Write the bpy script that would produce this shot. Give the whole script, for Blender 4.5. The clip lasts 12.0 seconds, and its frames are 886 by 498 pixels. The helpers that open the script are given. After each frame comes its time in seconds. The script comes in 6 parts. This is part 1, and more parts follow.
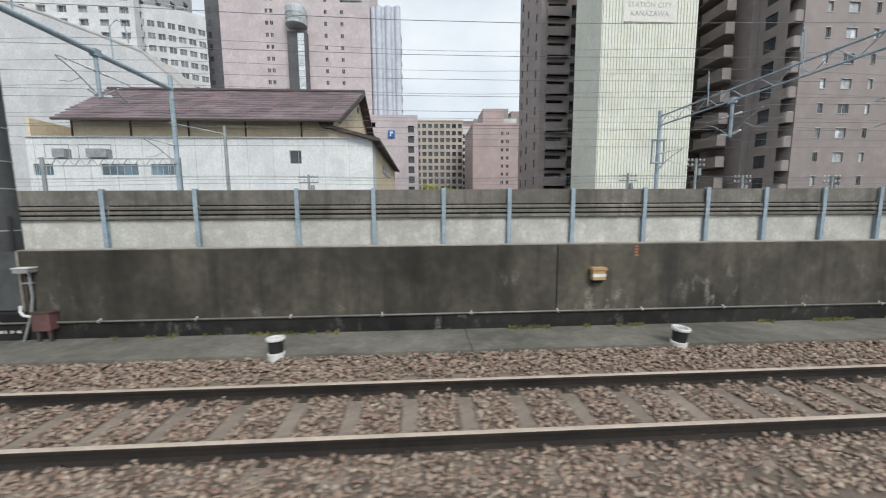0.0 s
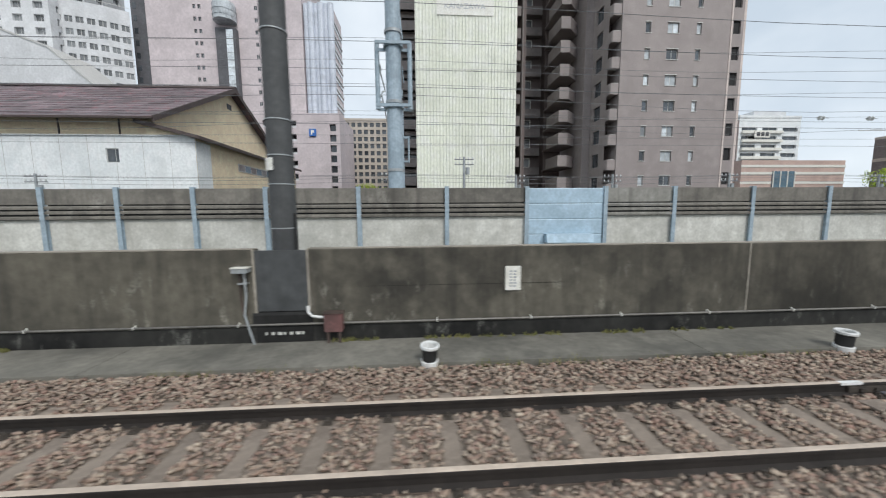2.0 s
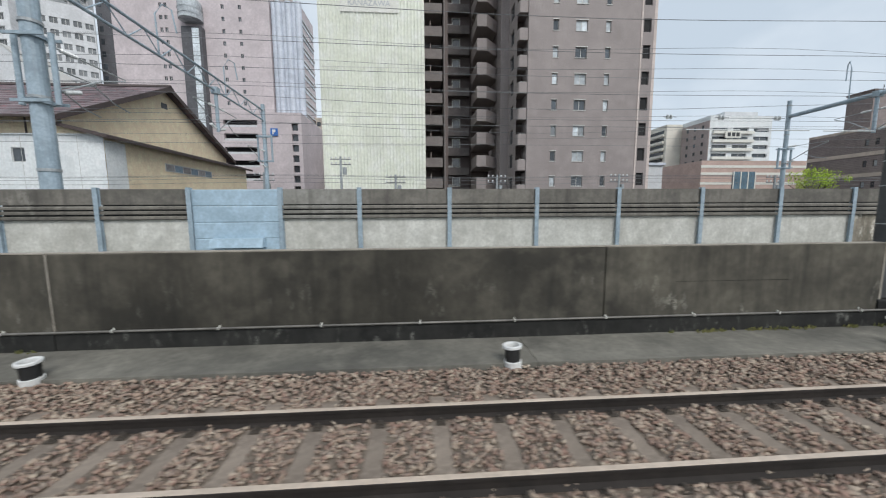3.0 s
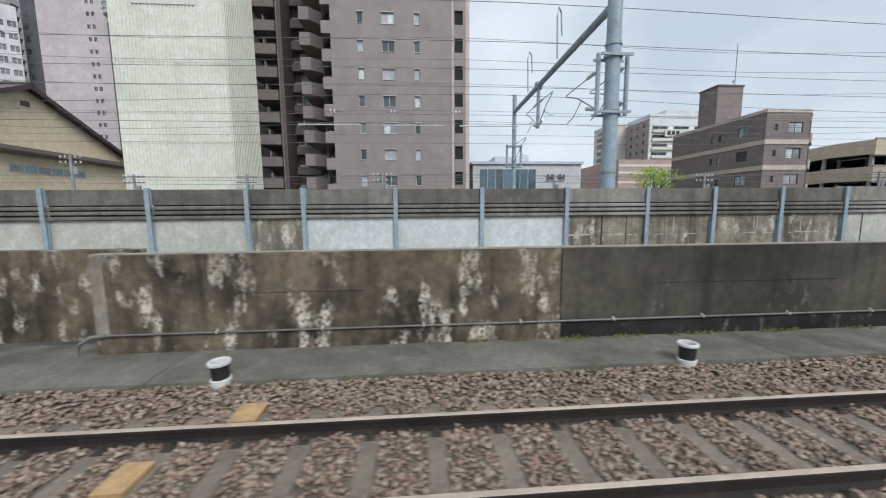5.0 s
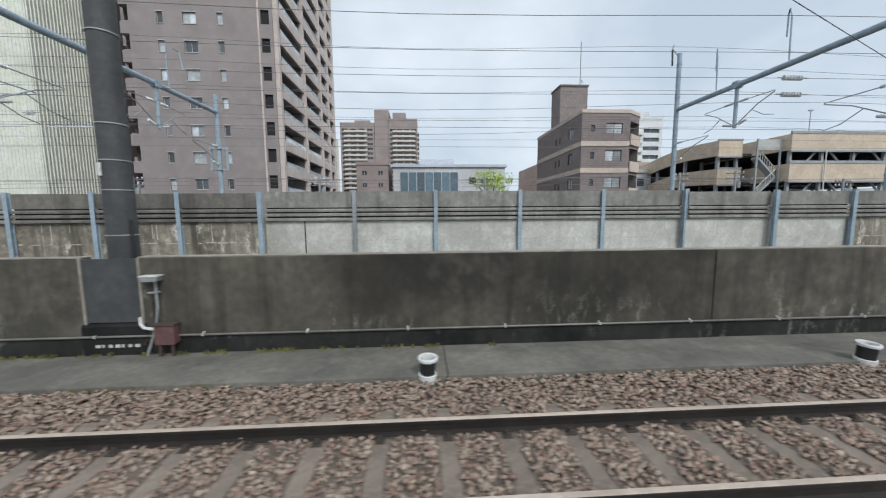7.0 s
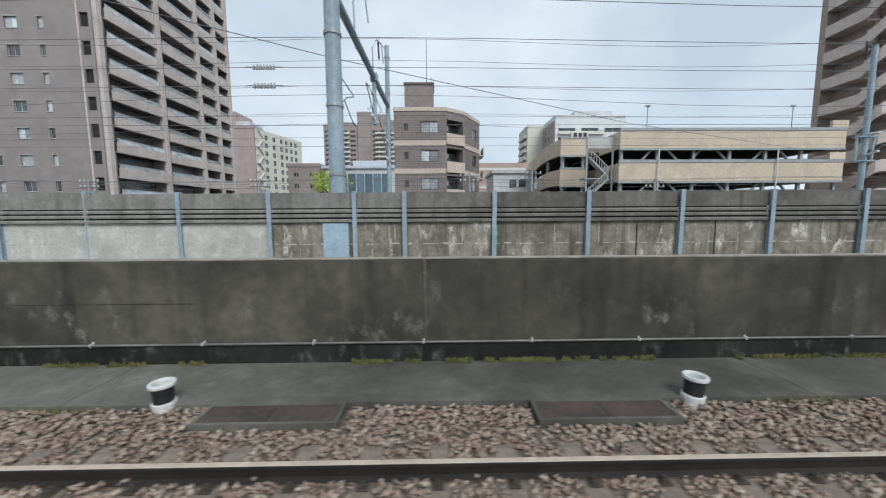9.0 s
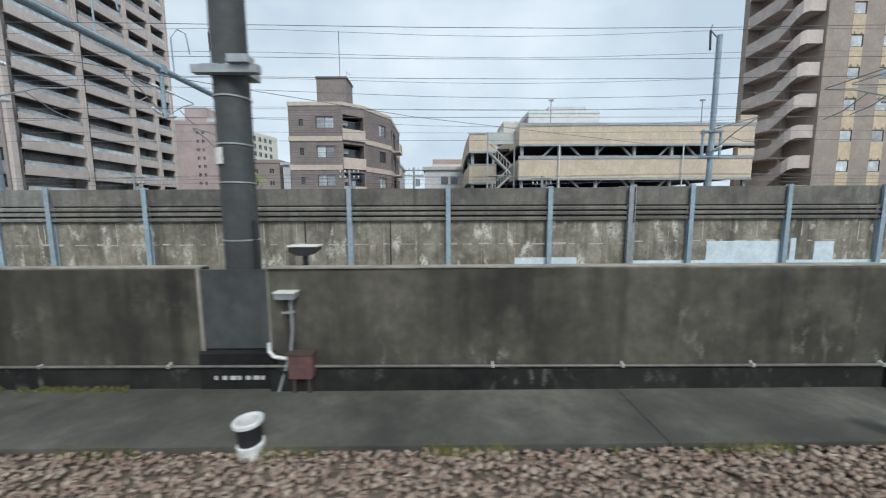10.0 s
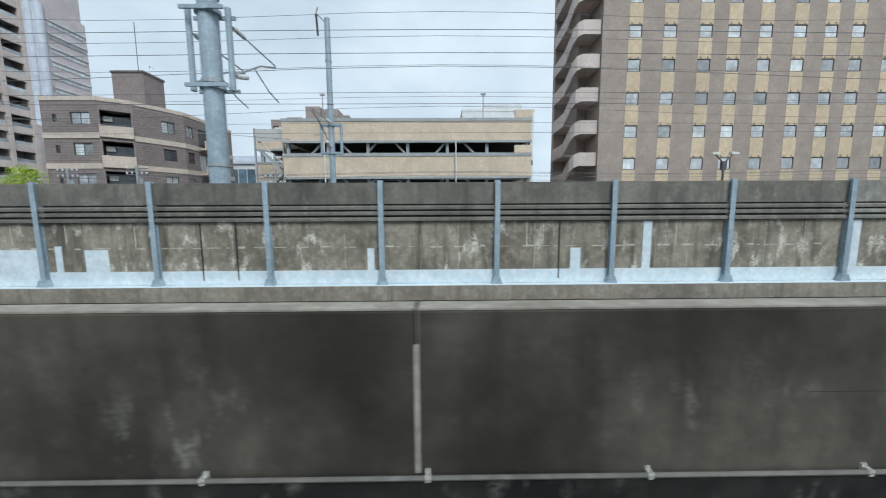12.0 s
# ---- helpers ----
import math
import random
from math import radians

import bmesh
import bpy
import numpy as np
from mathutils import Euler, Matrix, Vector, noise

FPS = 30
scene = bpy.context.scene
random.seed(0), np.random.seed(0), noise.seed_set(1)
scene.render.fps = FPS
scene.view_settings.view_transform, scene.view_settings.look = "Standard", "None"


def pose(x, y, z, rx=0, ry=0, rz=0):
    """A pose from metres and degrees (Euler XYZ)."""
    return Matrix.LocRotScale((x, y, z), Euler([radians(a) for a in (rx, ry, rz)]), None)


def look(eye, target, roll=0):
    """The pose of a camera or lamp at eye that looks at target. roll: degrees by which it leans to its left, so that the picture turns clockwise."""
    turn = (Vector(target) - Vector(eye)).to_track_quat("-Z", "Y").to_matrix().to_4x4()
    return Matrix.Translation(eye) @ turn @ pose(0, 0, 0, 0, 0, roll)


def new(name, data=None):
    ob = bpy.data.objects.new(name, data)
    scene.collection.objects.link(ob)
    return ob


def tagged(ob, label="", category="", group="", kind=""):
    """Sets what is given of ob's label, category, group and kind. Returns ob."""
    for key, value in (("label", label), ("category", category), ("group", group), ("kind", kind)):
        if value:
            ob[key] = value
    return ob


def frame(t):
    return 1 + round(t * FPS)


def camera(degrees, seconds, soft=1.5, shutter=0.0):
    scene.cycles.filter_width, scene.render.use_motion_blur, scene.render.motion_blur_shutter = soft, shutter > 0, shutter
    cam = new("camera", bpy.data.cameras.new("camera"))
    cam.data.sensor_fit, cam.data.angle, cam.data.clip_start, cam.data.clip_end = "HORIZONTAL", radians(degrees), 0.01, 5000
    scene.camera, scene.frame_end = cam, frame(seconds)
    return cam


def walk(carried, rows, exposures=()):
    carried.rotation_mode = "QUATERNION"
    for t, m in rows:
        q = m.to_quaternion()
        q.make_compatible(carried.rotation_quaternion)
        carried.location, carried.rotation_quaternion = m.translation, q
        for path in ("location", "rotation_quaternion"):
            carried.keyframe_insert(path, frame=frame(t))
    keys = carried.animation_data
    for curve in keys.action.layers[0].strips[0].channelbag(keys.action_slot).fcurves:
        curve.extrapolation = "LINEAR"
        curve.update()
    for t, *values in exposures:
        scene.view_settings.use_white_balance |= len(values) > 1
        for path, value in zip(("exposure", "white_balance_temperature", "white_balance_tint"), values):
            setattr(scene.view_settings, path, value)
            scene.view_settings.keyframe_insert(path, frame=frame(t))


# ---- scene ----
cam = camera(103.86, 12.0, soft=1.15, shutter=0.11)
PATH = [
    (0.0, pose(0.000, 1.850, 2.156, 83.63, 0.38, -3.16)),
    (0.5, pose(5.921, 2.000, 2.133, 83.56, 0.44, -3.37)),
    (1.0, pose(11.924, 2.128, 2.134, 83.55, 0.45, -3.44)),
    (1.5, pose(17.813, 2.235, 2.134, 83.58, 0.39, -3.75)),
    (2.0, pose(23.755, 2.353, 2.135, 83.58, 0.41, -3.85)),
    (2.5, pose(29.709, 2.376, 2.164, 83.59, 0.38, -3.89)),
    (4.5, pose(53.365, 2.569, 2.164, 83.51, 0.35, -4.16)),
    (5.0, pose(59.255, 2.601, 2.165, 83.51, 0.47, -4.28)),
    (5.5, pose(64.955, 2.617, 2.175, 83.57, 0.46, -4.37)),
    (6.0, pose(71.029, 2.587, 2.180, 83.59, 0.48, -4.35)),
    (6.5, pose(76.928, 2.578, 2.183, 83.76, 0.47, -4.04)),
    (8.5, pose(100.223, 2.939, 2.161, 84.43, 0.33, -1.31)),
    (9.0, pose(105.905, 3.204, 2.174, 84.21, 0.34, -0.91)),
    (9.5, pose(111.513, 3.530, 2.225, 83.91, 0.31, -0.72)),
    (10.0, pose(117.443, 4.009, 2.217, 83.68, 0.24, -0.45)),
    (10.5, pose(123.474, 4.474, 2.199, 83.56, 0.29, -0.34)),
    (11.0, pose(129.127, 4.902, 2.211, 83.54, 0.34, -0.40)),
    (11.5, pose(135.185, 5.311, 2.209, 83.60, 0.34, -0.45)),
    (12.0, pose(141.370, 5.796, 2.215, 83.59, 0.33, -0.66)),
]
EXPOSURES = [(0.0, 0.66, 6600, 10), (1.5, 0.66, 6500, 10), (2.5, 0.60, 6450, 10), (5.5, 0.54, 6350, 10), (8.5, 0.52, 6250, 8), (10.5, 0.57, 6150, 6), (12.0, 0.54, 6050, 5)]
walk(cam, PATH, EXPOSURES)

# ---- light: an overcast day ----
world = bpy.data.worlds.new("overcast_sky")
scene.world = world
world.use_nodes = True
wn, wl = world.node_tree.nodes, world.node_tree.links
wn.clear()
sky = wn.new("ShaderNodeTexSky")
sky.sky_type = "NISHITA"
sky.sun_disc = False
sky.sun_elevation, sky.sun_rotation = radians(45), radians(206)
sky_bg = wn.new("ShaderNodeBackground")
sky_bg.inputs["Strength"].default_value = 0.06
wl.new(sky.outputs[0], sky_bg.inputs["Color"])
wco = wn.new("ShaderNodeTexCoord")
wmap = wn.new("ShaderNodeMapping")
wmap.inputs["Scale"].default_value = (1.0, 1.0, 1.7)
wl.new(wco.outputs["Generated"], wmap.inputs[0])
cloud = wn.new("ShaderNodeTexNoise")
cloud.inputs["Scale"].default_value, cloud.inputs["Detail"].default_value = 2.4, 6.0
cloud.inputs["Roughness"].default_value = 0.5
wl.new(wmap.outputs[0], cloud.inputs["Vector"])
cramp = wn.new("ShaderNodeValToRGB")
cramp.color_ramp.elements[0].position, cramp.color_ramp.elements[0].color = 0.34, (0.50, 0.575, 0.65, 1)
cramp.color_ramp.elements[1].position, cramp.color_ramp.elements[1].color = 0.66, (0.73, 0.785, 0.835, 1)
wl.new(cloud.outputs[0], cramp.inputs[0])
cloud_bg = wn.new("ShaderNodeBackground")
cloud_bg.inputs["Strength"].default_value = 0.84
wl.new(cramp.outputs[0], cloud_bg.inputs["Color"])
wmix = wn.new("ShaderNodeMixShader")
wmix.inputs[0].default_value = 0.9
wl.new(sky_bg.outputs[0], wmix.inputs[1])
wl.new(cloud_bg.outputs[0], wmix.inputs[2])
wout = wn.new("ShaderNodeOutputWorld")
wl.new(wmix.outputs[0], wout.inputs[0])

sun = new("sun", bpy.data.lights.new("sun", "SUN"))
sun.data.energy, sun.data.angle, sun.data.color = 1.5, radians(25), (1.0, 0.97, 0.93)
sun.matrix_world = look((0, 0, 60), (-26, 54, 0))

# ---- materials ----
MATS = {}


def material(name, light, dark, rough=0.85, metal=0.0, big=0.6, fine=14.0, bump=0.25, streaks=0.0, streak_colour=(0.05, 0.05, 0.045),
             patches=0.0, patch_colour=(0.55, 0.53, 0.48), patch_scale=1.1, pieces=0.0, islands=False, gloss=0.5, cover=0.0, low_patches=0.0, damp=()):
    """A weathered surface: two tones at a broad and a fine scale, with run-down streaks and lime patches where asked."""
    m = bpy.data.materials.new(name)
    m.use_nodes = True
    n, k = m.node_tree.nodes, m.node_tree.links
    b = n["Principled BSDF"]
    b.inputs["Roughness"].default_value, b.inputs["Metallic"].default_value = rough, metal
    b.inputs["Specular IOR Level"].default_value = gloss
    co = n.new("ShaderNodeTexCoord")

    def tex(scale, detail, vec=None):
        t = n.new("ShaderNodeTexNoise")
        t.inputs["Scale"].default_value, t.inputs["Detail"].default_value = scale, detail
        k.new(vec or co.outputs["Object"], t.inputs["Vector"])
        return t.outputs[0]

    def ramp(fac, lo, hi):
        r = n.new("ShaderNodeMapRange")
        r.inputs[1].default_value, r.inputs[2].default_value = lo, hi
        k.new(fac, r.inputs[0])
        return r.outputs[0]

    def mix(fac, a, c, mode="MIX"):
        x = n.new("ShaderNodeMix")
        x.data_type, x.blend_type = "RGBA", mode
        for sock, val in ((x.inputs[0], fac), (x.inputs[6], a), (x.inputs[7], c)):
            if isinstance(val, (int, float)):
                sock.default_value = val
            elif isinstance(val, tuple):
                sock.default_value = (*val, 1)
            else:
                k.new(val, sock)
        return x.outputs[2]

    def times(a, c):
        x = n.new("ShaderNodeMath")
        x.operation = "MULTIPLY"
        k.new(a, x.inputs[0])
        if isinstance(c, (int, float)):
            x.inputs[1].default_value = c
        else:
            k.new(c, x.inputs[1])
        return x.outputs[0]

    grain = tex(fine, 5.0)
    colour = mix(ramp(tex(big, 4.0), 0.33, 0.67), dark, light)
    colour = mix(times(ramp(tex(big * 5.5, 7.0), 0.46, 0.68), 0.5), colour, tuple(min(c * 1.22, 0.88) for c in light))
    colour = mix(times(ramp(tex(big * 2.3, 6.0), 0.5, 0.7), 0.4), colour, tuple(c * 0.72 for c in dark))
    colour = mix(times(ramp(grain, 0.35, 0.75), 0.4), colour, tuple(c * 0.62 for c in dark))
    if streaks:
        mp = n.new("ShaderNodeMapping")
        mp.inputs["Scale"].default_value = (2.2, 2.2, 0.16)
        k.new(co.outputs["Object"], mp.inputs[0])
        run = ramp(tex(1.6, 5.0, mp.outputs[0]), 0.5, 0.72)
        colour = mix(times(run, streaks), colour, streak_colour)
    if patches:
        mp = n.new("ShaderNodeMapping")
        mp.inputs["Scale"].default_value = (1.7, 1.7, 0.75)
        k.new(co.outputs["Object"], mp.inputs[0])
        spots = times(ramp(tex(patch_scale, 9.0, mp.outputs[0]), 0.54, 0.66), ramp(tex(patch_scale * 0.22, 2.0), 0.5 - cover, 0.64 - cover))
        spots = times(spots, ramp(tex(patch_scale * 7.0, 4.0), 0.34, 0.56))
        if low_patches:
            # lime creeps up from the foot of the wall
            sep = n.new("ShaderNodeSeparateXYZ")
            k.new(co.outputs["Object"], sep.inputs[0])
            spots = times(spots, ramp(sep.outputs[2], low_patches, low_patches - 1.0))
        colour = mix(times(spots, patches), colour, patch_colour)
    if damp:
        # stretches where water has soaked the concrete dark
        sx = n.new("ShaderNodeSeparateXYZ")
        k.new(co.outputs["Object"], sx.inputs[0])
        soak = tex(0.55, 5.0)
        for a, c, soaked in damp:
            zone = times(ramp(sx.outputs[0], a - 1.6, a + 1.6), ramp(sx.outputs[0], c + 1.6, c - 1.6))
            colour = mix(times(times(zone, ramp(soak, 0.25, 0.6)), soaked), colour, tuple(q * 0.36 for q in dark))
    if pieces or islands:
        if islands:
            r = n.new("ShaderNodeNewGeometry").outputs["Random Per Island"]
        else:
            r = n.new("ShaderNodeObjectInfo").outputs["Random"]
        v = n.new("ShaderNodeMapRange")
        v.inputs[3].default_value, v.inputs[4].default_value = 1 - max(pieces, 0.05), 1 + max(pieces, 0.05)
        k.new(r, v.inputs[0])
        hs = n.new("ShaderNodeHueSaturation")
        k.new(v.outputs[0], hs.inputs["Value"])
        k.new(colour, hs.inputs["Color"])
        colour = hs.outputs[0]
    k.new(colour, b.inputs["Base Color"])
    if bump:
        bp = n.new("ShaderNodeBump")
        bp.inputs["Strength"].default_value, bp.inputs["Distance"].default_value = bump, 0.02
        k.new(grain, bp.inputs["Height"])
        k.new(bp.outputs[0], b.inputs["Normal"])
    MATS[name] = m
    return m


def glass(name, tint, rough=0.08):
    """Window glass of a dim room: dark, glossy, slightly uneven."""
    m = material(name, tint, tuple(c * 0.55 for c in tint), rough, 0.0, 0.35, 2.0, 0.04, pieces=0.45, gloss=0.8)
    return m


DAMP = ((-14.0, 1.5, 0.6), (29.9, 37.0, 0.7), (62.5, 69.0, 0.65), (80.0, 88.5, 0.6), (104.8, 113.5, 0.45), (139.0, 175.0, 0.85))
WALL = material("damp_wall_concrete", (0.138, 0.127, 0.101), (0.045, 0.0425, 0.036), 0.7, 0, 0.45, 7.0, 0.4, 0.55, (0.018, 0.018, 0.017), 0.6, (0.40, 0.385, 0.33), 4.2, low_patches=1.35, damp=DAMP, gloss=0.22)
WALL_STAINED = material("lime_stained_concrete", (0.215, 0.172, 0.122), (0.034, 0.031, 0.026), 0.8, 0, 0.8, 8.0, 0.35, 0.75, (0.018, 0.017, 0.015), 0.95, (0.62, 0.57, 0.48), 2.1, cover=0.30, low_patches=2.0, gloss=0.25)
WALL_DARK = material("blackened_concrete", (0.029, 0.029, 0.028), (0.011, 0.011, 0.011), 0.7, 0, 0.7, 8.0, 0.2, 0.5, (0.008, 0.008, 0.008), 0.0, gloss=0.15)
FOOTING = material("lime_spotted_footing", (0.036, 0.036, 0.033), (0.012, 0.012, 0.012), 0.6, 0, 0.7, 8.0, 0.2, 0.3, (0.008, 0.008, 0.008), 0.5, (0.26, 0.26, 0.235), 4.5, cover=0.03, gloss=0.2)
PANEL = material("smooth_damp_panel", (0.085, 0.090, 0.092), (0.040, 0.043, 0.045), 0.42, 0, 0.8, 6.0, 0.1, 0.4, (0.025, 0.026, 0.027), gloss=0.4)
COPING = material("wall_coping_concrete", (0.36, 0.33, 0.28), (0.22, 0.20, 0.165), 0.85, 0, 1.2, 12.0, 0.25, 0.2)
PLINTH = material("plinth_concrete", (0.36, 0.325, 0.27), (0.22, 0.195, 0.16), 0.85, 0, 0.9, 10.0, 0.25, 0.7, (0.14, 0.125, 0.10), 0.5, (0.55, 0.53, 0.48), 2.0)
GUTTER = material("walkway_concrete", (0.215, 0.205, 0.175), (0.105, 0.102, 0.090), 0.7, 0, 0.5, 10.0, 0.25, damp=((104.0, 400.0, 0.7),), gloss=0.25)
CONDUIT = material("dull_conduit_steel", (0.21, 0.20, 0.18), (0.12, 0.115, 0.105), 0.4, 0.2, 1.5, 12.0, 0.05)
# brown balcony tile, darkened so its colour holds the shade of the recess
RECESS_SHADE = material("recess_shaded_balcony_tile", (0.235, 0.208, 0.200), (0.185, 0.164, 0.158), 0.8, 0, 0.3, 6.0, 0.1, 0.25, (0.182, 0.159, 0.150))
PARAPET_PALE = material("pale_parapet_concrete", (0.616, 0.616, 0.572), (0.440, 0.435, 0.396), 0.85, 0, 0.5, 10.0, 0.2, 0.25, (0.308, 0.297, 0.253))
PARAPET_BROWN = material("weathered_parapet_concrete", (0.36, 0.325, 0.262), (0.150, 0.135, 0.105), 0.9, 0, 0.9, 10.0, 0.3, 0.9, (0.075, 0.068, 0.053), 0.9, (0.70, 0.67, 0.59), 1.7, cover=0.12)
PARAPET_WHITE = material("new_paint_panel", (0.68, 0.72, 0.73), (0.56, 0.60, 0.60), 0.7, 0, 0.7, 9.0, 0.1, 0.3, (0.45, 0.46, 0.43))
BOARD = material("barrier_board_concrete", (0.212, 0.198, 0.172), (0.118, 0.111, 0.097), 0.85, 0, 0.6, 10.0, 0.25, 0.6, (0.066, 0.062, 0.055), 0.35, (0.415, 0.404, 0.361), 1.5, pieces=0.16)
BOARD_PALE = material("pale_barrier_board_concrete", (0.30, 0.295, 0.27), (0.19, 0.185, 0.165), 0.85, 0, 0.6, 10.0, 0.25, 0.6, (0.10, 0.095, 0.085), 0.45, (0.48, 0.47, 0.43), 1.5, pieces=0.12)
PAINT = material("pale_blue_wall_paint", (0.70, 0.80, 0.86), (0.62, 0.72, 0.78), 0.6, 0, 0.8, 8.0, 0.05)
BLUE_STEEL = material("blue_grey_painted_steel", (0.36, 0.45, 0.52), (0.27, 0.345, 0.40), 0.5, 0.0, 1.0, 12.0, 0.08, 0.25, (0.24, 0.26, 0.27))
BLUE_PANEL = material("light_blue_steel_panel", (0.40, 0.53, 0.63), (0.34, 0.46, 0.55), 0.5, 0, 0.8, 9.0, 0.08)
GALV = material("galvanised_steel", (0.42, 0.45, 0.46), (0.30, 0.32, 0.33), 0.45, 0.4, 1.2, 12.0, 0.08)
MAST_DARK = material("dark_spun_concrete_pole", (0.077, 0.081, 0.083), (0.047, 0.050, 0.052), 0.7, 0, 0.9, 14.0, 0.12, 0.4, (0.032, 0.032, 0.032))
RAIL_SIDE = material("rusty_rail_web", (0.038, 0.031, 0.027), (0.020, 0.017, 0.015), 0.7, 0.3, 1.2, 20.0, 0.2)
RAIL_TOP = material("worn_rail_head", (0.56, 0.47, 0.385), (0.43, 0.355, 0.29), 0.42, 0.1, 0.8, 20.0, 0.05)
SLEEPER = material("dusty_concrete_sleeper", (0.270, 0.225, 0.182), (0.170, 0.138, 0.112), 0.9, 0, 3.0, 18.0, 0.25, pieces=0.12)
CLIP = material("rusty_rail_fastening", (0.10, 0.085, 0.07), (0.05, 0.043, 0.037), 0.7, 0.4, 3.0, 20.0, 0.1)
STONE = material("ballast_stone", (0.40, 0.34, 0.265), (0.235, 0.160, 0.120), 0.9, 0, 6.0, 30.0, 0.15)


def stone_colours(m):
    """Each stone takes its own tone, from dark brown over rust and grey to pale tan."""
    n, k = m.node_tree.nodes, m.node_tree.links
    b = n["Principled BSDF"]
    r = n.new("ShaderNodeValToRGB")
    tones = ((0.0, (0.135, 0.098, 0.080)), (0.2, (0.275, 0.165, 0.130)), (0.4, (0.225, 0.188, 0.160)), (0.6, (0.340, 0.240, 0.182)), (0.8, (0.330, 0.275, 0.220)), (1.0, (0.480, 0.400, 0.315)))
    r.color_ramp.elements[0].position, r.color_ramp.elements[0].color = tones[0][0], (*tones[0][1], 1)
    r.color_ramp.elements[1].position, r.color_ramp.elements[1].color = tones[-1][0], (*tones[-1][1], 1)
    for p, c in tones[1:-1]:
        r.color_ramp.elements.new(p).color = (*c, 1)
    k.new(n.new("ShaderNodeNewGeometry").outputs["Random Per Island"], r.inputs[0])
    x = n.new("ShaderNodeMix")
    x.data_type, x.inputs[0].default_value = "RGBA", 0.3
    old = b.inputs["Base Color"].links[0].from_socket
    k.new(r.outputs[0], x.inputs[6])
    k.new(old, x.inputs[7])
    k.new(x.outputs[2], b.inputs["Base Color"])


stone_colours(STONE)
RAIL_FOOT = material("dusty_rail_foot", (0.150, 0.112, 0.090), (0.075, 0.058, 0.048), 0.85, 0, 2.0, 20.0, 0.2)
BED = material("dark_ballast_bed", (0.170, 0.138, 0.108), (0.085, 0.068, 0.055), 0.95, 0, 6.0, 30.0, 0.6)
PVC = material("white_pvc", (0.78, 0.79, 0.78), (0.62, 0.62, 0.60), 0.4, 0, 4.0, 20.0, 0.05)
# black rubber, also painted shade behind the barrier louvres
BLACK = material("black_rubber_and_gap_shade", (0.025, 0.026, 0.026), (0.013, 0.013, 0.013), 0.55, 0, 5.0, 20.0, 0.1)
MOSS = material("dry_moss", (0.26, 0.245, 0.085), (0.095, 0.105, 0.035), 0.95, 0, 3.0, 20.0, 0.2, pieces=0.35, islands=True)
RUST = material("rusty_steel_plate", (0.105, 0.075, 0.062), (0.055, 0.042, 0.038), 0.7, 0.2, 2.0, 14.0, 0.2)
REDBOX = material("faded_red_paint", (0.16, 0.075, 0.07), (0.09, 0.05, 0.047), 0.7, 0, 3.0, 12.0, 0.1)
SIGN = material("white_enamel_sign", (0.78, 0.78, 0.72), (0.70, 0.69, 0.62), 0.4, 0, 2.0, 10.0, 0.03)
INK = material("dark_lettering", (0.05, 0.055, 0.06), (0.04, 0.04, 0.045), 0.6, 0, 3.0, 20.0, 0.0)
GREYINK = material("grey_lettering", (0.30, 0.33, 0.36), (0.26, 0.28, 0.31), 0.6, 0, 3.0, 20.0, 0.0)
PALEINK = material("pale_grey_lettering", (0.46, 0.48, 0.51), (0.42, 0.44, 0.47), 0.6, 0, 3.0, 20.0, 0.0)
WHITEINK = material("stencilled_white", (0.62, 0.62, 0.58), (0.45, 0.45, 0.42), 0.8, 0, 4.0, 20.0, 0.0)
REDINK = material("faded_orange_lettering", (0.42, 0.16, 0.08), (0.32, 0.12, 0.06), 0.8, 0, 4.0, 20.0, 0.0)
ORANGE = material("faded_orange_box", (0.55, 0.36, 0.18), (0.42, 0.27, 0.13), 0.6, 0, 3.0, 12.0, 0.1)
WIRE = material("wire", (0.20, 0.21, 0.22), (0.14, 0.145, 0.15), 0.5, 0.3, 1.0, 5.0, 0.0)
PORCELAIN = material("white_insulator", (0.72, 0.74, 0.74), (0.6, 0.62, 0.62), 0.25, 0, 3.0, 9.0, 0.0)
GROUND = material("street_asphalt", (0.075, 0.075, 0.072), (0.045, 0.045, 0.044), 0.9, 0, 0.1, 3.0, 0.2)
ROOF_TILE = material("maroon_slate_roof", (0.195, 0.150, 0.160), (0.105, 0.078, 0.085), 0.55, 0, 0.3, 3.0, 0.2, 0.0, patches=0.75, patch_colour=(0.25, 0.115, 0.125), patch_scale=0.45, cover=0.2, pieces=0.25)
ROOF_EDGE = material("dark_roof_edge", (0.085, 0.062, 0.058), (0.055, 0.042, 0.04), 0.7, 0, 0.5, 5.0, 0.1)
CREAM = material("cream_mortar_wall", (0.83, 0.70, 0.50), (0.75, 0.62, 0.44), 0.9, 0, 0.2, 4.0, 0.1, 0.25, (0.60, 0.50, 0.35))
WHITE_CLAD = material("white_sheet_cladding", (0.821, 0.850, 0.850), (0.713, 0.756, 0.767), 0.6, 0, 0.15, 3.0, 0.05, 0.25, (0.540, 0.562, 0.540))
PINK_STONE = material("pale_pink_stone", (0.60, 0.535, 0.545), (0.54, 0.48, 0.49), 0.8, 0, 0.05, 1.5, 0.05, 0.12, (0.48, 0.43, 0.44))
GREY_TOWER = material("pale_grey_tower_panel", (0.648, 0.661, 0.674), (0.570, 0.583, 0.596), 0.7, 0, 0.05, 1.5, 0.05, 0.15, (0.492, 0.492, 0.492))
BLUE_CLAD = material("blue_grey_fluted_metal", (0.60, 0.64, 0.71), (0.50, 0.54, 0.61), 0.5, 0.05, 0.1, 2.0, 0.05)
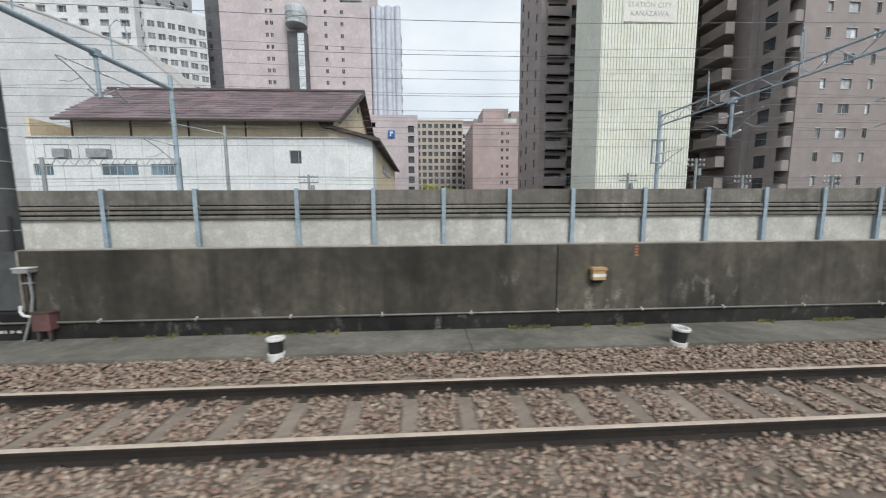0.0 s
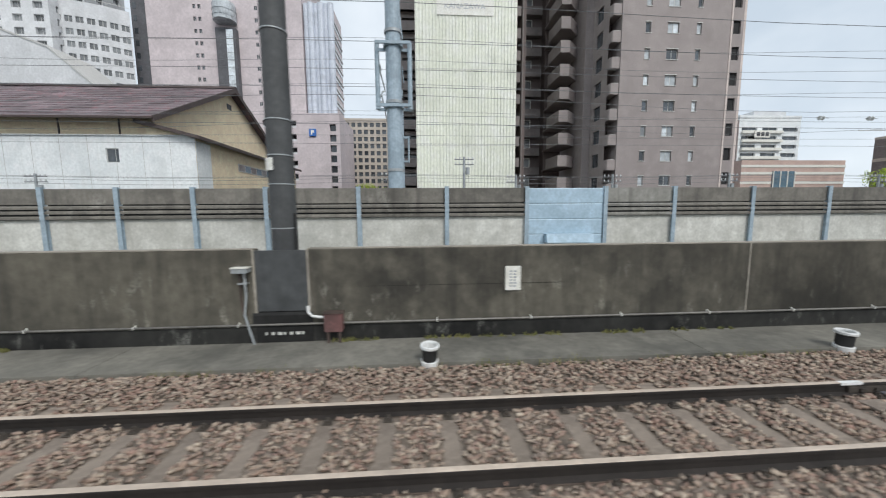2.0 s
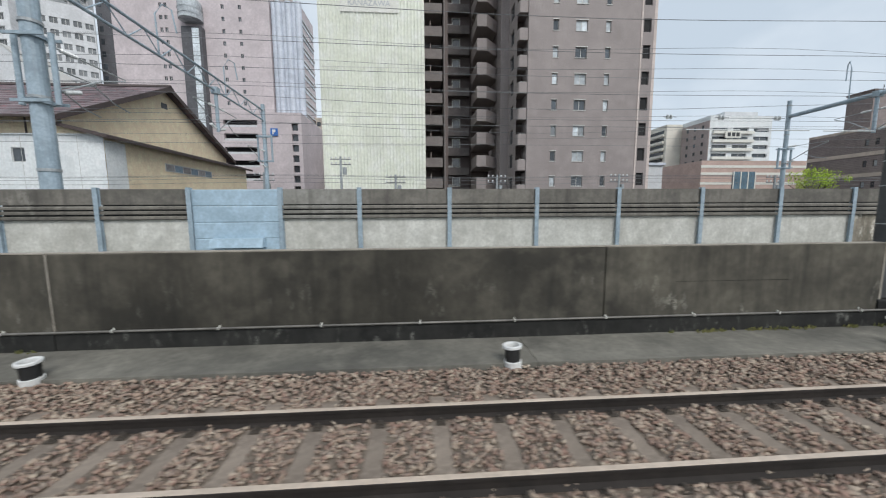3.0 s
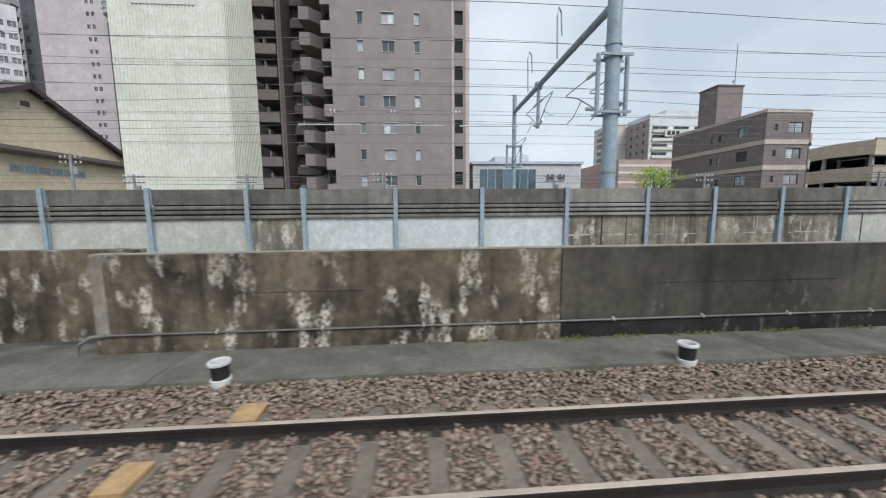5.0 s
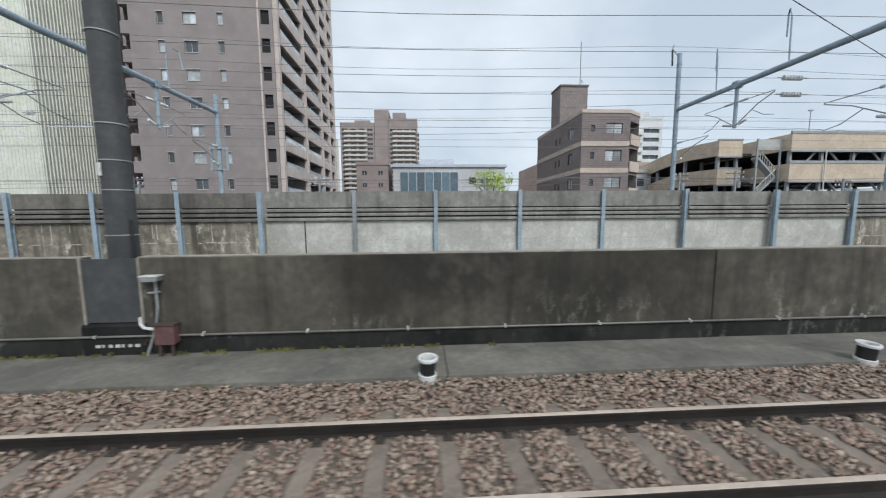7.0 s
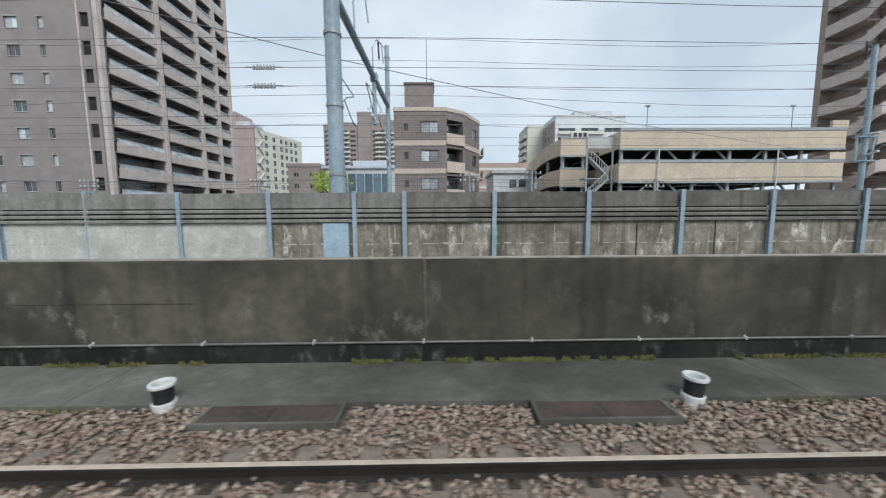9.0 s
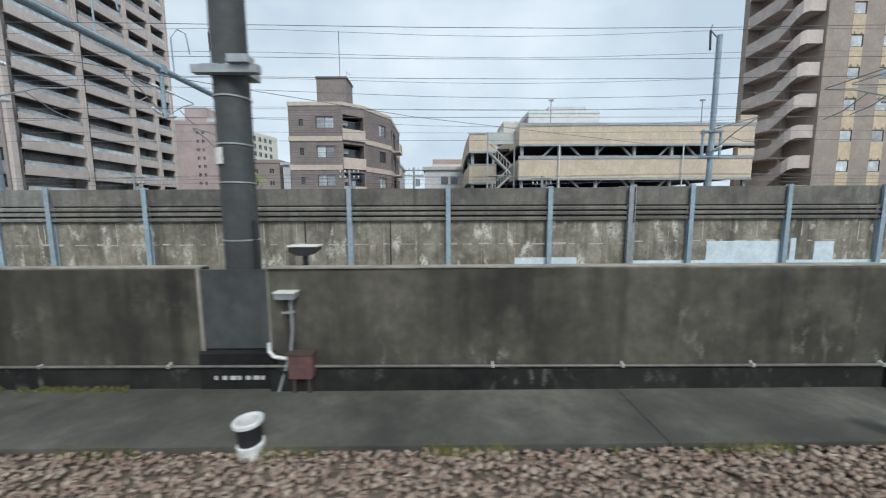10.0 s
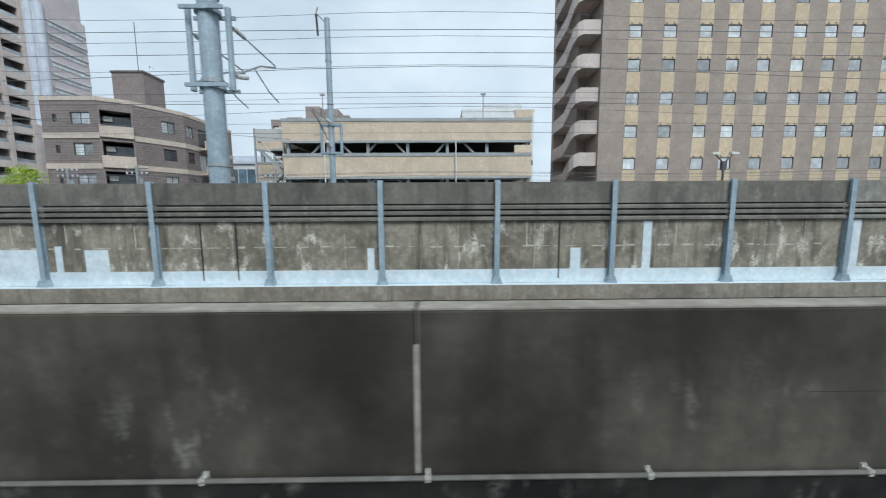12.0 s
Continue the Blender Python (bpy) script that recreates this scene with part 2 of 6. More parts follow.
DARK_CLAD = material("dark_grey_cladding", (0.12, 0.12, 0.13), (0.08, 0.08, 0.088), 0.6, 0, 0.2, 3.0, 0.05)
OFFICE = material("beige_office_concrete", (0.540, 0.483, 0.425), (0.471, 0.425, 0.368), 0.8, 0, 0.05, 1.5, 0.05)
ROSE = material("dusty_rose_tile", (0.480, 0.385, 0.370), (0.430, 0.345, 0.332), 0.8, 0, 0.06, 2.0, 0.05)
FAR_TAUPE = material("far_taupe_tile", (0.37, 0.31, 0.29), (0.32, 0.27, 0.255), 0.8, 0, 0.05, 2.0, 0.05)
CREAM_PALE = material("pale_cream_render", (0.74, 0.71, 0.63), (0.67, 0.64, 0.57), 0.8, 0, 0.06, 2.0, 0.05, 0.15, (0.56, 0.53, 0.47))
LIME = material("lime_bleeding", (0.62, 0.59, 0.52), (0.38, 0.36, 0.31), 0.9, 0, 6.0, 18.0, 0.2)
RIBBED = material("ivory_ribbed_metal", (0.799, 0.821, 0.713), (0.724, 0.745, 0.648), 0.55, 0, 0.1, 3.0, 0.04, 0.15, (0.594, 0.605, 0.518))
BROWN_TILE = material("brown_facade_tile", (0.328, 0.288, 0.276), (0.287, 0.251, 0.242), 0.7, 0, 0.12, 8.0, 0.1, 0.15, (0.235, 0.198, 0.183))
# dark trim, and the facade tile again with recess shade in its colour
BROWN_TRIM_SHADE = material("dark_trim_and_recess_shade_tile", (0.159, 0.124, 0.115), (0.129, 0.103, 0.095), 0.7, 0, 0.12, 8.0, 0.1, 0.2, (0.094, 0.076, 0.070))
BROWN_PALE = material("taupe_balcony_panel", (0.652, 0.564, 0.521), (0.571, 0.492, 0.454), 0.75, 0, 0.2, 6.0, 0.1, 0.2, (0.432, 0.376, 0.345))
BRICK_C = material("grey_brown_split_tile", (0.285, 0.238, 0.226), (0.222, 0.186, 0.178), 0.75, 0, 0.5, 9.0, 0.2, 0.1, (0.165, 0.14, 0.132))
BEIGE = material("beige_render", (0.620, 0.525, 0.450), (0.550, 0.465, 0.398), 0.85, 0, 0.2, 5.0, 0.1, 0.25, (0.41, 0.35, 0.30))
TAN = material("tan_parking_panel", (0.680, 0.565, 0.435), (0.600, 0.498, 0.385), 0.8, 0, 0.2, 4.0, 0.08, 0.25, (0.480, 0.40, 0.31))
TAUPE = material("taupe_hotel_render", (0.389, 0.324, 0.281), (0.353, 0.295, 0.257), 0.85, 0, 0.15, 4.0, 0.08, 0.1, (0.302, 0.252, 0.223))
OCHRE = material("ochre_spandrel", (0.650, 0.525, 0.365), (0.590, 0.476, 0.332), 0.8, 0, 0.3, 5.0, 0.05, pieces=0.05)
PARK_STEEL = material("grey_parking_steel", (0.40, 0.42, 0.43), (0.32, 0.34, 0.35), 0.6, 0, 0.3, 5.0, 0.05)
# deck concrete darkened to put the shade between the decks into the colour
DECK_SHADE = material("shade_darkened_deck_concrete", (0.098, 0.098, 0.098), (0.063, 0.063, 0.063), 0.9, 0, 0.3, 5.0, 0.1)
FRAME = material("pale_window_frame", (0.55, 0.55, 0.53), (0.48, 0.48, 0.46), 0.5, 0.1, 1.0, 8.0, 0.0)
FRAME_DARK = material("dark_window_frame", (0.06, 0.06, 0.065), (0.045, 0.045, 0.05), 0.5, 0.2, 1.0, 8.0, 0.0)
GLASS = glass("dim_window_glass", (0.085, 0.10, 0.115))
# pale tints: the sky's reflection is put into the pane colour
GLASS_PALE = glass("pale_window_glass", (0.60, 0.65, 0.68), 0.2)
HOTEL_GLASS = glass("reflection_pale_hotel_glass", (0.688, 0.722, 0.740), 0.2)
GLASS_MID = glass("balcony_glass", (0.237, 0.250, 0.256), 0.15)
GLASS_BLUE = glass("blue_curtain_wall_glass", (0.13, 0.21, 0.27))
ROOM = material("dim_interior", (0.030, 0.030, 0.031), (0.018, 0.018, 0.019), 0.9, 0, 0.3, 4.0, 0.0)
STRIPE = material("salmon_striped_wall", (0.52, 0.385, 0.335), (0.46, 0.34, 0.295), 0.8, 0, 0.1, 3.0, 0.05)
LEAF = material("spring_leaf", (0.537, 0.671, 0.073), (0.293, 0.427, 0.043), 0.7, 0, 0.8, 6.0, 0.0, pieces=0.35, islands=True)
BARK = material("grey_bark", (0.13, 0.105, 0.08), (0.08, 0.065, 0.05), 0.9, 0, 2.0, 12.0, 0.3)
BLUE_SIGN = material("blue_sign_enamel", (0.03, 0.16, 0.52), (0.025, 0.14, 0.46), 0.4, 0, 1.0, 4.0, 0.0)


# ---- mesh helpers ----
class Solid:
    """Collects faces for one mesh."""

    def __init__(self):
        self.v, self.f = [], []

    def box(self, x0, x1, y0, y1, z0, z1):
        i = len(self.v)
        self.v += [(x0, y0, z0), (x1, y0, z0), (x1, y1, z0), (x0, y1, z0), (x0, y0, z1), (x1, y0, z1), (x1, y1, z1), (x0, y1, z1)]
        self.f += [tuple(i + j for j in q) for q in ((0, 3, 2, 1), (4, 5, 6, 7), (0, 1, 5, 4), (1, 2, 6, 5), (2, 3, 7, 6), (3, 0, 4, 7))]
        return self

    def poly(self, *pts):
        i = len(self.v)
        self.v += [tuple(p) for p in pts]
        self.f.append(tuple(range(i, i + len(pts))))
        return self

    def prism(self, profile, a, b, along="x"):
        """A closed profile pushed from a to b: (y, z) pairs along x, (x, z) along y, (x, y) along z."""
        put = {"x": lambda s, p: (s, p[0], p[1]), "y": lambda s, p: (p[0], s, p[1]), "z": lambda s, p: (p[0], p[1], s)}[along]
        i, n = len(self.v), len(profile)
        self.v += [put(a, p) for p in profile] + [put(b, p) for p in profile]
        self.f += [(i + j, i + (j + 1) % n, i + n + (j + 1) % n, i + n + j) for j in range(n)]
        self.f += [tuple(range(i + n - 1, i - 1, -1)), tuple(range(i + n, i + 2 * n))]
        return self

    def tube(self, pts, r, sides=6, r2=None):
        pts = [Vector(p) for p in pts]
        i = len(self.v)
        for j, p in enumerate(pts):
            d = (pts[min(j + 1, len(pts) - 1)] - pts[max(j - 1, 0)]).normalized()
            u = d.cross(Vector((0, 0, 1)) if abs(d.z) < 0.9 else Vector((1, 0, 0))).normalized()
            w = d.cross(u)
            rr = r[j] if isinstance(r, (list, tuple)) else r if r2 is None else r + (r2 - r) * j / (len(pts) - 1)
            for s in range(sides):
                a = 2 * math.pi * s / sides
                self.v.append(tuple(p + u * (rr * math.cos(a)) + w * (rr * math.sin(a))))
        for j in range(len(pts) - 1):
            for s in range(sides):
                a, b = i + j * sides + s, i + j * sides + (s + 1) % sides
                self.f.append((a, b, b + sides, a + sides))
        self.f += [tuple(range(i + sides - 1, i - 1, -1)), tuple(range(i + (len(pts) - 1) * sides, i + len(pts) * sides))]
        return self

    def turned(self, profile, cx, cy, sides=20):
        """A lathe shape from (radius, z) pairs about the upright axis at cx, cy."""
        i, n = len(self.v), len(profile)
        for r, z in profile:
            self.v += [(cx + r * math.cos(2 * math.pi * s / sides), cy + r * math.sin(2 * math.pi * s / sides), z) for s in range(sides)]
        for j in range(n - 1):
            for s in range(sides):
                a, b = i + j * sides + s, i + j * sides + (s + 1) % sides
                self.f.append((a, b, b + sides, a + sides))
        return self

    def mesh(self, name, mat):
        me = bpy.data.meshes.new(name)
        me.from_pydata(self.v, [], self.f)
        bm = bmesh.new()
        bm.from_mesh(me)
        bmesh.ops.recalc_face_normals(bm, faces=bm.faces)
        bm.to_mesh(me)
        bm.free()
        me.materials.append(mat)
        return me


def part(name, s, mat, parent=None, label="", at=None):
    """Links a Solid (or a mesh) as one object, under parent if given."""
    ob = new(name, s.mesh(name, mat) if isinstance(s, Solid) else s)
    if parent:
        ob.parent = parent
    if at:
        ob.matrix_basis = at
    if label:
        tagged(ob, label)
    return ob


def thing(name, label, category, group="", kind="", at=None):
    ob = tagged(new(name), label, category, group, kind)
    if at:
        ob.matrix_basis = at
    return ob


def facade(s, place, width, z0, z1, holes, depth=0.15):
    """A wall face with real openings. place(u, d, z) gives the point u along, d inwards; holes are (u0, u1, z0, z1)."""
    us = sorted({0.0, width, *(h[0] for h in holes), *(h[1] for h in holes)})
    zs = sorted({z0, z1, *(h[2] for h in holes), *(h[3] for h in holes)})
    us = [u for u in us if 0 <= u <= width]
    zs = [z for z in zs if z0 <= z <= z1]
    for a, b in zip(us, us[1:]):
        for c, d in zip(zs, zs[1:]):
            mu, mz = (a + b) / 2, (c + d) / 2
            if not any(h[0] < mu < h[1] and h[2] < mz < h[3] for h in holes):
                s.poly(place(a, 0, c), place(b, 0, c), place(b, 0, d), place(a, 0, d))
    for a, b, c, d in holes:
        for p, q in (((a, c), (b, c)), ((b, c), (b, d)), ((b, d), (a, d)), ((a, d), (a, c))):
            s.poly(place(p[0], 0, p[1]), place(q[0], 0, q[1]), place(q[0], depth, q[1]), place(p[0], depth, p[1]))
    return s


def slab(s, place, u0, u1, d0, d1, z0, z1):
    """A box in a facade's own directions."""
    i = len(s.v)
    s.v += [tuple(place(u, d, z)) for z in (z0, z1) for u, d in ((u0, d0), (u1, d0), (u1, d1), (u0, d1))]
    s.f += [tuple(i + j for j in q) for q in ((0, 3, 2, 1), (4, 5, 6, 7), (0, 1, 5, 4), (1, 2, 6, 5), (2, 3, 7, 6), (3, 0, 4, 7))]
    return s


def window(parent, place, u0, u1, z0, z1, depth=0.15, frame_mat=None, glass_mat=None, mullions=1, bar=0.05):
    """A framed window in an opening: frame, and each pane as a piece of its own under it."""
    s = Solid()
    fd = depth - 0.05
    for a, b, c, d in ((u0, u1, z0, z0 + bar), (u0, u1, z1 - bar, z1), (u0, u0 + bar, z0 + bar, z1 - bar), (u1 - bar, u1, z0 + bar, z1 - bar)):
        slab(s, place, a, b, fd, fd + 0.06, c, d)
    cuts = [u0 + bar + (u1 - u0 - 2 * bar) * j / (mullions + 1) for j in range(mullions + 2)]
    for u in cuts[1:-1]:
        slab(s, place, u - bar / 2, u + bar / 2, fd, fd + 0.06, z0 + bar, z1 - bar)
    w = part("window", s, frame_mat or FRAME, parent)
    for a, b in zip(cuts, cuts[1:]):
        part("pane", slab(Solid(), place, a, b, fd + 0.025, fd + 0.04, z0 + bar, z1 - bar), glass_mat or GLASS, w)
    return w


def ribbon(s, pts, z0, z1, thick, rises=None):
    """A parapet of the given thickness along a bent line of (x, y) points, rising by the given heights at each; its inside is on the right."""
    rises = rises or [0.0] * len(pts)
    ps = [Vector((*p, 0)) for p in pts]
    i = len(s.v)
    for j, p in enumerate(ps):
        d = (ps[min(j + 1, len(ps) - 1)] - ps[max(j - 1, 0)]).normalized()
        q = p + Vector((d.y, -d.x, 0)) * thick
        for a, z in ((p, z0), (q, z0), (q, z1), (p, z1)):
            s.v.append((a.x, a.y, z + rises[j]))
    for j in range(len(ps) - 1):
        a = i + 4 * j
        s.f += [(a + k, a + (k + 1) % 4, a + 4 + (k + 1) % 4, a + 4 + k) for k in range(4)]
    e = i + 4 * (len(ps) - 1)
    s.f += [(i + 3, i + 2, i + 1, i), (e, e + 1, e + 2, e + 3)]
    return s


def front(x0, y):
    """Directions for a face that looks towards the railway."""
    return lambda u, d, z: (x0 + u, y + d, z)


def east(x, y0):
    return lambda u, d, z: (x - d, y0 + u, z)


def west(x, y0):
    return lambda u, d, z: (x + d, y0 + u, z)


def lerp_table(x, xs, ys):
    return float(np.interp(x, xs, ys))


def wall_y(x):
    return lerp_table(x, (-45, 112, 126, 220), (8.11, 8.36, 8.21, 8.20))


def barrier_y(x):
    return lerp_table(x, (-30, 25, 70, 76.9, 77.0, 92, 97, 105, 123.75, 123.85, 220), (14.9, 15.1, 15.8, 15.8, 16.15, 16.15, 15.7, 15.5, 15.35, 16.2, 16.2))


STREET = -6.0


def turned_place(p0, p1):
    """Directions for a face that runs from p0 to p1, with its inside on the left."""
    d = (Vector((*p1, 0)) - Vector((*p0, 0))).normalized()
    inn = Vector((-d.y, d.x, 0))
    return lambda u, q, z: (p0[0] + d.x * u + inn.x * q, p0[1] + d.y * u + inn.y * q, z)

# ---- ground and viaduct ----
ground = part("ground", Solid().poly((-2500, -2500, STREET), (2500, -2500, STREET), (2500, 2500, STREET), (-2500, 2500, STREET)), GROUND)
tagged(ground, "grey asphalt ground of the city below the viaduct", "ground", kind="structure")
X0, X1 = -45.0, 215.0
deck = part("viaduct_deck", Solid().box(X0, X1, -9.0, 15.0, -1.6, -0.42), GUTTER)
tagged(deck, "concrete deck of the railway viaduct", "deck", kind="structure")
bed = part("ballast_bed", Solid().prism([(-9, -0.42), (7.17, -0.42), (7.17, -0.16), (-9, -0.16)], X0, X1), BED)
tagged(bed, "dark bed under the crushed stone ballast", "ballast", kind="structure")
walkway = tagged(new("walkway"), "damp grey concrete walkway beside the wall", "walkway", kind="structure")
x = X0
while x < X1:
    n = min(x + 9.15, X1)
    part("slab", Solid().box(x + 0.006, n - 0.006, 7.18, 8.75, -0.42, -0.07), GUTTER, walkway)
    x = n

# ---- track beside the wall ----
YN, YF = 5.0, 6.067
track = tagged(new("railway_track"), "ballasted railway track with rusty rails on concrete sleepers", "track", kind="structure")


def rail_profile(y):
    half = [(0.0, 0.0), (0.026, 0.0), (0.032, -0.006), (0.032, -0.034), (0.010, -0.046), (0.009, -0.118), (0.062, -0.138), (0.062, -0.153)]
    return [(y + a, z) for a, z in half[1:]] + [(y - a, z) for a, z in reversed(half[1:])]


for yy in (YN, YF):
    body = part("rail", Solid().prism(rail_profile(yy), -30, 128), RAIL_SIDE, track)
    part("rail_foot", Solid().prism([(yy - 0.064, -0.155), (yy + 0.064, -0.155), (yy + 0.064, -0.143), (yy + 0.02, -0.128), (yy - 0.02, -0.128), (yy - 0.064, -0.143)], -30, 128), RAIL_FOOT, body, "dust-covered rail foot")
    part("rail_head", Solid().prism([(yy - 0.029, -0.004), (yy + 0.029, -0.004), (yy + 0.025, 0.003), (yy - 0.025, 0.003)], -30, 128), RAIL_TOP, body, "worn bright running surface")
sm = Solid()
for a, b, c in ((-1.0, -0.25, 0.13), (-0.25, 0.25, 0.105), (0.25, 1.0, 0.13)):
    sm.prism([(-c, -0.36), (c, -0.36), (c * 0.82, -0.157), (-c * 0.82, -0.157)], a, b, "y")
sleeper_mesh = sm.mesh("sleeper", SLEEPER)
cm = Solid()
cm.box(-0.05, 0.05, -0.045, 0.045, -0.157, -0.142).prism([(-0.03, -0.142), (0.03, -0.142), (0.018, -0.112), (-0.018, -0.112)], -0.03, 0.03, "y")
cm.turned([(0.0, -0.092), (0.014, -0.092), (0.014, -0.112)], 0, 0, 6)
clip_mesh = cm.mesh("rail_clip", CLIP)
SP = 0.655
x = 22.07 - SP * 78
while x < 126:
    sl = part("sleeper", sleeper_mesh, None, track, at=pose(x + random.uniform(-0.02, 0.02), 5.5335, 0, 0, 0, random.uniform(-1, 1)))
    for dy in (-0.64, -0.43, 0.43, 0.64):
        part("rail_clip", clip_mesh, None, sl, at=pose(0, dy, 0))
    x += SP
# a rail joint with fishplates, rubber pads and a cable duct across
for yy in (YN, YF):
    for k, sgn in enumerate((-1, 1)):
        fp = Solid().box(28.95, 29.9, yy + sgn * 0.012, yy + sgn * 0.045, -0.12, -0.045)
        for j in range(4):
            fp.box(29.08 + j * 0.2, 29.13 + j * 0.2, yy + sgn * 0.04, yy + sgn * 0.068, -0.10, -0.06)
        part("fishplate", fp, CLIP, track, "greased steel fishplate with bolts")
    for xx in (28.99, 30.39):
        part("bond_plate", Solid().box(xx - 0.14, xx + 0.14, yy - 0.036, yy + 0.02, -0.025, 0.006), PVC, track, "bright welded bond on the rail head")
part("cable_cover", Solid().box(29.34, 29.64, 4.45, 6.02, -0.16, -0.112), DARK_CLAD, track, "dark grey steel cover across the track")
for a, b in ((28.84, 29.14), (29.88, 30.12)):
    for c in (5.18, 5.42, 5.66):
        part("rubber_pad", Solid().box(a, b, c, c + 0.21, -0.15, -0.118), SLEEPER, track, "brown pad beside the rail joint")
for a, yy, w in ((56.56, 5.62, 0.26), (57.15, 6.55, 0.30)):
    part("board", Solid().box(a, a + w, yy - 0.25, yy + 0.12, -0.15, -0.11), ORANGE, track, "pale yellow board lying in the ballast")


def stones(name, spans, per_m2, seed, label):
    """Crushed stone scattered over (x0, x1, y0, y1, z, rise towards y1) spans, joined into one mesh."""
    rng = np.random.default_rng(seed)
    base = np.array([(-1, -1, -1), (1, -1, -1), (1, 1, -1), (-1, 1, -1), (-1, -1, 1), (1, -1, 1), (1, 1, 1), (-1, 1, 1)], float) * 0.62
    quads = np.array([(0, 3, 2, 1), (4, 5, 6, 7), (0, 1, 5, 4), (1, 2, 6, 5), (2, 3, 7, 6), (3, 0, 4, 7)])
    V = []
    for x0, x1, y0, y1, z, rise in spans:
        n = int((x1 - x0) * (y1 - y0) * per_m2)
        p = np.stack([rng.uniform(x0, x1, n), rng.uniform(y0, y1, n), np.zeros(n)], 1)
        p[:, 2] = z + rise * (p[:, 1] - y0) / (y1 - y0) + rng.uniform(-0.012, 0.026, n)
        size = rng.uniform(0.014, 0.035, (n, 1)) * rng.uniform(0.75, 1.25, (n, 3)) * np.array([1.25, 1.0, 0.62])
        v = (base[None] + rng.normal(0, 0.20, (n, 8, 3))) * size[:, None, :]
        a, b = rng.uniform(0, 2 * np.pi, n), rng.normal(0, 0.5, n)
        ca, sa, cb, sb = np.cos(a)[:, None], np.sin(a)[:, None], np.cos(b)[:, None], np.sin(b)[:, None]
        v[..., 1], v[..., 2] = v[..., 1] * cb - v[..., 2] * sb, v[..., 1] * sb + v[..., 2] * cb
        v[..., 0], v[..., 1] = v[..., 0] * ca - v[..., 1] * sa, v[..., 0] * sa + v[..., 1] * ca
        V.append((v + p[:, None, :]).reshape(-1, 3))
    V = np.concatenate(V)
    n = len(V) // 8
    F = (quads[None] + (np.arange(n) * 8)[:, None, None]).reshape(-1)
    me = bpy.data.meshes.new(name)
    me.vertices.add(len(V))
    me.vertices.foreach_set("co", V.ravel())
    me.loops.add(len(F))
    me.loops.foreach_set("vertex_index", F.astype(np.int32))
    me.polygons.add(n * 6)
    me.polygons.foreach_set("loop_start", np.arange(0, n * 24, 4, dtype=np.int32))
    me.update(calc_edges=True)
    me.validate()
    me.materials.append(STONE)
    return tagged(new(name, me), label, "ballast", kind="stuff")


def between_sleepers(y0, y1, z):
    out = []
    xx = 22.07 - SP * 54
    while xx < 122:
        out.append((xx + 0.10, xx + SP - 0.10, y0, y1, z, 0.0))
        xx += SP
    return out


stones("ballast_between_rails", between_sleepers(5.05, 6.02, -0.155), 600, 3, "brown and grey crushed stone between the sleepers")
stones("ballast_shoulder", between_sleepers(6.13, 6.5, -0.15) + [(-14, 122, 6.5, 6.6, -0.145, 0.0), (122, 148, 6.14, 6.6, -0.145, 0.0), (-14, 103.15, 6.6, 7.16, -0.14, 0.015), (103.15, 108.65, 6.6, 6.74, -0.14, 0.0), (104.85, 106.95, 6.74, 7.16, -0.14, 0.01), (108.65, 148, 6.6, 7.16, -0.14, 0.015)], 600, 4, "reddish crushed stone shoulder beside the walkway")
stones("ballast_between_tracks", [(-10, 118, 4.25, 4.94, -0.16, 0.0)], 520, 5, "brown and grey crushed stone between the tracks")
stones("ballast_loose", between_sleepers(4.95, 6.1, -0.14), 26, 6, "loose stones lying over the ballast")

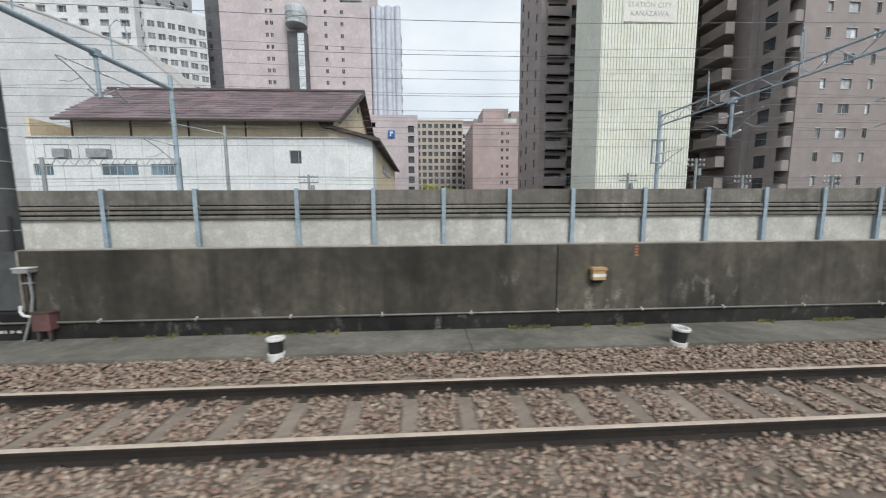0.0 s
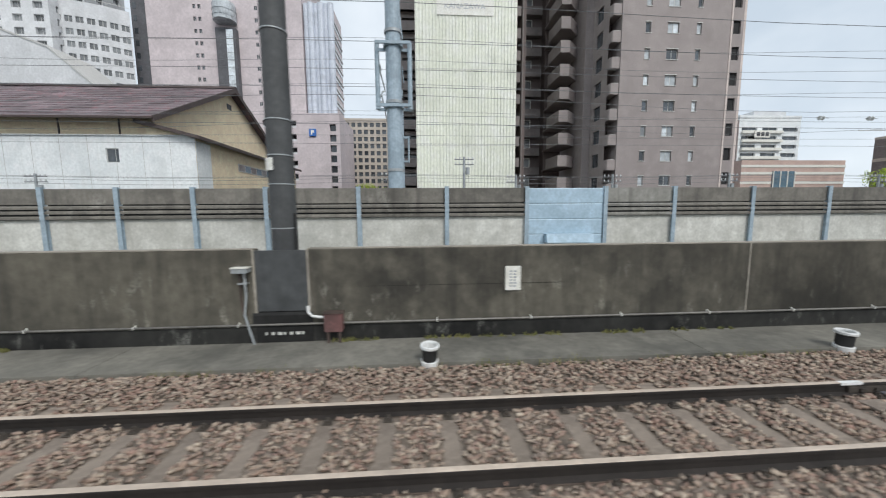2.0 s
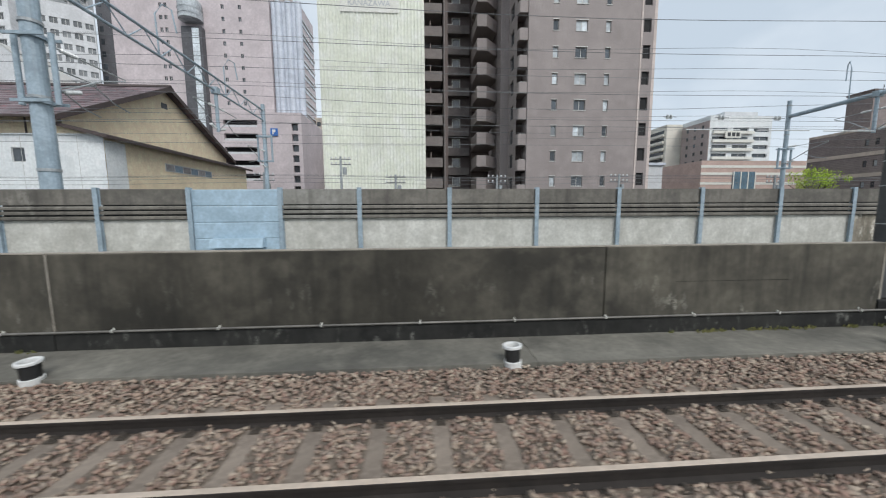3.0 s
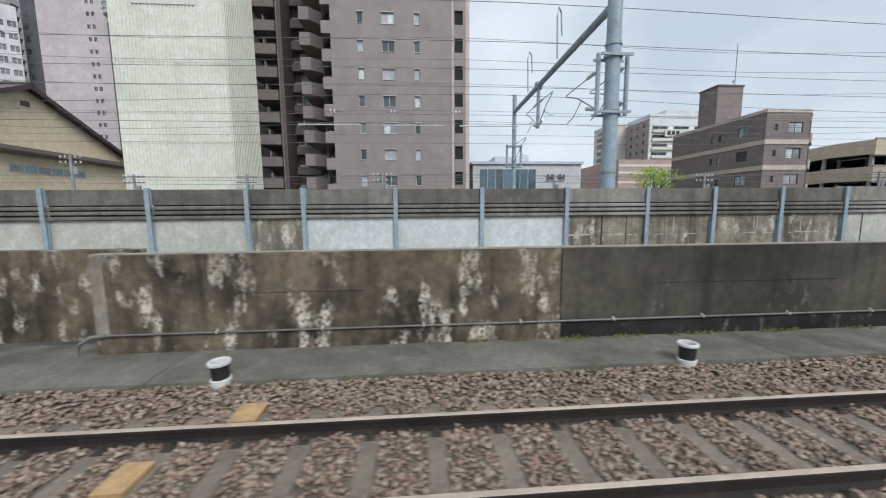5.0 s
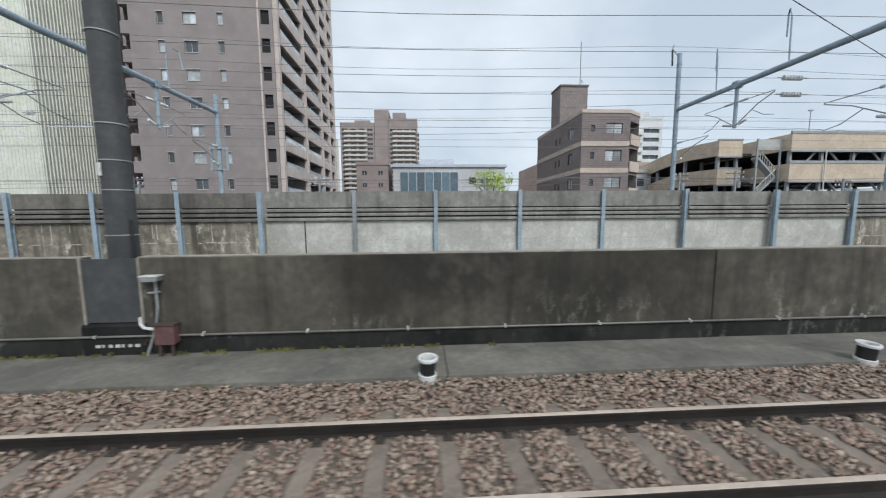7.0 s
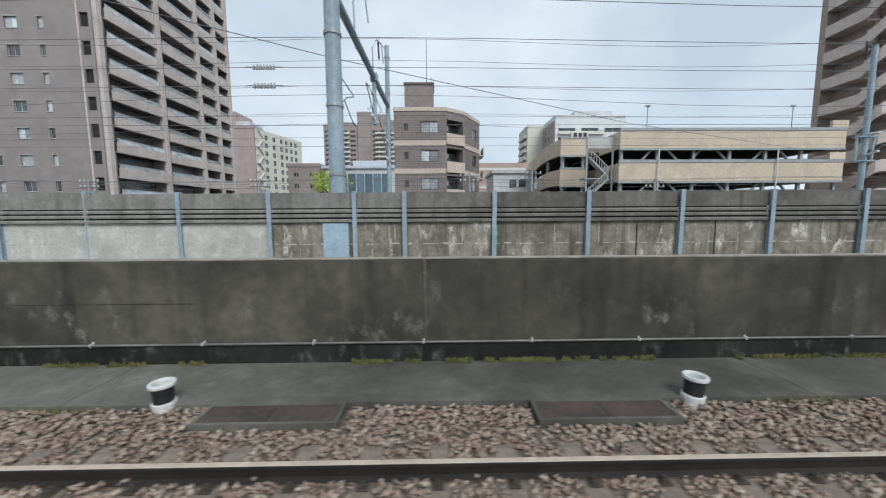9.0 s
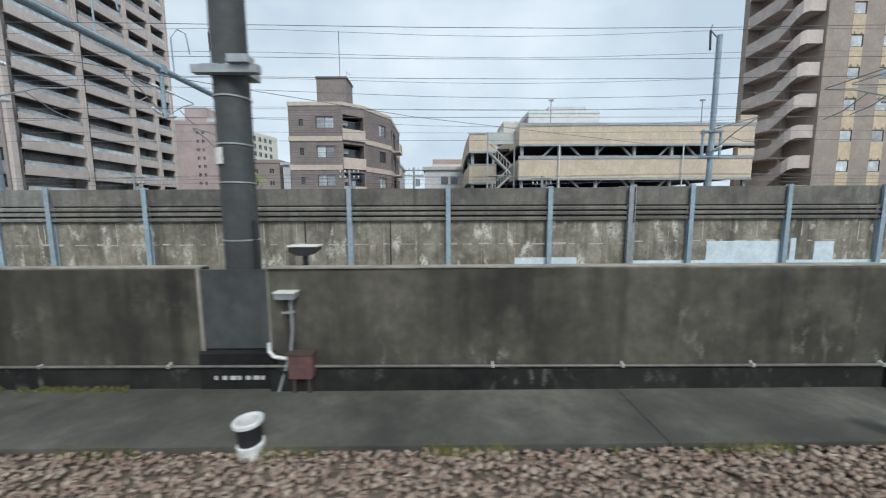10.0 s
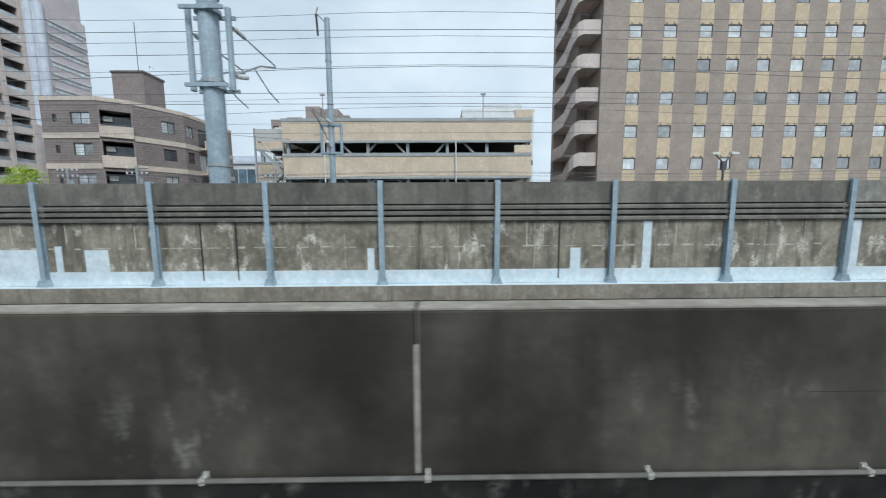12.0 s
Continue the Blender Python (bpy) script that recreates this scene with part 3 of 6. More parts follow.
# ---- the wall beside the track ----
WALL_TOP, WALL_BASE = 1.50, -0.09
NICHES = [-7.45, 21.44, 44.75, 77.83, 114.83]
REFUGE = (51.85, 54.2)
JOINTS = [X0, -33.9, -24.7, -15.6, 2.5, 11.7, 29.75, 38.9, 61.7, 69.6, 87.9, 98.0, 105.7, 123.15, 132.0, 141.2, 150.4, 168.6, 186.9, 205.2, X1]
wall = tagged(new("wall_lineside"), "dark damp stained concrete wall along the railway", "wall", kind="structure")
cuts = sorted(set(JOINTS) | {n + s for n in NICHES for s in (-0.44, 0.44)} | set(REFUGE))
for a, b in zip(cuts, cuts[1:]):
    m = (a + b) / 2
    if any(abs(m - n) < 0.4 for n in NICHES):
        # the panel in front of a mast, set back behind the wall's face
        y = wall_y(m)
        part("mast_panel", Solid().box(a + 0.02, b - 0.02, y + 0.012, y + 0.04, 0.46, WALL_TOP - 0.01), PANEL, wall, "smooth damp blackened concrete panel")
        part("panel_foot", Solid().prism([(y - 0.03, -0.1), (y + 0.22, -0.1), (y + 0.22, 0.46), (y + 0.0, 0.44), (y - 0.03, 0.40)], a - 0.05, b + 0.05), WALL_DARK, wall)
        for e in (a, b):
            part("joint_seal", Solid().box(e - 0.018, e + 0.018, y - 0.004, y + 0.05, 0.42, WALL_TOP + 0.004), COPING, wall, "pale mortar seal")
        continue
    if REFUGE[0] <= m <= REFUGE[1]:
        y = wall_y(m) + 0.7
        part("refuge_back", Solid().box(a - 0.2, b + 0.2, y, y + 0.22, WALL_BASE, WALL_TOP + 0.02), WALL_STAINED, wall, "stained back wall of a refuge recess")
        for e0, e1 in ((a - 0.22, a), (b, b + 0.22)):
            part("refuge_side", Solid().box(e0 if e0 < a else b + 0.002, a - 0.002 if e0 < a else e1, wall_y(m) + 0.222, y, WALL_BASE, WALL_TOP), WALL_STAINED, wall)
        continue
    g0 = 0.012 if a in JOINTS else 0.0
    g1 = 0.012 if b in JOINTS else 0.0
    stained = 45.2 < m < 61.7
    ya, yb = wall_y(a), wall_y(b)
    s = Solid()
    prof = [(0.0, WALL_BASE), (0.22, WALL_BASE), (0.22, WALL_TOP - 0.012), (0.208, WALL_TOP), (0.012, WALL_TOP), (0.0, WALL_TOP - 0.012)]
    i = len(s.v)
    s.v += [(a + g0, ya + p, z) for p, z in prof] + [(b - g1, yb + p, z) for p, z in prof]
    s.f += [(j, (j + 1) % 6, 6 + (j + 1) % 6, 6 + j) for j in range(6)] + [(5, 4, 3, 2, 1, 0), (6, 7, 8, 9, 10, 11)]
    part("wall_panel", s, WALL_STAINED if stained else WALL, wall)
    if b - a > 3 and int(m) % 4 == 1:
        # a faint pour line, broken off short of the panel's ends
        r = random.Random(int(m * 13))
        p0 = a + (b - a) * r.uniform(0.08, 0.35)
        p1 = p0 + (b - a) * r.uniform(0.25, 0.5)
        part("pour_line", Solid().box(p0, p1, min(ya, yb) - 0.0, max(ya, yb) + 0.003, 0.856, 0.860), WALL_DARK, wall)
    part("coping", Solid().box(a + g0, b - g1, (ya + yb) / 2 + 0.004, (ya + yb) / 2 + 0.20, WALL_TOP + 0.003, WALL_TOP + 0.018), COPING, wall, "weathered pale top of the wall")
for jx in (29.75, 141.2):
    part("joint_seal", Solid().box(jx - 0.011, jx + 0.011, wall_y(jx) - 0.006, wall_y(jx) + 0.01, 0.25 if jx > 100 else -0.05, WALL_TOP - (0.25 if jx > 100 else 0.0)), COPING if jx < 100 else LIME, wall, "pale mortar in a joint of the wall")
for jx in (2.5, 11.7, 61.7, 69.6, 123.15, 132.0):
    part("joint_filler", Solid().box(jx - 0.014, jx + 0.014, wall_y(jx) + 0.03, wall_y(jx) + 0.2, WALL_BASE, WALL_TOP - 0.002), BLACK, wall)
# the worn pale arrises of the refuge
for e0, e1 in ((REFUGE[0] - 0.26, REFUGE[0] - 0.004), (REFUGE[1] + 0.004, REFUGE[1] + 0.2)):
    yy = wall_y((e0 + e1) / 2)
    part("refuge_arris", Solid().prism([(yy - 0.012, -0.08), (yy + 0.03, -0.08), (yy + 0.03, WALL_TOP - 0.02), (yy - 0.006, WALL_TOP - 0.02)], e0, e1), PLINTH, wall, "pale worn edge of the refuge")
# darker footing under the conduit
for a, b in zip(cuts, cuts[1:]):
    m = (a + b) / 2
    if REFUGE[0] <= m <= REFUGE[1]:
        continue
    part("footing", Solid().box(a + 0.003, b - 0.003, min(wall_y(a) - 0.012, wall_y(b) - 0.012, wall_y(m) - 0.022), wall_y(m) + 0.1, -0.1, 0.20), WALL_STAINED if 47 < m < 61.7 else FOOTING, wall, "blackened footing of the wall")

# ---- conduit along the wall ----
CZ = 0.245
conduit = thing("cable_conduit", "grey cable conduit fixed along the foot of the wall", "conduit")
spans = [(X0, REFUGE[0] - 0.35), (REFUGE[1] + 0.15, X1)]
for a, b in spans:
    part("pipe", Solid().tube([(xx, wall_y(xx) - 0.05, CZ) for xx in np.linspace(a, b, 60)], 0.019, 8), CONDUIT, conduit)
y = wall_y(51.5) - 0.05
part("pipe", Solid().tube([(51.5, y, CZ), (51.75, y, CZ - 0.01), (51.95, y - 0.01, CZ - 0.06), (52.08, y - 0.02, CZ - 0.16), (52.14, y - 0.02, -0.07)], 0.028, 8), CONDUIT, conduit)
part("pipe", Solid().tube([(54.36, y, CZ), (54.15, y, CZ - 0.02), (54.0, y - 0.02, CZ - 0.12), (53.95, y - 0.02, -0.07)], 0.03, 8), CONDUIT, conduit)
band = Solid().box(-0.009, 0.009, -0.07, 0.0, -0.024, 0.024).box(-0.007, 0.007, -0.02, 0.0, 0.024, 0.042).mesh("clip", SIGN)
for a, b, ph in ((-13, 51, -4.1), (55, 116, 102.37), (117, 150, 126.38)):
    k = math.ceil((a - ph) / 1.655)
    while ph + k * 1.655 < b:
        xx = ph + k * 1.655
        part("clip", band, None, conduit, at=pose(xx, wall_y(xx) + 0.002, CZ))
        k += 1

# ---- drain pots in the ballast edge ----
def drain_pot(xx, seed):
    r = random.Random(seed)
    p = thing("drain_pipe", "white plastic standpipe with a black sleeve at the walkway edge", "drain pipe", "standpipes beside the walkway",
              at=pose(xx, 7.2, 0, r.uniform(-4, 4), r.uniform(-5, 5), r.uniform(0, 360)))
    part("base_collar", Solid().turned([(0.115, -0.3), (0.122, -0.12), (0.128, -0.05), (0.128, -0.035), (0.112, -0.03), (0.105, -0.03)], 0, 0, 22), PVC, p)
    part("sleeve", Solid().turned([(0.107, -0.12), (0.107, 0.0), (0.112, 0.13), (0.118, 0.165), (0.105, 0.165), (0.10, 0.0)], 0, 0, 22), BLACK, p, "black rubber sleeve")
    part("rim", Solid().turned([(0.118, 0.16), (0.138, 0.165), (0.141, 0.195), (0.136, 0.205), (0.108, 0.205), (0.103, 0.19), (0.103, 0.05), (0.0, 0.05)], 0, 0, 22), PVC, p, "white flared rim")


for k in range(-2, 23):
    drain_pot(-2.33 + 6.55 * k + (0.2 if k == 15 else 0.15 if k == 16 else 0.0), k)

# ---- covers set in the ballast edge ----
for a in (103.2, 107.0):
    c = thing("pit_cover", "rusty steel pit cover in a concrete frame beside the walkway", "cover", "pit covers")
    s = Solid()
    for q in ((a, a + 1.6, 6.76, 6.80), (a, a + 1.6, 7.13, 7.17), (a, a + 0.05, 6.80, 7.13), (a + 1.55, a + 1.6, 6.80, 7.13)):
        s.box(*q, -0.2, -0.065)
    part("frame", s, GUTTER, c)
    for j in range(2):
        part("plate", Solid().box(a + 0.055 + j * 0.745, a + 0.79 + j * 0.745, 6.805, 7.125, -0.13, -0.072), RUST, c)


# ---- catenary masts behind the wall, with their lamps and boxes ----
def lineside_mast(nx, lean, lamp_dx):
    y = wall_y(nx) + (0.37 if 60 < nx < 100 else 0.262)
    p = thing("catenary_mast", "dark spun concrete catenary mast behind the wall", "mast", "masts behind the wall", at=pose(nx - (0.04 if 60 < nx < 100 else 0.0), y, 0, 0, lean, 0))
    part("pole", Solid().turned([(0.216, -1.0), (0.21, 1.5), (0.2, 6.0), (0.185, 13.0), (0.0, 13.0)], 0, 0, 24), MAST_DARK, p)
    for z in (1.85, 2.58, 3.05, 3.62, 5.0):
        part("band", Solid().turned([(0.2, z - 0.009), (0.217, z - 0.009), (0.217, z + 0.009), (0.2, z + 0.009)], 0, 0, 24), GALV, p, "thin steel band")
    arc = [radians(195 + 9 * k) for k in range(8)]
    part("plate", Solid().prism([(0.222 * math.cos(a), 0.222 * math.sin(a)) for a in arc] + [(0.231 * math.cos(a), 0.231 * math.sin(a)) for a in reversed(arc)], 2.80, 3.0, "z"), SIGN, p, "small white number plate")
    part("cable", Solid().tube([(0.215, -0.1, 1.2), (0.225, -0.09, 1.7), (0.215, -0.08, 2.1)], 0.022, 6), BLACK, p)
    if nx > 100:
        part("bracket", Solid().box(-0.3, 0.48, -0.30, -0.20, 3.84, 3.93).box(0.16, 0.40, -0.36, -0.2, 3.932, 4.02).box(-0.25, 0.25, -0.2, 0.24, 3.9, 3.98), GALV, p, "grey steel bracket clamped to the mast")
    # lamp post on the wall with its conduit and box
    lx = nx + lamp_dx
    yw = wall_y(lx)
    q = thing("wall_lamp", "small grey capped post clamped to the wall", "lamp", "capped posts on the wall")
    foot = lx - 0.16 if lamp_dx > 0 else lx + 0.14
    part("post", Solid().tube([(lx + 0.03, yw - 0.05, 1.15), (lx + 0.04, yw - 0.05, 0.72), (lx, yw - 0.06, 0.42), (foot, yw - 0.09, -0.08)], 0.02, 8), GALV, q)
    part("cable", Solid().tube([(lx - 0.045, yw - 0.04, 1.15), (lx - 0.05, yw - 0.04, 0.70), (lx - 0.02, yw - 0.05, 0.42), (foot - 0.05, yw - 0.06, 0.1)], 0.016, 8), RUST, q, "rusty cable tube")
    part("saddle", Solid().box(lx - 0.075, lx + 0.07, yw - 0.075, yw - 0.002, 0.94, 0.965), GALV, q)
    part("cap", Solid().prism([(lx - 0.115, 1.14), (lx + 0.115, 1.14), (lx + 0.125, 1.16), (lx + 0.125, 1.215), (lx - 0.125, 1.215), (lx - 0.125, 1.16)], yw - 0.15, yw - 0.002, "y"), GALV, q)
    part("lid", Solid().box(lx - 0.135, lx + 0.135, yw - 0.16, yw - 0.002, 1.217, 1.232), SIGN, q, "pale lid")
    b = thing("junction_box", "faded red steel junction box at the foot of the wall", "junction box", "boxes on the wall")
    bx = nx + 0.86
    part("case", Solid().prism([(-0.14, 0.13), (0.14, 0.13), (0.15, 0.15), (0.15, 0.43), (0.14, 0.45), (-0.14, 0.45), (-0.15, 0.43), (-0.15, 0.15)], yw - 0.17, yw - 0.03, "y"), REDBOX, b)
    part("lid", Solid().box(-0.165, 0.165, yw - 0.185, yw - 0.028, 0.44, 0.462), RUST, b)
    for dx in (-0.1, 0.09):
        part("leg", Solid().box(dx - 0.02, dx + 0.02, yw - 0.14, yw - 0.1, -0.08, 0.14), RUST, b)
    b.matrix_basis = pose(bx, 0, 0)
    hose = thing("white_hose", "white plastic hose curving from the wall joint to the box", "hose", "hoses beside the masts")
    e = nx + 0.42
    part("tube", Solid().tube([(e, yw - 0.03, 0.55), (e + 0.01, yw - 0.05, 0.44), (e + 0.08, yw - 0.07, 0.38), (e + 0.2, yw - 0.08, 0.365), (bx - 0.15, yw - 0.08, 0.36)], 0.024, 8), PVC, hose)
    # stencilled marks that cannot be read
    for j in range(7):
        w = 0.035 + 0.02 * ((j * 7 + int(nx)) % 3)
        part("stencil_mark", Solid().box(nx - 0.3 + j * 0.1, nx - 0.3 + j * 0.1 + w, yw - 0.034, yw - 0.020, 0.06, 0.11), WHITEINK, wall)


for nx, lamp in zip(NICHES, (0.62, -0.6, 0.65, 0.68, 0.7)):
    lineside_mast(nx, 0.0, lamp)

# ---- signs and boxes on the wall ----
for sx, wd in ((25.36, 0.27), (47.05, 0.27)):
    y = wall_y(sx)
    q = thing("wall_sign", "white enamel sign with small dark marks on the wall", "sign", "signs on the wall")
    part("plate", Solid().prism([(sx - wd / 2, y - 0.03), (sx + wd / 2, y - 0.03), (sx + wd / 2, y - 0.001), (sx - wd / 2, y - 0.001)], 0.74, 1.16, "z"), SIGN, q)
    for j in range(6):
        for c in (0, 1):
            part("mark", Solid().box(sx - 0.06 + c * 0.07, sx - 0.025 + c * 0.07 + 0.01 * (j % 2), y - 0.033, y - 0.0305, 0.80 + j * 0.052, 0.825 + j * 0.052), GREYINK, q)
for sx in (3.26, 68.86):
    y = wall_y(sx)
    q = thing("wall_box", "small faded orange and white box on the wall", "box", "small boxes on the wall")
    part("case", Solid().box(sx - 0.12, sx + 0.12, y - 0.13, y - 0.001, 0.84, 1.03), ORANGE, q)
    part("lid", Solid().prism([(sx - 0.15, 1.03), (sx + 0.15, 1.03), (sx + 0.13, 1.075), (sx - 0.13, 1.075)], y - 0.15, y - 0.001, "y"), ORANGE, q)
    part("band", Solid().box(sx - 0.123, sx + 0.123, y - 0.134, y - 0.1, 0.895, 0.955), SIGN, q, "white label band")
    part("hook", Solid().box(sx - 0.09, sx + 0.09, y - 0.08, y - 0.001, 0.77, 0.84), WALL_DARK, q)
for j in range(4):
    y = wall_y(4.05)
    part("painted_mark", Solid().box(4.0, 4.07 - 0.012 * (j % 2), y - 0.004, y - 0.0015, 1.27 + j * 0.055, 1.305 + j * 0.055), REDINK, wall, "faded orange lettering that cannot be read")
q = thing("floodlight", "small grey floodlight on a bracket behind the wall top", "lamp")
lx, y = 115.62, wall_y(115.5) + 0.35
part("bracket", Solid().tube([(lx, y, 1.2), (lx, y, 1.64)], 0.04, 10), BLACK, q)
part("head", Solid().prism([(lx - 0.19, 1.735), (lx + 0.19, 1.745), (lx + 0.19, 1.70), (lx + 0.08, 1.63), (lx - 0.08, 1.63), (lx - 0.19, 1.685)], y - 0.1, y + 0.1, "y"), BLACK, q)
part("lens", Solid().box(lx - 0.2, lx + 0.2, y - 0.11, y + 0.11, 1.747, 1.765), SIGN, q, "pale flat lens")


# ---- moss and dry grass at the foot of the wall ----
def moss(name, spans, seed):
    rng = np.random.default_rng(seed)
    s = Solid()
    for a, b, dens in spans:
        for _ in range(int((b - a) * dens * 1.5)):
            xx = rng.uniform(a, b)
            if noise.noise((xx * 1.3, seed, 0.0)) + 0.5 * noise.noise((xx * 5.0, seed, 2.0)) < -0.02:
                continue
            y, h, w = wall_y(xx) - 0.03 - abs(rng.normal(0, 0.04)), rng.uniform(0.02, 0.09), rng.uniform(0.008, 0.026)
            l = rng.normal(0, 0.02)
            s.poly((xx - w, y, -0.075), (xx + w, y - 0.004, -0.075), (xx + l, y - rng.uniform(0, 0.03), -0.075 + h))
            s.poly((xx, y - w, -0.075), (xx, y + w, -0.075), (xx + l, y, -0.075 + h * 0.8))
    return tagged(part(name, s, MOSS), "yellow-green moss and dry grass along the wall foot", "moss", kind="stuff")


moss("moss", [(-5.5, -1.5, 60), (1.5, 4.2, 110), (6.5, 9.5, 120), (12.5, 17.5, 190), (22, 29.5, 60), (40, 47, 40), (60, 73, 45), (76, 84, 60), (99, 103, 110), (104.5, 109.3, 260), (110.5, 113.5, 130), (131, 137, 70)], 9)

def edge_grass(spans, seed):
    rng = np.random.default_rng(seed)
    s = Solid()
    for a, b, dens in spans:
        for _ in range(int((b - a) * dens)):
            xx = rng.uniform(a, b)
            if noise.noise((xx * 1.1, seed, 0.0)) < 0.0:
                continue
            y, h, w, l = 7.14 + rng.normal(0, 0.05), rng.uniform(0.03, 0.10), rng.uniform(0.003, 0.008), rng.normal(0, 0.03)
            s.poly((xx - w, y, -0.14), (xx + w, y, -0.14), (xx + l, y + rng.normal(0, 0.02), -0.1 + h))
    return tagged(part("edge_grass", s, MOSS), "thin yellow grass along the ballast edge", "grass", kind="stuff")


edge_grass([(20, 30, 60), (42, 62, 60), (66, 80, 60), (96, 102, 90), (109, 117, 120), (117, 147, 240)], 31)

# ---- noise barrier of the line beyond ----
POSTS = [-40.5, -37.3, -34.1, -30.9, -27.7, -24.4, -21.2, -17.9, -14.6, -11.35, -8.18, -4.62, -1.85, 0.75, 3.24, 5.7, 8.55, 11.1, 13.5, 15.98, 18.4, 21.6, 24.75, 27.72, 30.75, 33.5,
         36.75, 40.04, 43.25, 46.65, 50.0, 53.26, 55.2, 58.48, 61.7, 65.0, 68.28, 71.1, 74.0, 76.85, 80.2, 83.3, 86.6, 89.95, 93.3, 96.8, 100.0, 103.0, 104.75, 107.9, 111.2,
         114.5, 117.7, 121.0, 123.6, 124.15, 126.2, 129.6, 132.95, 136.3, 139.65, 143.1, 146.57, 150.1, 153.7, 157.1, 160.5, 163.9, 167.3, 170.7, 174.1, 177.5, 180.9, 184.3, 188]
BM = 1.88


def barrier_levels(x):
    """Top and ledge of the barrier at x."""
    return (3.0 if 77 < x < 94 else 3.03 if x > 123.8 else 2.93), (-0.01 if x > 123.8 else 0.12)


barrier = tagged(new("wall_noise_barrier"), "weathered concrete parapet with noise barrier boards between blue-grey posts", "noise barrier", kind="structure")
for a, b in zip(POSTS, POSTS[1:]):
    m = (a + b) / 2
    y = barrier_y(m)
    BT, BB = barrier_levels(m)
    steel = 27 < m < 31
    pale = m < 27 or 31 < m < 53 or 55.2 < m < 58
    board = BOARD_PALE if int(m * 7.3) % 9 == 0 or 76.9 < m < 104 else BOARD
    low = PARAPET_PALE if 77 < m < 101 else PARAPET_BROWN if (m > 65 or 53.3 < m < 55.2) else PARAPET_WHITE if 55.2 < m < 65 else PARAPET_PALE
    if steel:
        for j in range(4):
            z0 = 0.62 + j * 0.575
            part("steel_panel", Solid().prism([(y - 0.03, z0), (y + 0.05, z0), (y + 0.05, z0 + 0.57), (y - 0.03, z0 + 0.57), (y - 0.045, z0 + 0.54), (y - 0.045, z0 + 0.03)], a + 0.06, b - 0.06), BLUE_PANEL, barrier, "light blue steel panel")
        part("step_box", Solid().prism([(y - 0.4, 0.9), (y - 0.05, 0.9), (y - 0.05, 1.22), (y - 0.32, 1.22)], a + 0.7, b - 0.55), BLUE_PANEL, barrier, "light blue steel step box")
    else:
        part("board", Solid().box(a + 0.04, b - 0.04, y - 0.02, y + 0.09, 2.40, BT), board, barrier)
        for j, z0 in enumerate((1.90, 2.075, 2.24)):
            part("louvre", Solid().prism([(y - 0.085, z0), (y + 0.06, z0), (y + 0.06, z0 + 0.115), (y - 0.03, z0 + 0.115), (y - 0.085, z0 + 0.075)], a + 0.04, b - 0.04), board, barrier)
        # black sheet behind the louvres, put in as the shade of their gaps
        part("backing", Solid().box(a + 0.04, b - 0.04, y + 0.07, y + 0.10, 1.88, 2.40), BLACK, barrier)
    part("parapet", Solid().box(a + 0.0015, b - 0.0015, y + 0.02, y + 0.32, -0.45, BM), low, barrier)
    part("plinth", Solid().box(a + 0.0015, b - 0.0015, y - 0.32, y + 0.02, -0.45, BB), PARAPET_BROWN if 65 < m < 123.8 else PLINTH if m > 123.8 else PARAPET_PALE, barrier)
    if m > 65:
        # upright pour joints with lime in them
        for q in (1 / 3, 2 / 3):
            xx = a + (b - a) * q
            for z0, z1 in ((0.45, 0.98), (1.05, 1.5), (1.56, 1.84)):
                if int(xx * 17 + z0 * 10) % 3:
                    part("lime_joint", Solid().box(xx - 0.005, xx + 0.005, y + 0.0153, y + 0.0196, z0, z1), LIME, barrier)
        # lime bleeding from the pour lines of the concrete
        r = random.Random(int(m * 10))
        xx = a + 0.1
        while xx < b - 0.25:
            w = min(r.uniform(0.06, 0.5), b - 0.1 - xx)
            part("lime_line", Solid().box(xx, xx + w, y + 0.0155, y + 0.0198, 1.12 - r.uniform(0.0, 0.03), 1.13 + r.choice((0.0, 0.003, 0.007, 0.03))), LIME, barrier)
            xx += w + r.uniform(0.0, 0.5)
        for q in [a + (b - a) * r.uniform(0.12, 0.88) for _ in range(r.choice((0, 1, 1, 2)))]:
            part("lime_run", Solid().prism([(q - 0.01, 1.84), (q + 0.012, 1.84), (q + r.uniform(0.01, 0.03), r.uniform(1.14, 1.4)), (q - 0.015, r.uniform(1.0, 1.3))], y + 0.0157, y + 0.0197, "y"), LIME, barrier)
# the barrier steps back here: a return wall closes the offset
ST0, ST1 = barrier_y(123.0), barrier_y(125.0)
ret = turned_place((123.68, ST0 - 0.02), (124.1, ST1 - 0.02))
rw = math.dist((123.68, ST0), (124.1, ST1))
part("return_parapet", slab(Solid(), ret, 0.0, rw, 0.0, 0.25, -0.45, BM), PARAPET_BROWN, barrier)
part("return_board", slab(Solid(), ret, 0.0, rw, 0.0, 0.1, 2.40, 2.98), BOARD, barrier)
for z0 in (1.90, 2.07, 2.24):
    part("return_louvre", slab(Solid(), ret, 0.0, rw, -0.05, 0.1, z0, z0 + 0.115), BOARD, barrier)
# the return's louvres get the same black sheet for shade
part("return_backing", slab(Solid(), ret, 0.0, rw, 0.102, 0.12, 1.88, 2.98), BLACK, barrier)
part("return_paint", slab(Solid(), ret, 0.0, rw, -0.010, -0.003, -0.1, 0.42), PAINT, barrier, "fresh pale blue paint")
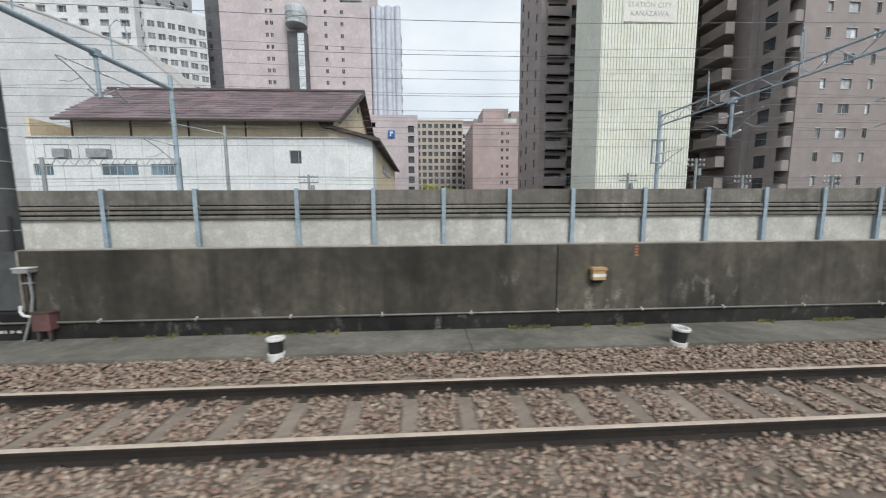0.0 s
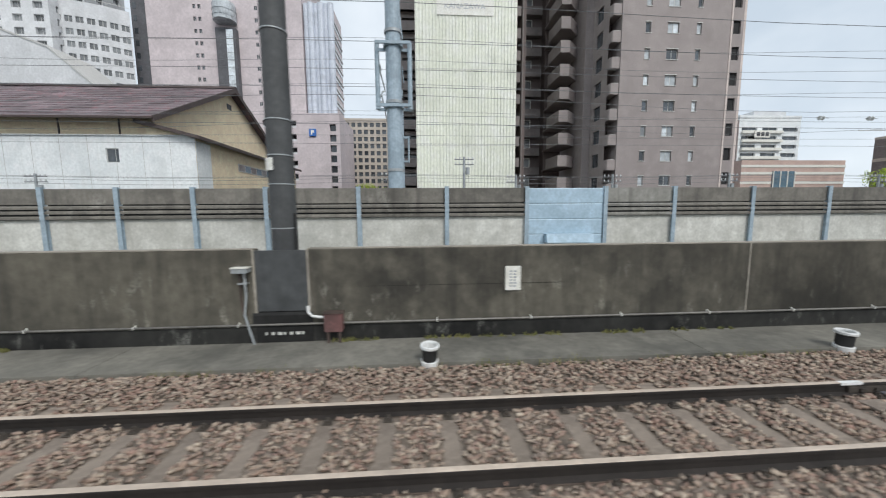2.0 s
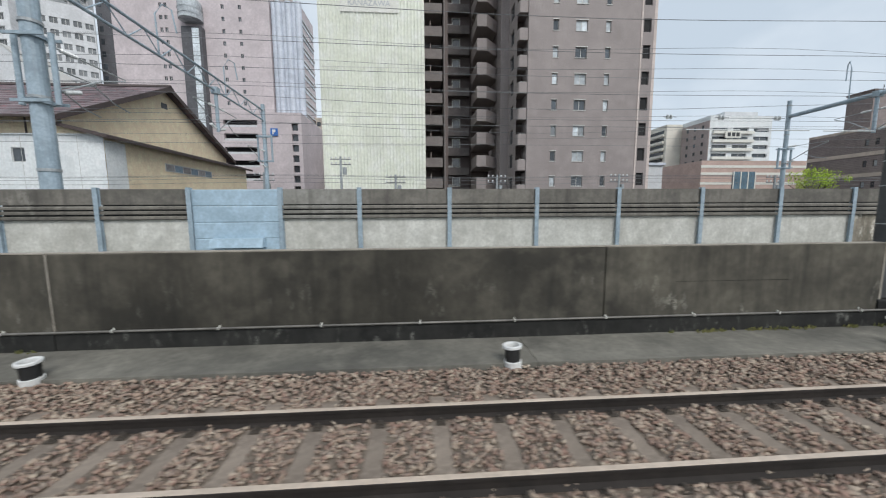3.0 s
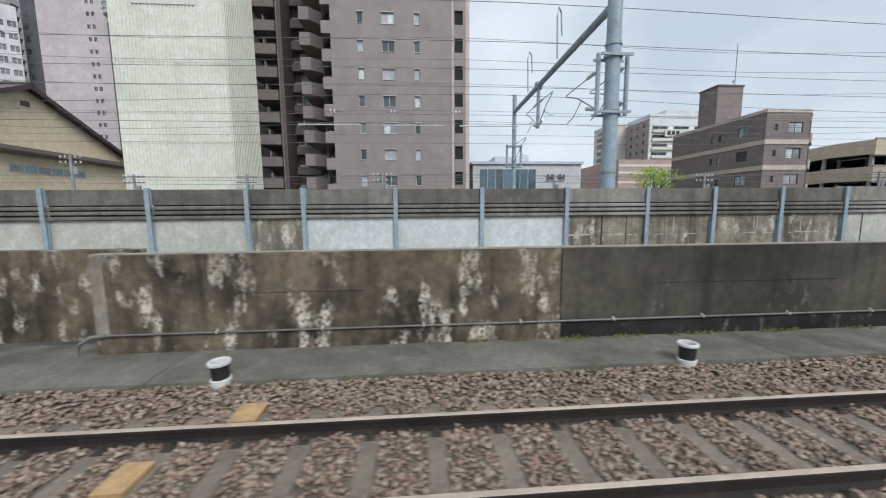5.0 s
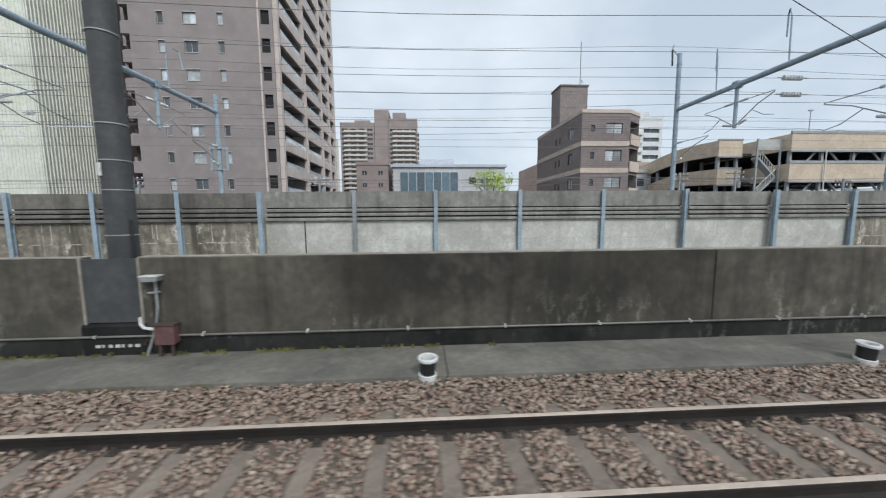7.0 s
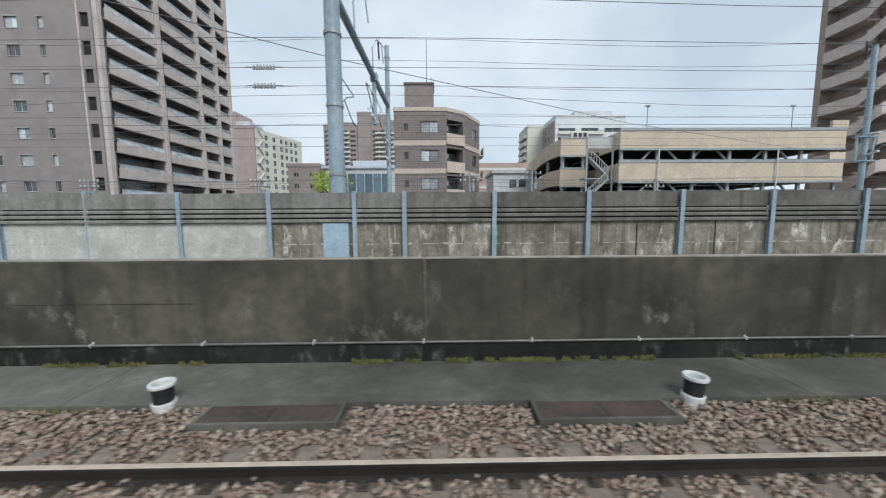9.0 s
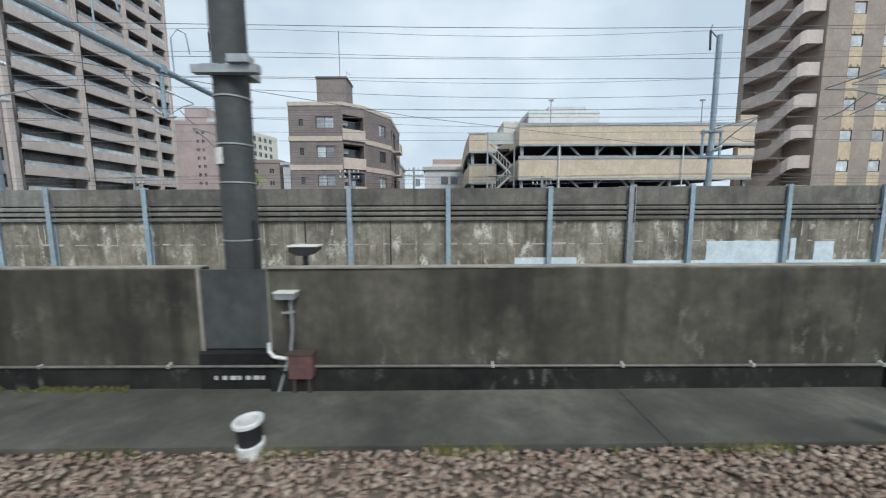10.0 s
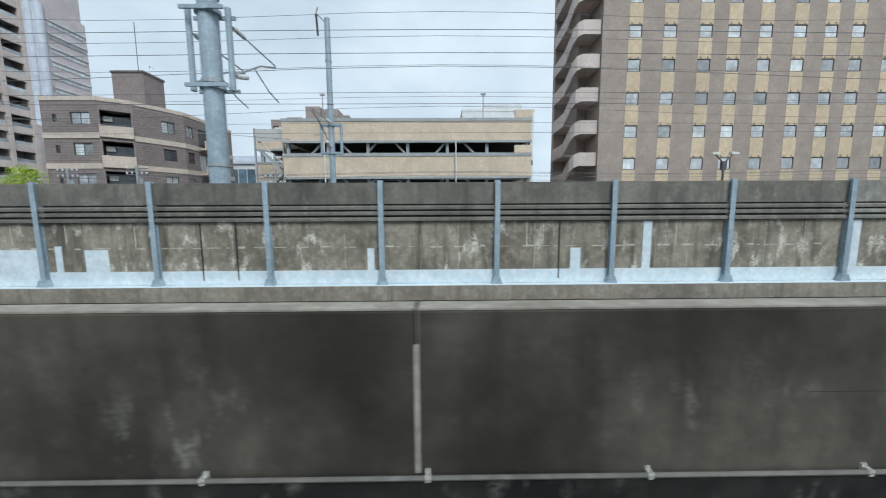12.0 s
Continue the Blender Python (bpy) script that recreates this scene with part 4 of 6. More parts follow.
part("rusty_bracket", slab(slab(Solid(), ret, -0.05, 0.06, -0.09, -0.052, 1.86, 2.95), ret, -0.05, 0.2, -0.09, -0.052, 1.80, 1.86), RUST, barrier, "rusty angle steel at the return")
for a in POSTS:
    y = barrier_y(a)
    BT, BB = barrier_levels(a)
    s = Solid()
    s.box(a - 0.075, a + 0.075, y - 0.13, y - 0.115, BB + 0.02, BT + 0.05).box(a - 0.075, a + 0.075, y + 0.0, y + 0.015, BB + 0.02, BT + 0.05).box(a - 0.03, a + 0.03, y - 0.115, y + 0.0, BB + 0.02, BT + 0.05)
    if a > 64:
        s.prism([(a - 0.17, BB + 0.005), (a + 0.17, BB + 0.005), (a + 0.09, BB + 0.22), (a - 0.09, BB + 0.22)], y - 0.18, y - 0.02, "y")
    part("post", s, GALV if 79 < a < 81 or 123 < a < 124.5 else BLUE_STEEL, barrier, "blue-grey steel post")
# joints of the parapet, the light blue door, and patches of fresh pale paint
for jx in (66.5, 67.5, 78.3, 113.0, 115.8, 134.25, 135.3, 145.0):
    y = barrier_y(jx)
    part("joint", Solid().box(jx - 0.02, jx + 0.02, y + 0.005, y + 0.0195, 0.13, BM), BLACK, barrier)
y = barrier_y(102.3)
part("door", Solid().box(101.85, 102.75, y - 0.03, y + 0.018, 0.2, 1.86), BLUE_PANEL, barrier, "light blue steel door")
for a, b, z0, z1 in ((119.9, 121.95, 0.302, 0.66), (126.9, 129.55, 0.42, 1.10), (129.9, 130.1, 0.42, 1.2), (130.77, 131.47, 0.42, 1.08), (124.2, 200, 0.0, 0.418), (139.2, 139.41, 0.42, 1.08),
                     (145.35, 145.66, 0.42, 1.06), (147.54, 147.8, 0.42, 1.86), (153.95, 154.2, 0.42, 1.86), (116.2, 123.6, 0.13, 0.3)):
    xx = a
    while xx < b - 0.01:
        e = min(b, xx + 3.0)
        ya = min(barrier_y(xx), barrier_y(e))
        part("paint_patch", Solid().box(xx, e, ya + 0.006, ya + 0.018, z0, z1), PAINT, barrier, "patch of fresh pale blue paint")
        xx = e
part("painted_ledge", Solid().box(124.2, 200, 15.885, 16.19, -0.008, -0.002), PAINT, barrier, "ledge with fresh pale blue paint")
far_deck = part("far_deck", Solid().box(X0, X1, 16.6, 31.8, -1.2, 0.2).box(X0, X1, 31.8, 32.1, -1.2, 1.9), GUTTER)
tagged(far_deck, "concrete deck and far parapet of the line beyond", "deck", kind="structure")
for j in range(5):
    q = 98.4 + j * 0.14
    part("stencil_mark", Solid().box(q, q + 0.09, wall_y(q) - 0.034, wall_y(q) - 0.020, 0.06, 0.13), WHITEINK, wall)

# ---- steel masts and portals over the line beyond ----
def steel_mast(mx, my, top, r, frame=None, label="blue-grey tubular steel catenary mast"):
    p = thing("steel_mast", label, "mast", "masts of the line beyond")
    part("pole", Solid().turned([(r * 1.05, 0.2 if my < 31.7 else STREET), (r, 5), (r * 0.92, top), (0, top)], mx, my, 18), BLUE_STEEL, p)
    if frame:
        z0, z1 = frame
        for z in (z0, z1):
            part("clamp", Solid().box(mx - 0.62, mx + 0.62, my - r - 0.06, my - r, z - 0.05, z + 0.05).box(mx - 0.62, mx + 0.62, my + r, my + r + 0.06, z - 0.05, z + 0.05)
                 .turned([(r * 1.0, z - 0.06), (r * 1.25, z - 0.06), (r * 1.25, z + 0.06), (r * 1.0, z + 0.06)], mx, my, 18), BLUE_STEEL, p)
        for dx in (-0.58, 0.58):
            part("stanchion", Solid().tube([(mx + dx, my, z0 - 0.08), (mx + dx, my, z1 + 0.12)], 0.085, 10), BLUE_STEEL, p)
    for z in np.arange(3.6, top - 0.3, 2.4):
        part("band", Solid().turned([(r * 0.95, z - 0.05), (r * 1.1, z - 0.05), (r * 1.1, z + 0.05), (r * 0.95, z + 0.05)], mx, my, 18), GALV, p)
    return p


def cantilever(mx, my, z, sgn, reach):
    """A hinged catenary bracket: stay, strut, steady arm and their insulators."""
    c = thing("catenary_bracket", "galvanised tubular catenary bracket with white insulators", "bracket", "catenary brackets")
    tip = my + sgn * reach
    part("strut", Solid().tube([(mx, my, z), (mx, my + sgn * reach * 0.6, z + 0.95), (mx, tip, z + 1.35)], 0.03, 6), GALV, c)
    part("stay", Solid().tube([(mx, my, z + 1.45), (mx, tip, z + 1.40)], 0.024, 6), GALV, c)
    part("steady_arm", Solid().tube([(mx, my + sgn * reach * 0.45, z + 0.72), (mx + 0.05, my + sgn * reach * 0.75, z + 0.25), (mx + 0.05, tip, z + 0.1)], 0.022, 6), GALV, c)
    for zz, dz in ((z, 0.3), (z + 1.45, 0.0)):
        pts = [(mx, my + sgn * (0.25 + j * 0.035), zz + dz * (0.25 + j * 0.035)) for j in range(17)]
        part("insulator", Solid().tube(pts, [0.08 if j % 3 else 0.035 for j in range(17)], 8), PORCELAIN, c, "white ribbed insulator")


def portal(x0, x1, y1, far_top, z, truss=False, dx=0.0):
    """A beam from a near mast across the line to a slimmer mast on the far side."""
    y0 = barrier_y(x0) + 0.45
    b = thing("portal_beam", "blue-grey steel portal beam across the line", "beam", "portal beams")
    if truss:
        for dz in (0.0, 0.85):
            part("chord", Solid().tube([(x0, y0, z + dz), (x1, y1, z + dz)], 0.07, 8), BLUE_STEEL, b)
        n = 9
        for j in range(n):
            t0, t1 = j / n, (j + 0.5) / n
            p = [(x0 + (x1 - x0) * t, y0 + (y1 - y0) * t) for t in (t0, t1, (j + 1) / n)]
            part("lattice", Solid().tube([(*p[0], z), (*p[1], z + 0.85), (*p[2], z)], 0.03, 6), BLUE_STEEL, b)
    else:
        part("tube", Solid().tube([(x0, y0, z), (x1, y1, z)], 0.16, 12), BLUE_STEEL, b)
    for t in (0.35, 0.7):
        px, py = x0 + (x1 - x0) * t, y0 + (y1 - y0) * t
        part("peak", Solid().tube([(px - 0.25, py, z + 0.1), (px - 0.3, py, z + 2.2), (px - 0.1, py + 0.3, z + 2.8), (px + 0.15, py + 0.6, z + 2.7), (px + 0.25, py + 0.7, z + 1.6)], 0.04, 6), BLUE_STEEL, b)
    px, py = x0 + (x1 - x0) * 0.6, y0 + (y1 - y0) * 0.6
    part("hanger", Solid().tube([(px, py, z), (px, py, z - 2.6)], 0.11, 10), BLUE_STEEL, b)
    part("hanger_clamp", Solid().box(px - 0.2, px + 0.2, py - 0.2, py + 0.2, z - 0.2, z + 0.2), BLUE_STEEL, b)
    cantilever(px, py, z - 2.5, -1, 2.4)
    cantilever(px, py, z - 2.5, 1, 2.4)
    return b


NEAR = [(-19.4, 12.5), (22.9, 12.5), (66.9, 13.0), (102.3, 13.0), (134.7, 13.5), (180, 13.0)]
for mx, top in NEAR:
    y = barrier_y(mx) + 0.45
    steel_mast(mx, y, top, 0.28 if 20 < mx < 140 else 0.2, (5.85, 7.95) if mx in (22.9, 66.9, 134.7) else None)
    if mx in (22.9, 66.9, 134.7):
        cantilever(mx - 0.58, y, 6.0, 1, 2.9)
        cantilever(mx + 0.58, y, 6.2, 1, 2.9)
    else:
        cantilever(mx, y, 5.9, 1, 2.9)
FAR = [(-19.4, 31.0, 12.6), (22.3, 34.5, 11.3), (67.2, 31.0, 11.2), (102.4, 29.1, 14.0), (135.05, 27.0, 13.1), (180, 28.0, 13)]
for mx, fy, top in FAR:
    steel_mast(mx, fy, top, 0.17, (6.5, 8.6) if mx == 22.3 else (5.6, 7.2) if mx in (67.2, 135.05) else None, "slim blue-grey catenary mast on the far side")
    cantilever(mx, fy, 5.9, -1, 3.2)
    if mx > 90:
        k = thing("mast_arm", "short steel arm with an insulator at a mast top", "arm", "arms at the mast tops")
        part("arm", Solid().tube([(mx, fy, top - 0.3), (mx - 0.6, fy, top + 0.3), (mx - 0.5, fy, top + 0.6)], 0.04, 6), GALV, k)
        part("insulator", Solid().tube([(mx - 0.6, fy, top + 0.25), (mx - 0.55, fy, top - 0.9)], 0.06, 8), BLACK, k)
portal(-19.4, -19.4, 31.0, 12.6, 11.6)
portal(22.9, 22.3, 34.5, 11.3, 9.95, True)
portal(66.9, 67.2, 31.0, 11.2, 9.9)
portal(102.3, 102.4, 29.1, 14.0, 9.9)
# a lattice gantry with signal boxes beside the hall
gantry = thing("signal_gantry", "grey lattice gantry with small signal boxes on two posts", "gantry")
for dz in (0.0, 0.55):
    part("chord", Solid().tube([(-30.3, 31.5, 5.85 + dz), (-19.45, 31.5, 5.85 + dz)], 0.05, 6), GALV, gantry)
for j in range(12):
    q = -30.3 + j * 0.9
    part("lattice", Solid().tube([(q, 31.5, 5.85), (q + 0.45, 31.5, 6.4), (q + 0.9, 31.5, 5.85)], 0.025, 5), GALV, gantry)
for q in (-30.0, -19.6):
    part("post", Solid().tube([(q, 31.5, -1.0), (q, 31.5, 6.5)], 0.14, 10), GALV, gantry)
for q, w in ((-28.9, 0.9), (-26.4, 1.5)):
    part("signal_box", Solid().box(q, q + w, 31.2, 31.8, 6.48, 7.15), GALV, gantry)
    part("guard", Solid().tube([(q - 0.5, 31.2, 6.45), (q - 0.5, 31.2, 7.45), (q + w + 0.4, 31.2, 7.45), (q + w + 0.4, 31.2, 6.45)], 0.03, 5), GALV, gantry)
slim = thing("utility_pole", "slim grey pole with a bracket arm beside the hall", "utility pole", "street utility poles")
part("pole", Solid().tube([(-19.1, 37.5, STREET), (-19.1, 37.5, 10.4)], 0.2, 10, 0.15), GALV, slim)
part("arm", Solid().tube([(-19.1, 37.5, 9.6), (-23.5, 36.5, 10.4)], 0.06, 6), GALV, slim)


def wire(name, y, z, label, sag=0.0, r=0.012, x0=-60.0, x1=230.0, stations=(), z2=None):
    pts = []
    for xx in np.linspace(x0, x1, 60):
        t = (xx - x0) / (x1 - x0)
        pts.append((xx, y, (z if z2 is None else z + (z2 - z) * t) - sag * (0.5 - 0.5 * math.cos(2 * math.pi * (xx - 22) / 40.0))))
    w = thing(name, label, "wire", "wires over the line beyond")
    part("strand", Solid().tube(pts, r * 0.85, 5), WIRE, w)
    return w


for y, z, sag, r in ((18.9, 6.05, 0.0, 0.012), (18.9, 7.35, 0.55, 0.012), (23.9, 6.1, 0.0, 0.012), (23.9, 7.4, 0.6, 0.012), (18.9, 6.45, 0.1, 0.01), (23.9, 6.6, 0.1, 0.01),
                      (27.4, 13.7, 0.5, 0.014), (26.4, 11.9, 0.4, 0.014), (16.4, 9.9, 0.35, 0.014), (27.0, 10.6, 0.4, 0.014), (16.2, 8.4, 0.2, 0.012), (27.2, 8.9, 0.3, 0.012)):
    wire("overhead_wire", y, z, "thin dark overhead wire", sag, r)


# ---- street utility poles behind the barrier ----
def utility_pole(ux, uy, top):
    p = thing("utility_pole", "grey utility pole with crossarms, insulators and cables", "utility pole", "street utility poles")
    part("pole", Solid().tube([(ux, uy, STREET), (ux, uy, top)], 0.17, 10, 0.11), GALV, p)
    for dz in (0.25, 0.75):
        part("crossarm", Solid().box(ux - 0.95, ux + 0.95, uy - 0.05, uy + 0.05, top - dz - 0.04, top - dz + 0.04), WIRE, p)
        for j in range(5):
            q = ux - 0.85 + j * 0.42
            part("insulator", Solid().turned([(0.0, top - dz + 0.24), (0.06, top - dz + 0.22), (0.085, top - dz + 0.14), (0.05, top - dz + 0.12), (0.05, top - dz + 0.04)], q, uy, 8), PORCELAIN, p)
    part("transformer", Solid().turned([(0.0, top - 1.0), (0.2, top - 1.02), (0.2, top - 1.7), (0.0, top - 1.72)], ux + 0.35, uy, 12), GALV, p)


UP = [(-11.2, 5.7), (21.0, 5.8), (28.2, 7.3), (33.4, 5.6), (43.4, 5.6), (56.0, 5.7), (73.0, 5.6), (89, 5.6), (109, 6.0), (115.0, 6.2), (127, 5.4)]
for ux, top in UP:
    utility_pole(ux, 37.0, top)
for dx, z in ((-0.7, 5.55), (0.0, 5.5), (0.6, 5.3), (0.2, 4.9)):
    wire("street_cable", 37.0 + dx * 0.5, z, "sagging street cable between utility poles", 0.25, 0.018)


def strain_insulator(ix, iy, iz, n=7, pitch=0.13, r=0.11):
    q = thing("strain_insulator", "string of white ribbed insulators in an overhead wire", "insulator", "insulators in the wires")
    for j in range(n):
        part("disc", Solid().tube([(ix + j * pitch, iy, iz), (ix + j * pitch + 0.05, iy, iz)], r, 10), PORCELAIN, q)
    part("rod", Solid().tube([(ix - 0.3, iy, iz), (ix + n * pitch + 0.25, iy, iz)], 0.02, 6), WIRE, q)


for ix, iy, iz in ((98.7, 17.6, 7.95), (98.7, 17.6, 7.25)):
    strain_insulator(ix, iy, iz)
for z in (7.95, 7.25):
    wire("feeder_wire", 17.6, z, "dark feeder wire with insulators", 0.15, 0.012)
for ix in (53.6, 57.6, 62.0):
    strain_insulator(ix, 27.2, 8.75, 2, 0.25, 0.16)
rods = thing("insulating_rod", "white insulating rods in an overhead wire", "insulator", "insulators in the wires")
for a in (52.5, 57.3, 61.9):
    part("rod", Solid().tube([(a, 23.9, 7.12), (a + 3.6, 23.9, 7.14)], 0.035, 6), PORCELAIN, rods)

for z0, z1 in ((11.0, 7.6),):
    w = thing("stay_wire", "slanting dark wire from a mast to the line beyond", "wire", "slanting wires")
    y = wall_y(77.83) + 0.262
    part("strand", Solid().tube([(77.9, y, z0), (90.0, y + 3.4, (z0 + z1) / 2 - 0.15), (102.3, barrier_y(102.3) + 0.4, z1)], 0.014, 5), WIRE, w)
    part("strand", Solid().tube([(102.3, barrier_y(102.3) + 0.4, z1), (116, 22, z1 - 0.7), (132.0, 28.5, z1 - 0.9)], 0.014, 5), WIRE, w)
twin = thing("street_lamp", "dark street lamp with two heads on a forked arm", "street lamp")
part("post", Solid().tube([(167.5, 38, STREET), (167.5, 38, 6.0)], 0.13, 10, 0.1), DARK_CLAD, twin)
part("bracket", Solid().box(167.3, 167.7, 37.85, 38.15, 5.7, 6.5), DARK_CLAD, twin)
for sg in (-1, 1):
    part("arm", Solid().tube([(167.5, 38, 6.3), (167.5 + sg * 0.75, 38, 7.1)], 0.06, 8), DARK_CLAD, twin)
    part("head", Solid().prism([(167.5 + sg * 0.55, 7.1), (167.5 + sg * 1.25, 7.1), (167.5 + sg * 1.2, 7.3), (167.5 + sg * 0.55, 7.35)], 37.8, 38.2, "y"), SIGN, twin, "pale lamp head")

# ---- the hall with the maroon roof ----
def hall():
    h = thing("hall", "large white and cream hall with a weathered maroon slate roof", "building")
    px = front(-55.0, 54.4)
    wins = [(9.6, 14.6), (16.3, 20.2), (0.6, 3.2)]
    holes = [(a, b, 7.4, 9.0) for a, b in wins] + [(35.7, 37.4, 9.0, 10.9)]
    part("wall", facade(Solid(), px, 47.6, STREET, 12.6, holes, 0.25), WHITE_CLAD, h, "white sheet-clad lower wall")
    for a, b in wins:
        window(h, px, a, b, 7.4, 9.0, 0.2, FRAME, GLASS_BLUE, 4, 0.06)
    window(h, px, 35.7, 37.4, 9.0, 10.9, 0.2, FRAME, GLASS, 0, 0.09)
    seams = Solid()
    for j in range(13):
        seams.box(-54 + j * 3.6, -53.96 + j * 3.6, 54.37, 54.396, STREET, 12.55)
    part("seams", seams, FRAME, h)
    part("ledge", Solid().box(-55.2, -7.3, 54.2, 54.6, 12.6, 12.75), WHITE_CLAD, h)
    part("upper_wall", Solid().box(-49.4, -13.0, 55.0, 96, 12.7, 15.3), CREAM, h, "cream mortar upper wall")
    posts = Solid()
    for j in range(5):
        posts.box(-49.3 + j * 7.9, -49.1 + j * 7.9, 54.9, 55.0, 12.75, 15.0)
    part("pilasters", posts, ROOF_EDGE, h)
    # gable end
    part("gable", Solid().prism([(55.0, 15.3), (96, 15.3), (75.3, 25.2)], -13.4, -13.0), CREAM, h, "cream gable wall")
    part("end_wall", Solid().box(-55.0, -54.6, 54.8, 96, STREET, 15.3), CREAM, h)
    part("gable_vent", Solid().box(-13.0, -12.9, 74.5, 76.0, 21.8, 22.8), DARK_CLAD, h)
    # main roof: two slopes with a visible thickness, the slates laid in courses
    for sgn, ye in ((1, 52.8), (-1, 97.8)):
        n = 14
        for j in range(n):
            t0, t1 = j / n, (j + 1) / n
            ya, yb = ye + (75.3 - ye) * t0, ye + (75.3 - ye) * t1
            za, zb = 14.75 + 11.0 * t0, 14.75 + 11.0 * t1
            if sgn > 0:
                xs = np.linspace(-49.5 - 10.9 * (t0 + t1) / 2, -11.6, 15)
                for a, b in zip(xs, xs[1:]):
                    w = random.uniform(-0.02, 0.05)
                    part("slate_course", Solid().prism([(ya - 0.1, za + 0.10 + w), (yb, zb + 0.02 + w), (yb, zb - 0.1), (ya - 0.1, za - 0.05)], a + 0.01, b - 0.01), ROOF_TILE, h)
            else:
                part("slate_course", Solid().prism([(ya, za), (yb, zb), (yb, zb - 0.12), (ya, za - 0.12)], -58, -11.6), ROOF_TILE, h)
    part("ridge", Solid().prism([(74.7, 25.7), (75.9, 25.7), (75.6, 26.15), (75.0, 26.15)], -60.4, -11.5), ROOF_EDGE, h)
    part("eaves_gutter", Solid().box(-49.6, -11.6, 52.55, 52.75, 14.55, 14.8), ROOF_EDGE, h)
    for ye in (52.8, 97.8):
        part("verge_board", Solid().prism([(ye, 14.2), (ye, 14.95), (75.3, 25.9), (75.3, 25.0)], -11.75, -11.5), ROOF_EDGE, h)
    # lean-to along the gable side
    part("side_wall", Solid().box(-13, -7.42, 54.7, 94, STREET, 12.5), CREAM, h, "cream side wall")
    part("side_roof", Solid().prism([(-14.6, 14.7), (-6.2, 12.5), (-6.2, 12.05), (-14.6, 14.2)], 53.4, 95, "y"), ROOF_EDGE, h)
    part("side_gable", Solid().prism([(-13.6, 12.75), (-7.5, 12.75), (-13.6, 14.15)], 54.3, 54.6, "y"), CREAM, h)
    # one long strip of high windows
    pe = east(-7.4, 54.7)
    strip = part("window", slab(Solid(), pe, 11.1, 24.5, -0.05, 0.05, 9.0, 10.35), FRAME, h, "long pale window strip")
    for j in range(6):
        part("pane", slab(Solid(), pe, 11.25 + j * 2.2, 13.3 + j * 2.2, -0.07, -0.055, 9.15, 10.2), GLASS_BLUE if j % 2 else GLASS_MID, strip)
    part("corner_sheet", slab(Solid(), pe, -0.2, 3.2, -0.03, 0.0, STREET, 12.0), WHITE_CLAD, h, "white sheet at the corner")


hall()


def grid_block(name, label, x0, x1, y0, y1, top, wall_mat, cols, rows, z_first, z_step, w, hgt, glass_mat=None, frame_mat=None, sides=(), recess=0.25, us=None, category="building"):
    """A block with real openings: cols x rows of windows in the front, and in the sides named."""
    b = thing(name, label, category)
    faces = [("f", front(x0, y0), x1 - x0)]
    if "e" in sides:
        faces.append(("e", east(x1, y0), y1 - y0))
    if "w" in sides:
        faces.append(("w", west(x0, y0), y1 - y0))
    s = Solid()
    for tag, pl, width in faces:
        if tag == "f":
            cu = us or [(j + 0.5) * width / cols - w / 2 for j in range(cols)]
        else:
            nc = max(2, int(width / (w * 2.2)))
            cu = [(j + 0.5) * width / nc - w / 2 for j in range(nc)]
        holes = [(u, u + w, z_first + r * z_step, z_first + r * z_step + hgt) for u in cu for r in range(rows)]
        holes = [q for q in holes if q[3] < top - 0.3]
        facade(s, pl, width, STREET, top, holes, recess)
        for u, v, c, d in holes:
            win = part("window", slab(Solid(), pl, u, v, recess - 0.03, recess + 0.05, c, d), glass_mat or GLASS, b)
            part("mullion", slab(Solid(), pl, (u + v) / 2 - 0.05, (u + v) / 2 + 0.05, recess - 0.09, recess - 0.031, c, d), frame_mat or FRAME, win)
    for tag, pl, width in (("e", east(x1, y0), y1 - y0), ("w", west(x0, y0), y1 - y0)):
        if tag not in sides:
            s.poly(pl(0, 0, STREET), pl(width, 0, STREET), pl(width, 0, top), pl(0, 0, top))
    s.poly((x0, y1, STREET), (x1, y1, STREET), (x1, y1, top), (x0, y1, top))
    s.poly((x0, y0, top), (x1, y0, top), (x1, y1, top), (x0, y1, top))
    part("wall", s, wall_mat, b)
    rim = Solid().box(x0 - 0.15, x1 + 0.15, y0 - 0.15, y0 + 0.3, top - 0.1, top + 0.8).box(x1 - 0.3, x1 + 0.15, y0 + 0.3, y1, top - 0.1, top + 0.8).box(x0 - 0.15, x0 + 0.3, y0 + 0.3, y1, top - 0.1, top + 0.8)
    part("parapet", rim, wall_mat, b)
    return b


# ---- the pink slab tower and its neighbours ----
pink = grid_block("hotel_tower", "tall pale pink stone hotel tower with small paired windows", -76.5, -20.0, 147.0, 175.0, 112, PINK_STONE, 4, 22, 8.0, 4.35, 1.1, 1.5, GLASS, FRAME,
                  us=[16.8, 18.6, 39.0, 45.2], recess=0.3)
for j in range(6):
    part("flute", Solid().turned([(1.25, STREET), (1.25, 81), (0.0, 81)], -18.6 + j * 1.85, 148.6 - 0.9 * (j % 2), 14), BLUE_CLAD, pink, "blue-grey metal flute")
part("fluted_corner", Solid().box(-20, -9.0, 149.0, 165, STREET, 81), PINK_STONE, pink)
for j in range(13):
    part("band_window", Solid().box(-8.99, -8.8, 150.0, 164.0, 14 + j * 5.0, 15.0 + j * 5.0), GLASS_PALE, pink, "pale band of windows")
    part("spandrel", Solid().box(-8.99, -8.6, 149.6, 164.8, 15.7 + j * 5.0, 16.4 + j * 5.0), GREY_TOWER, pink)
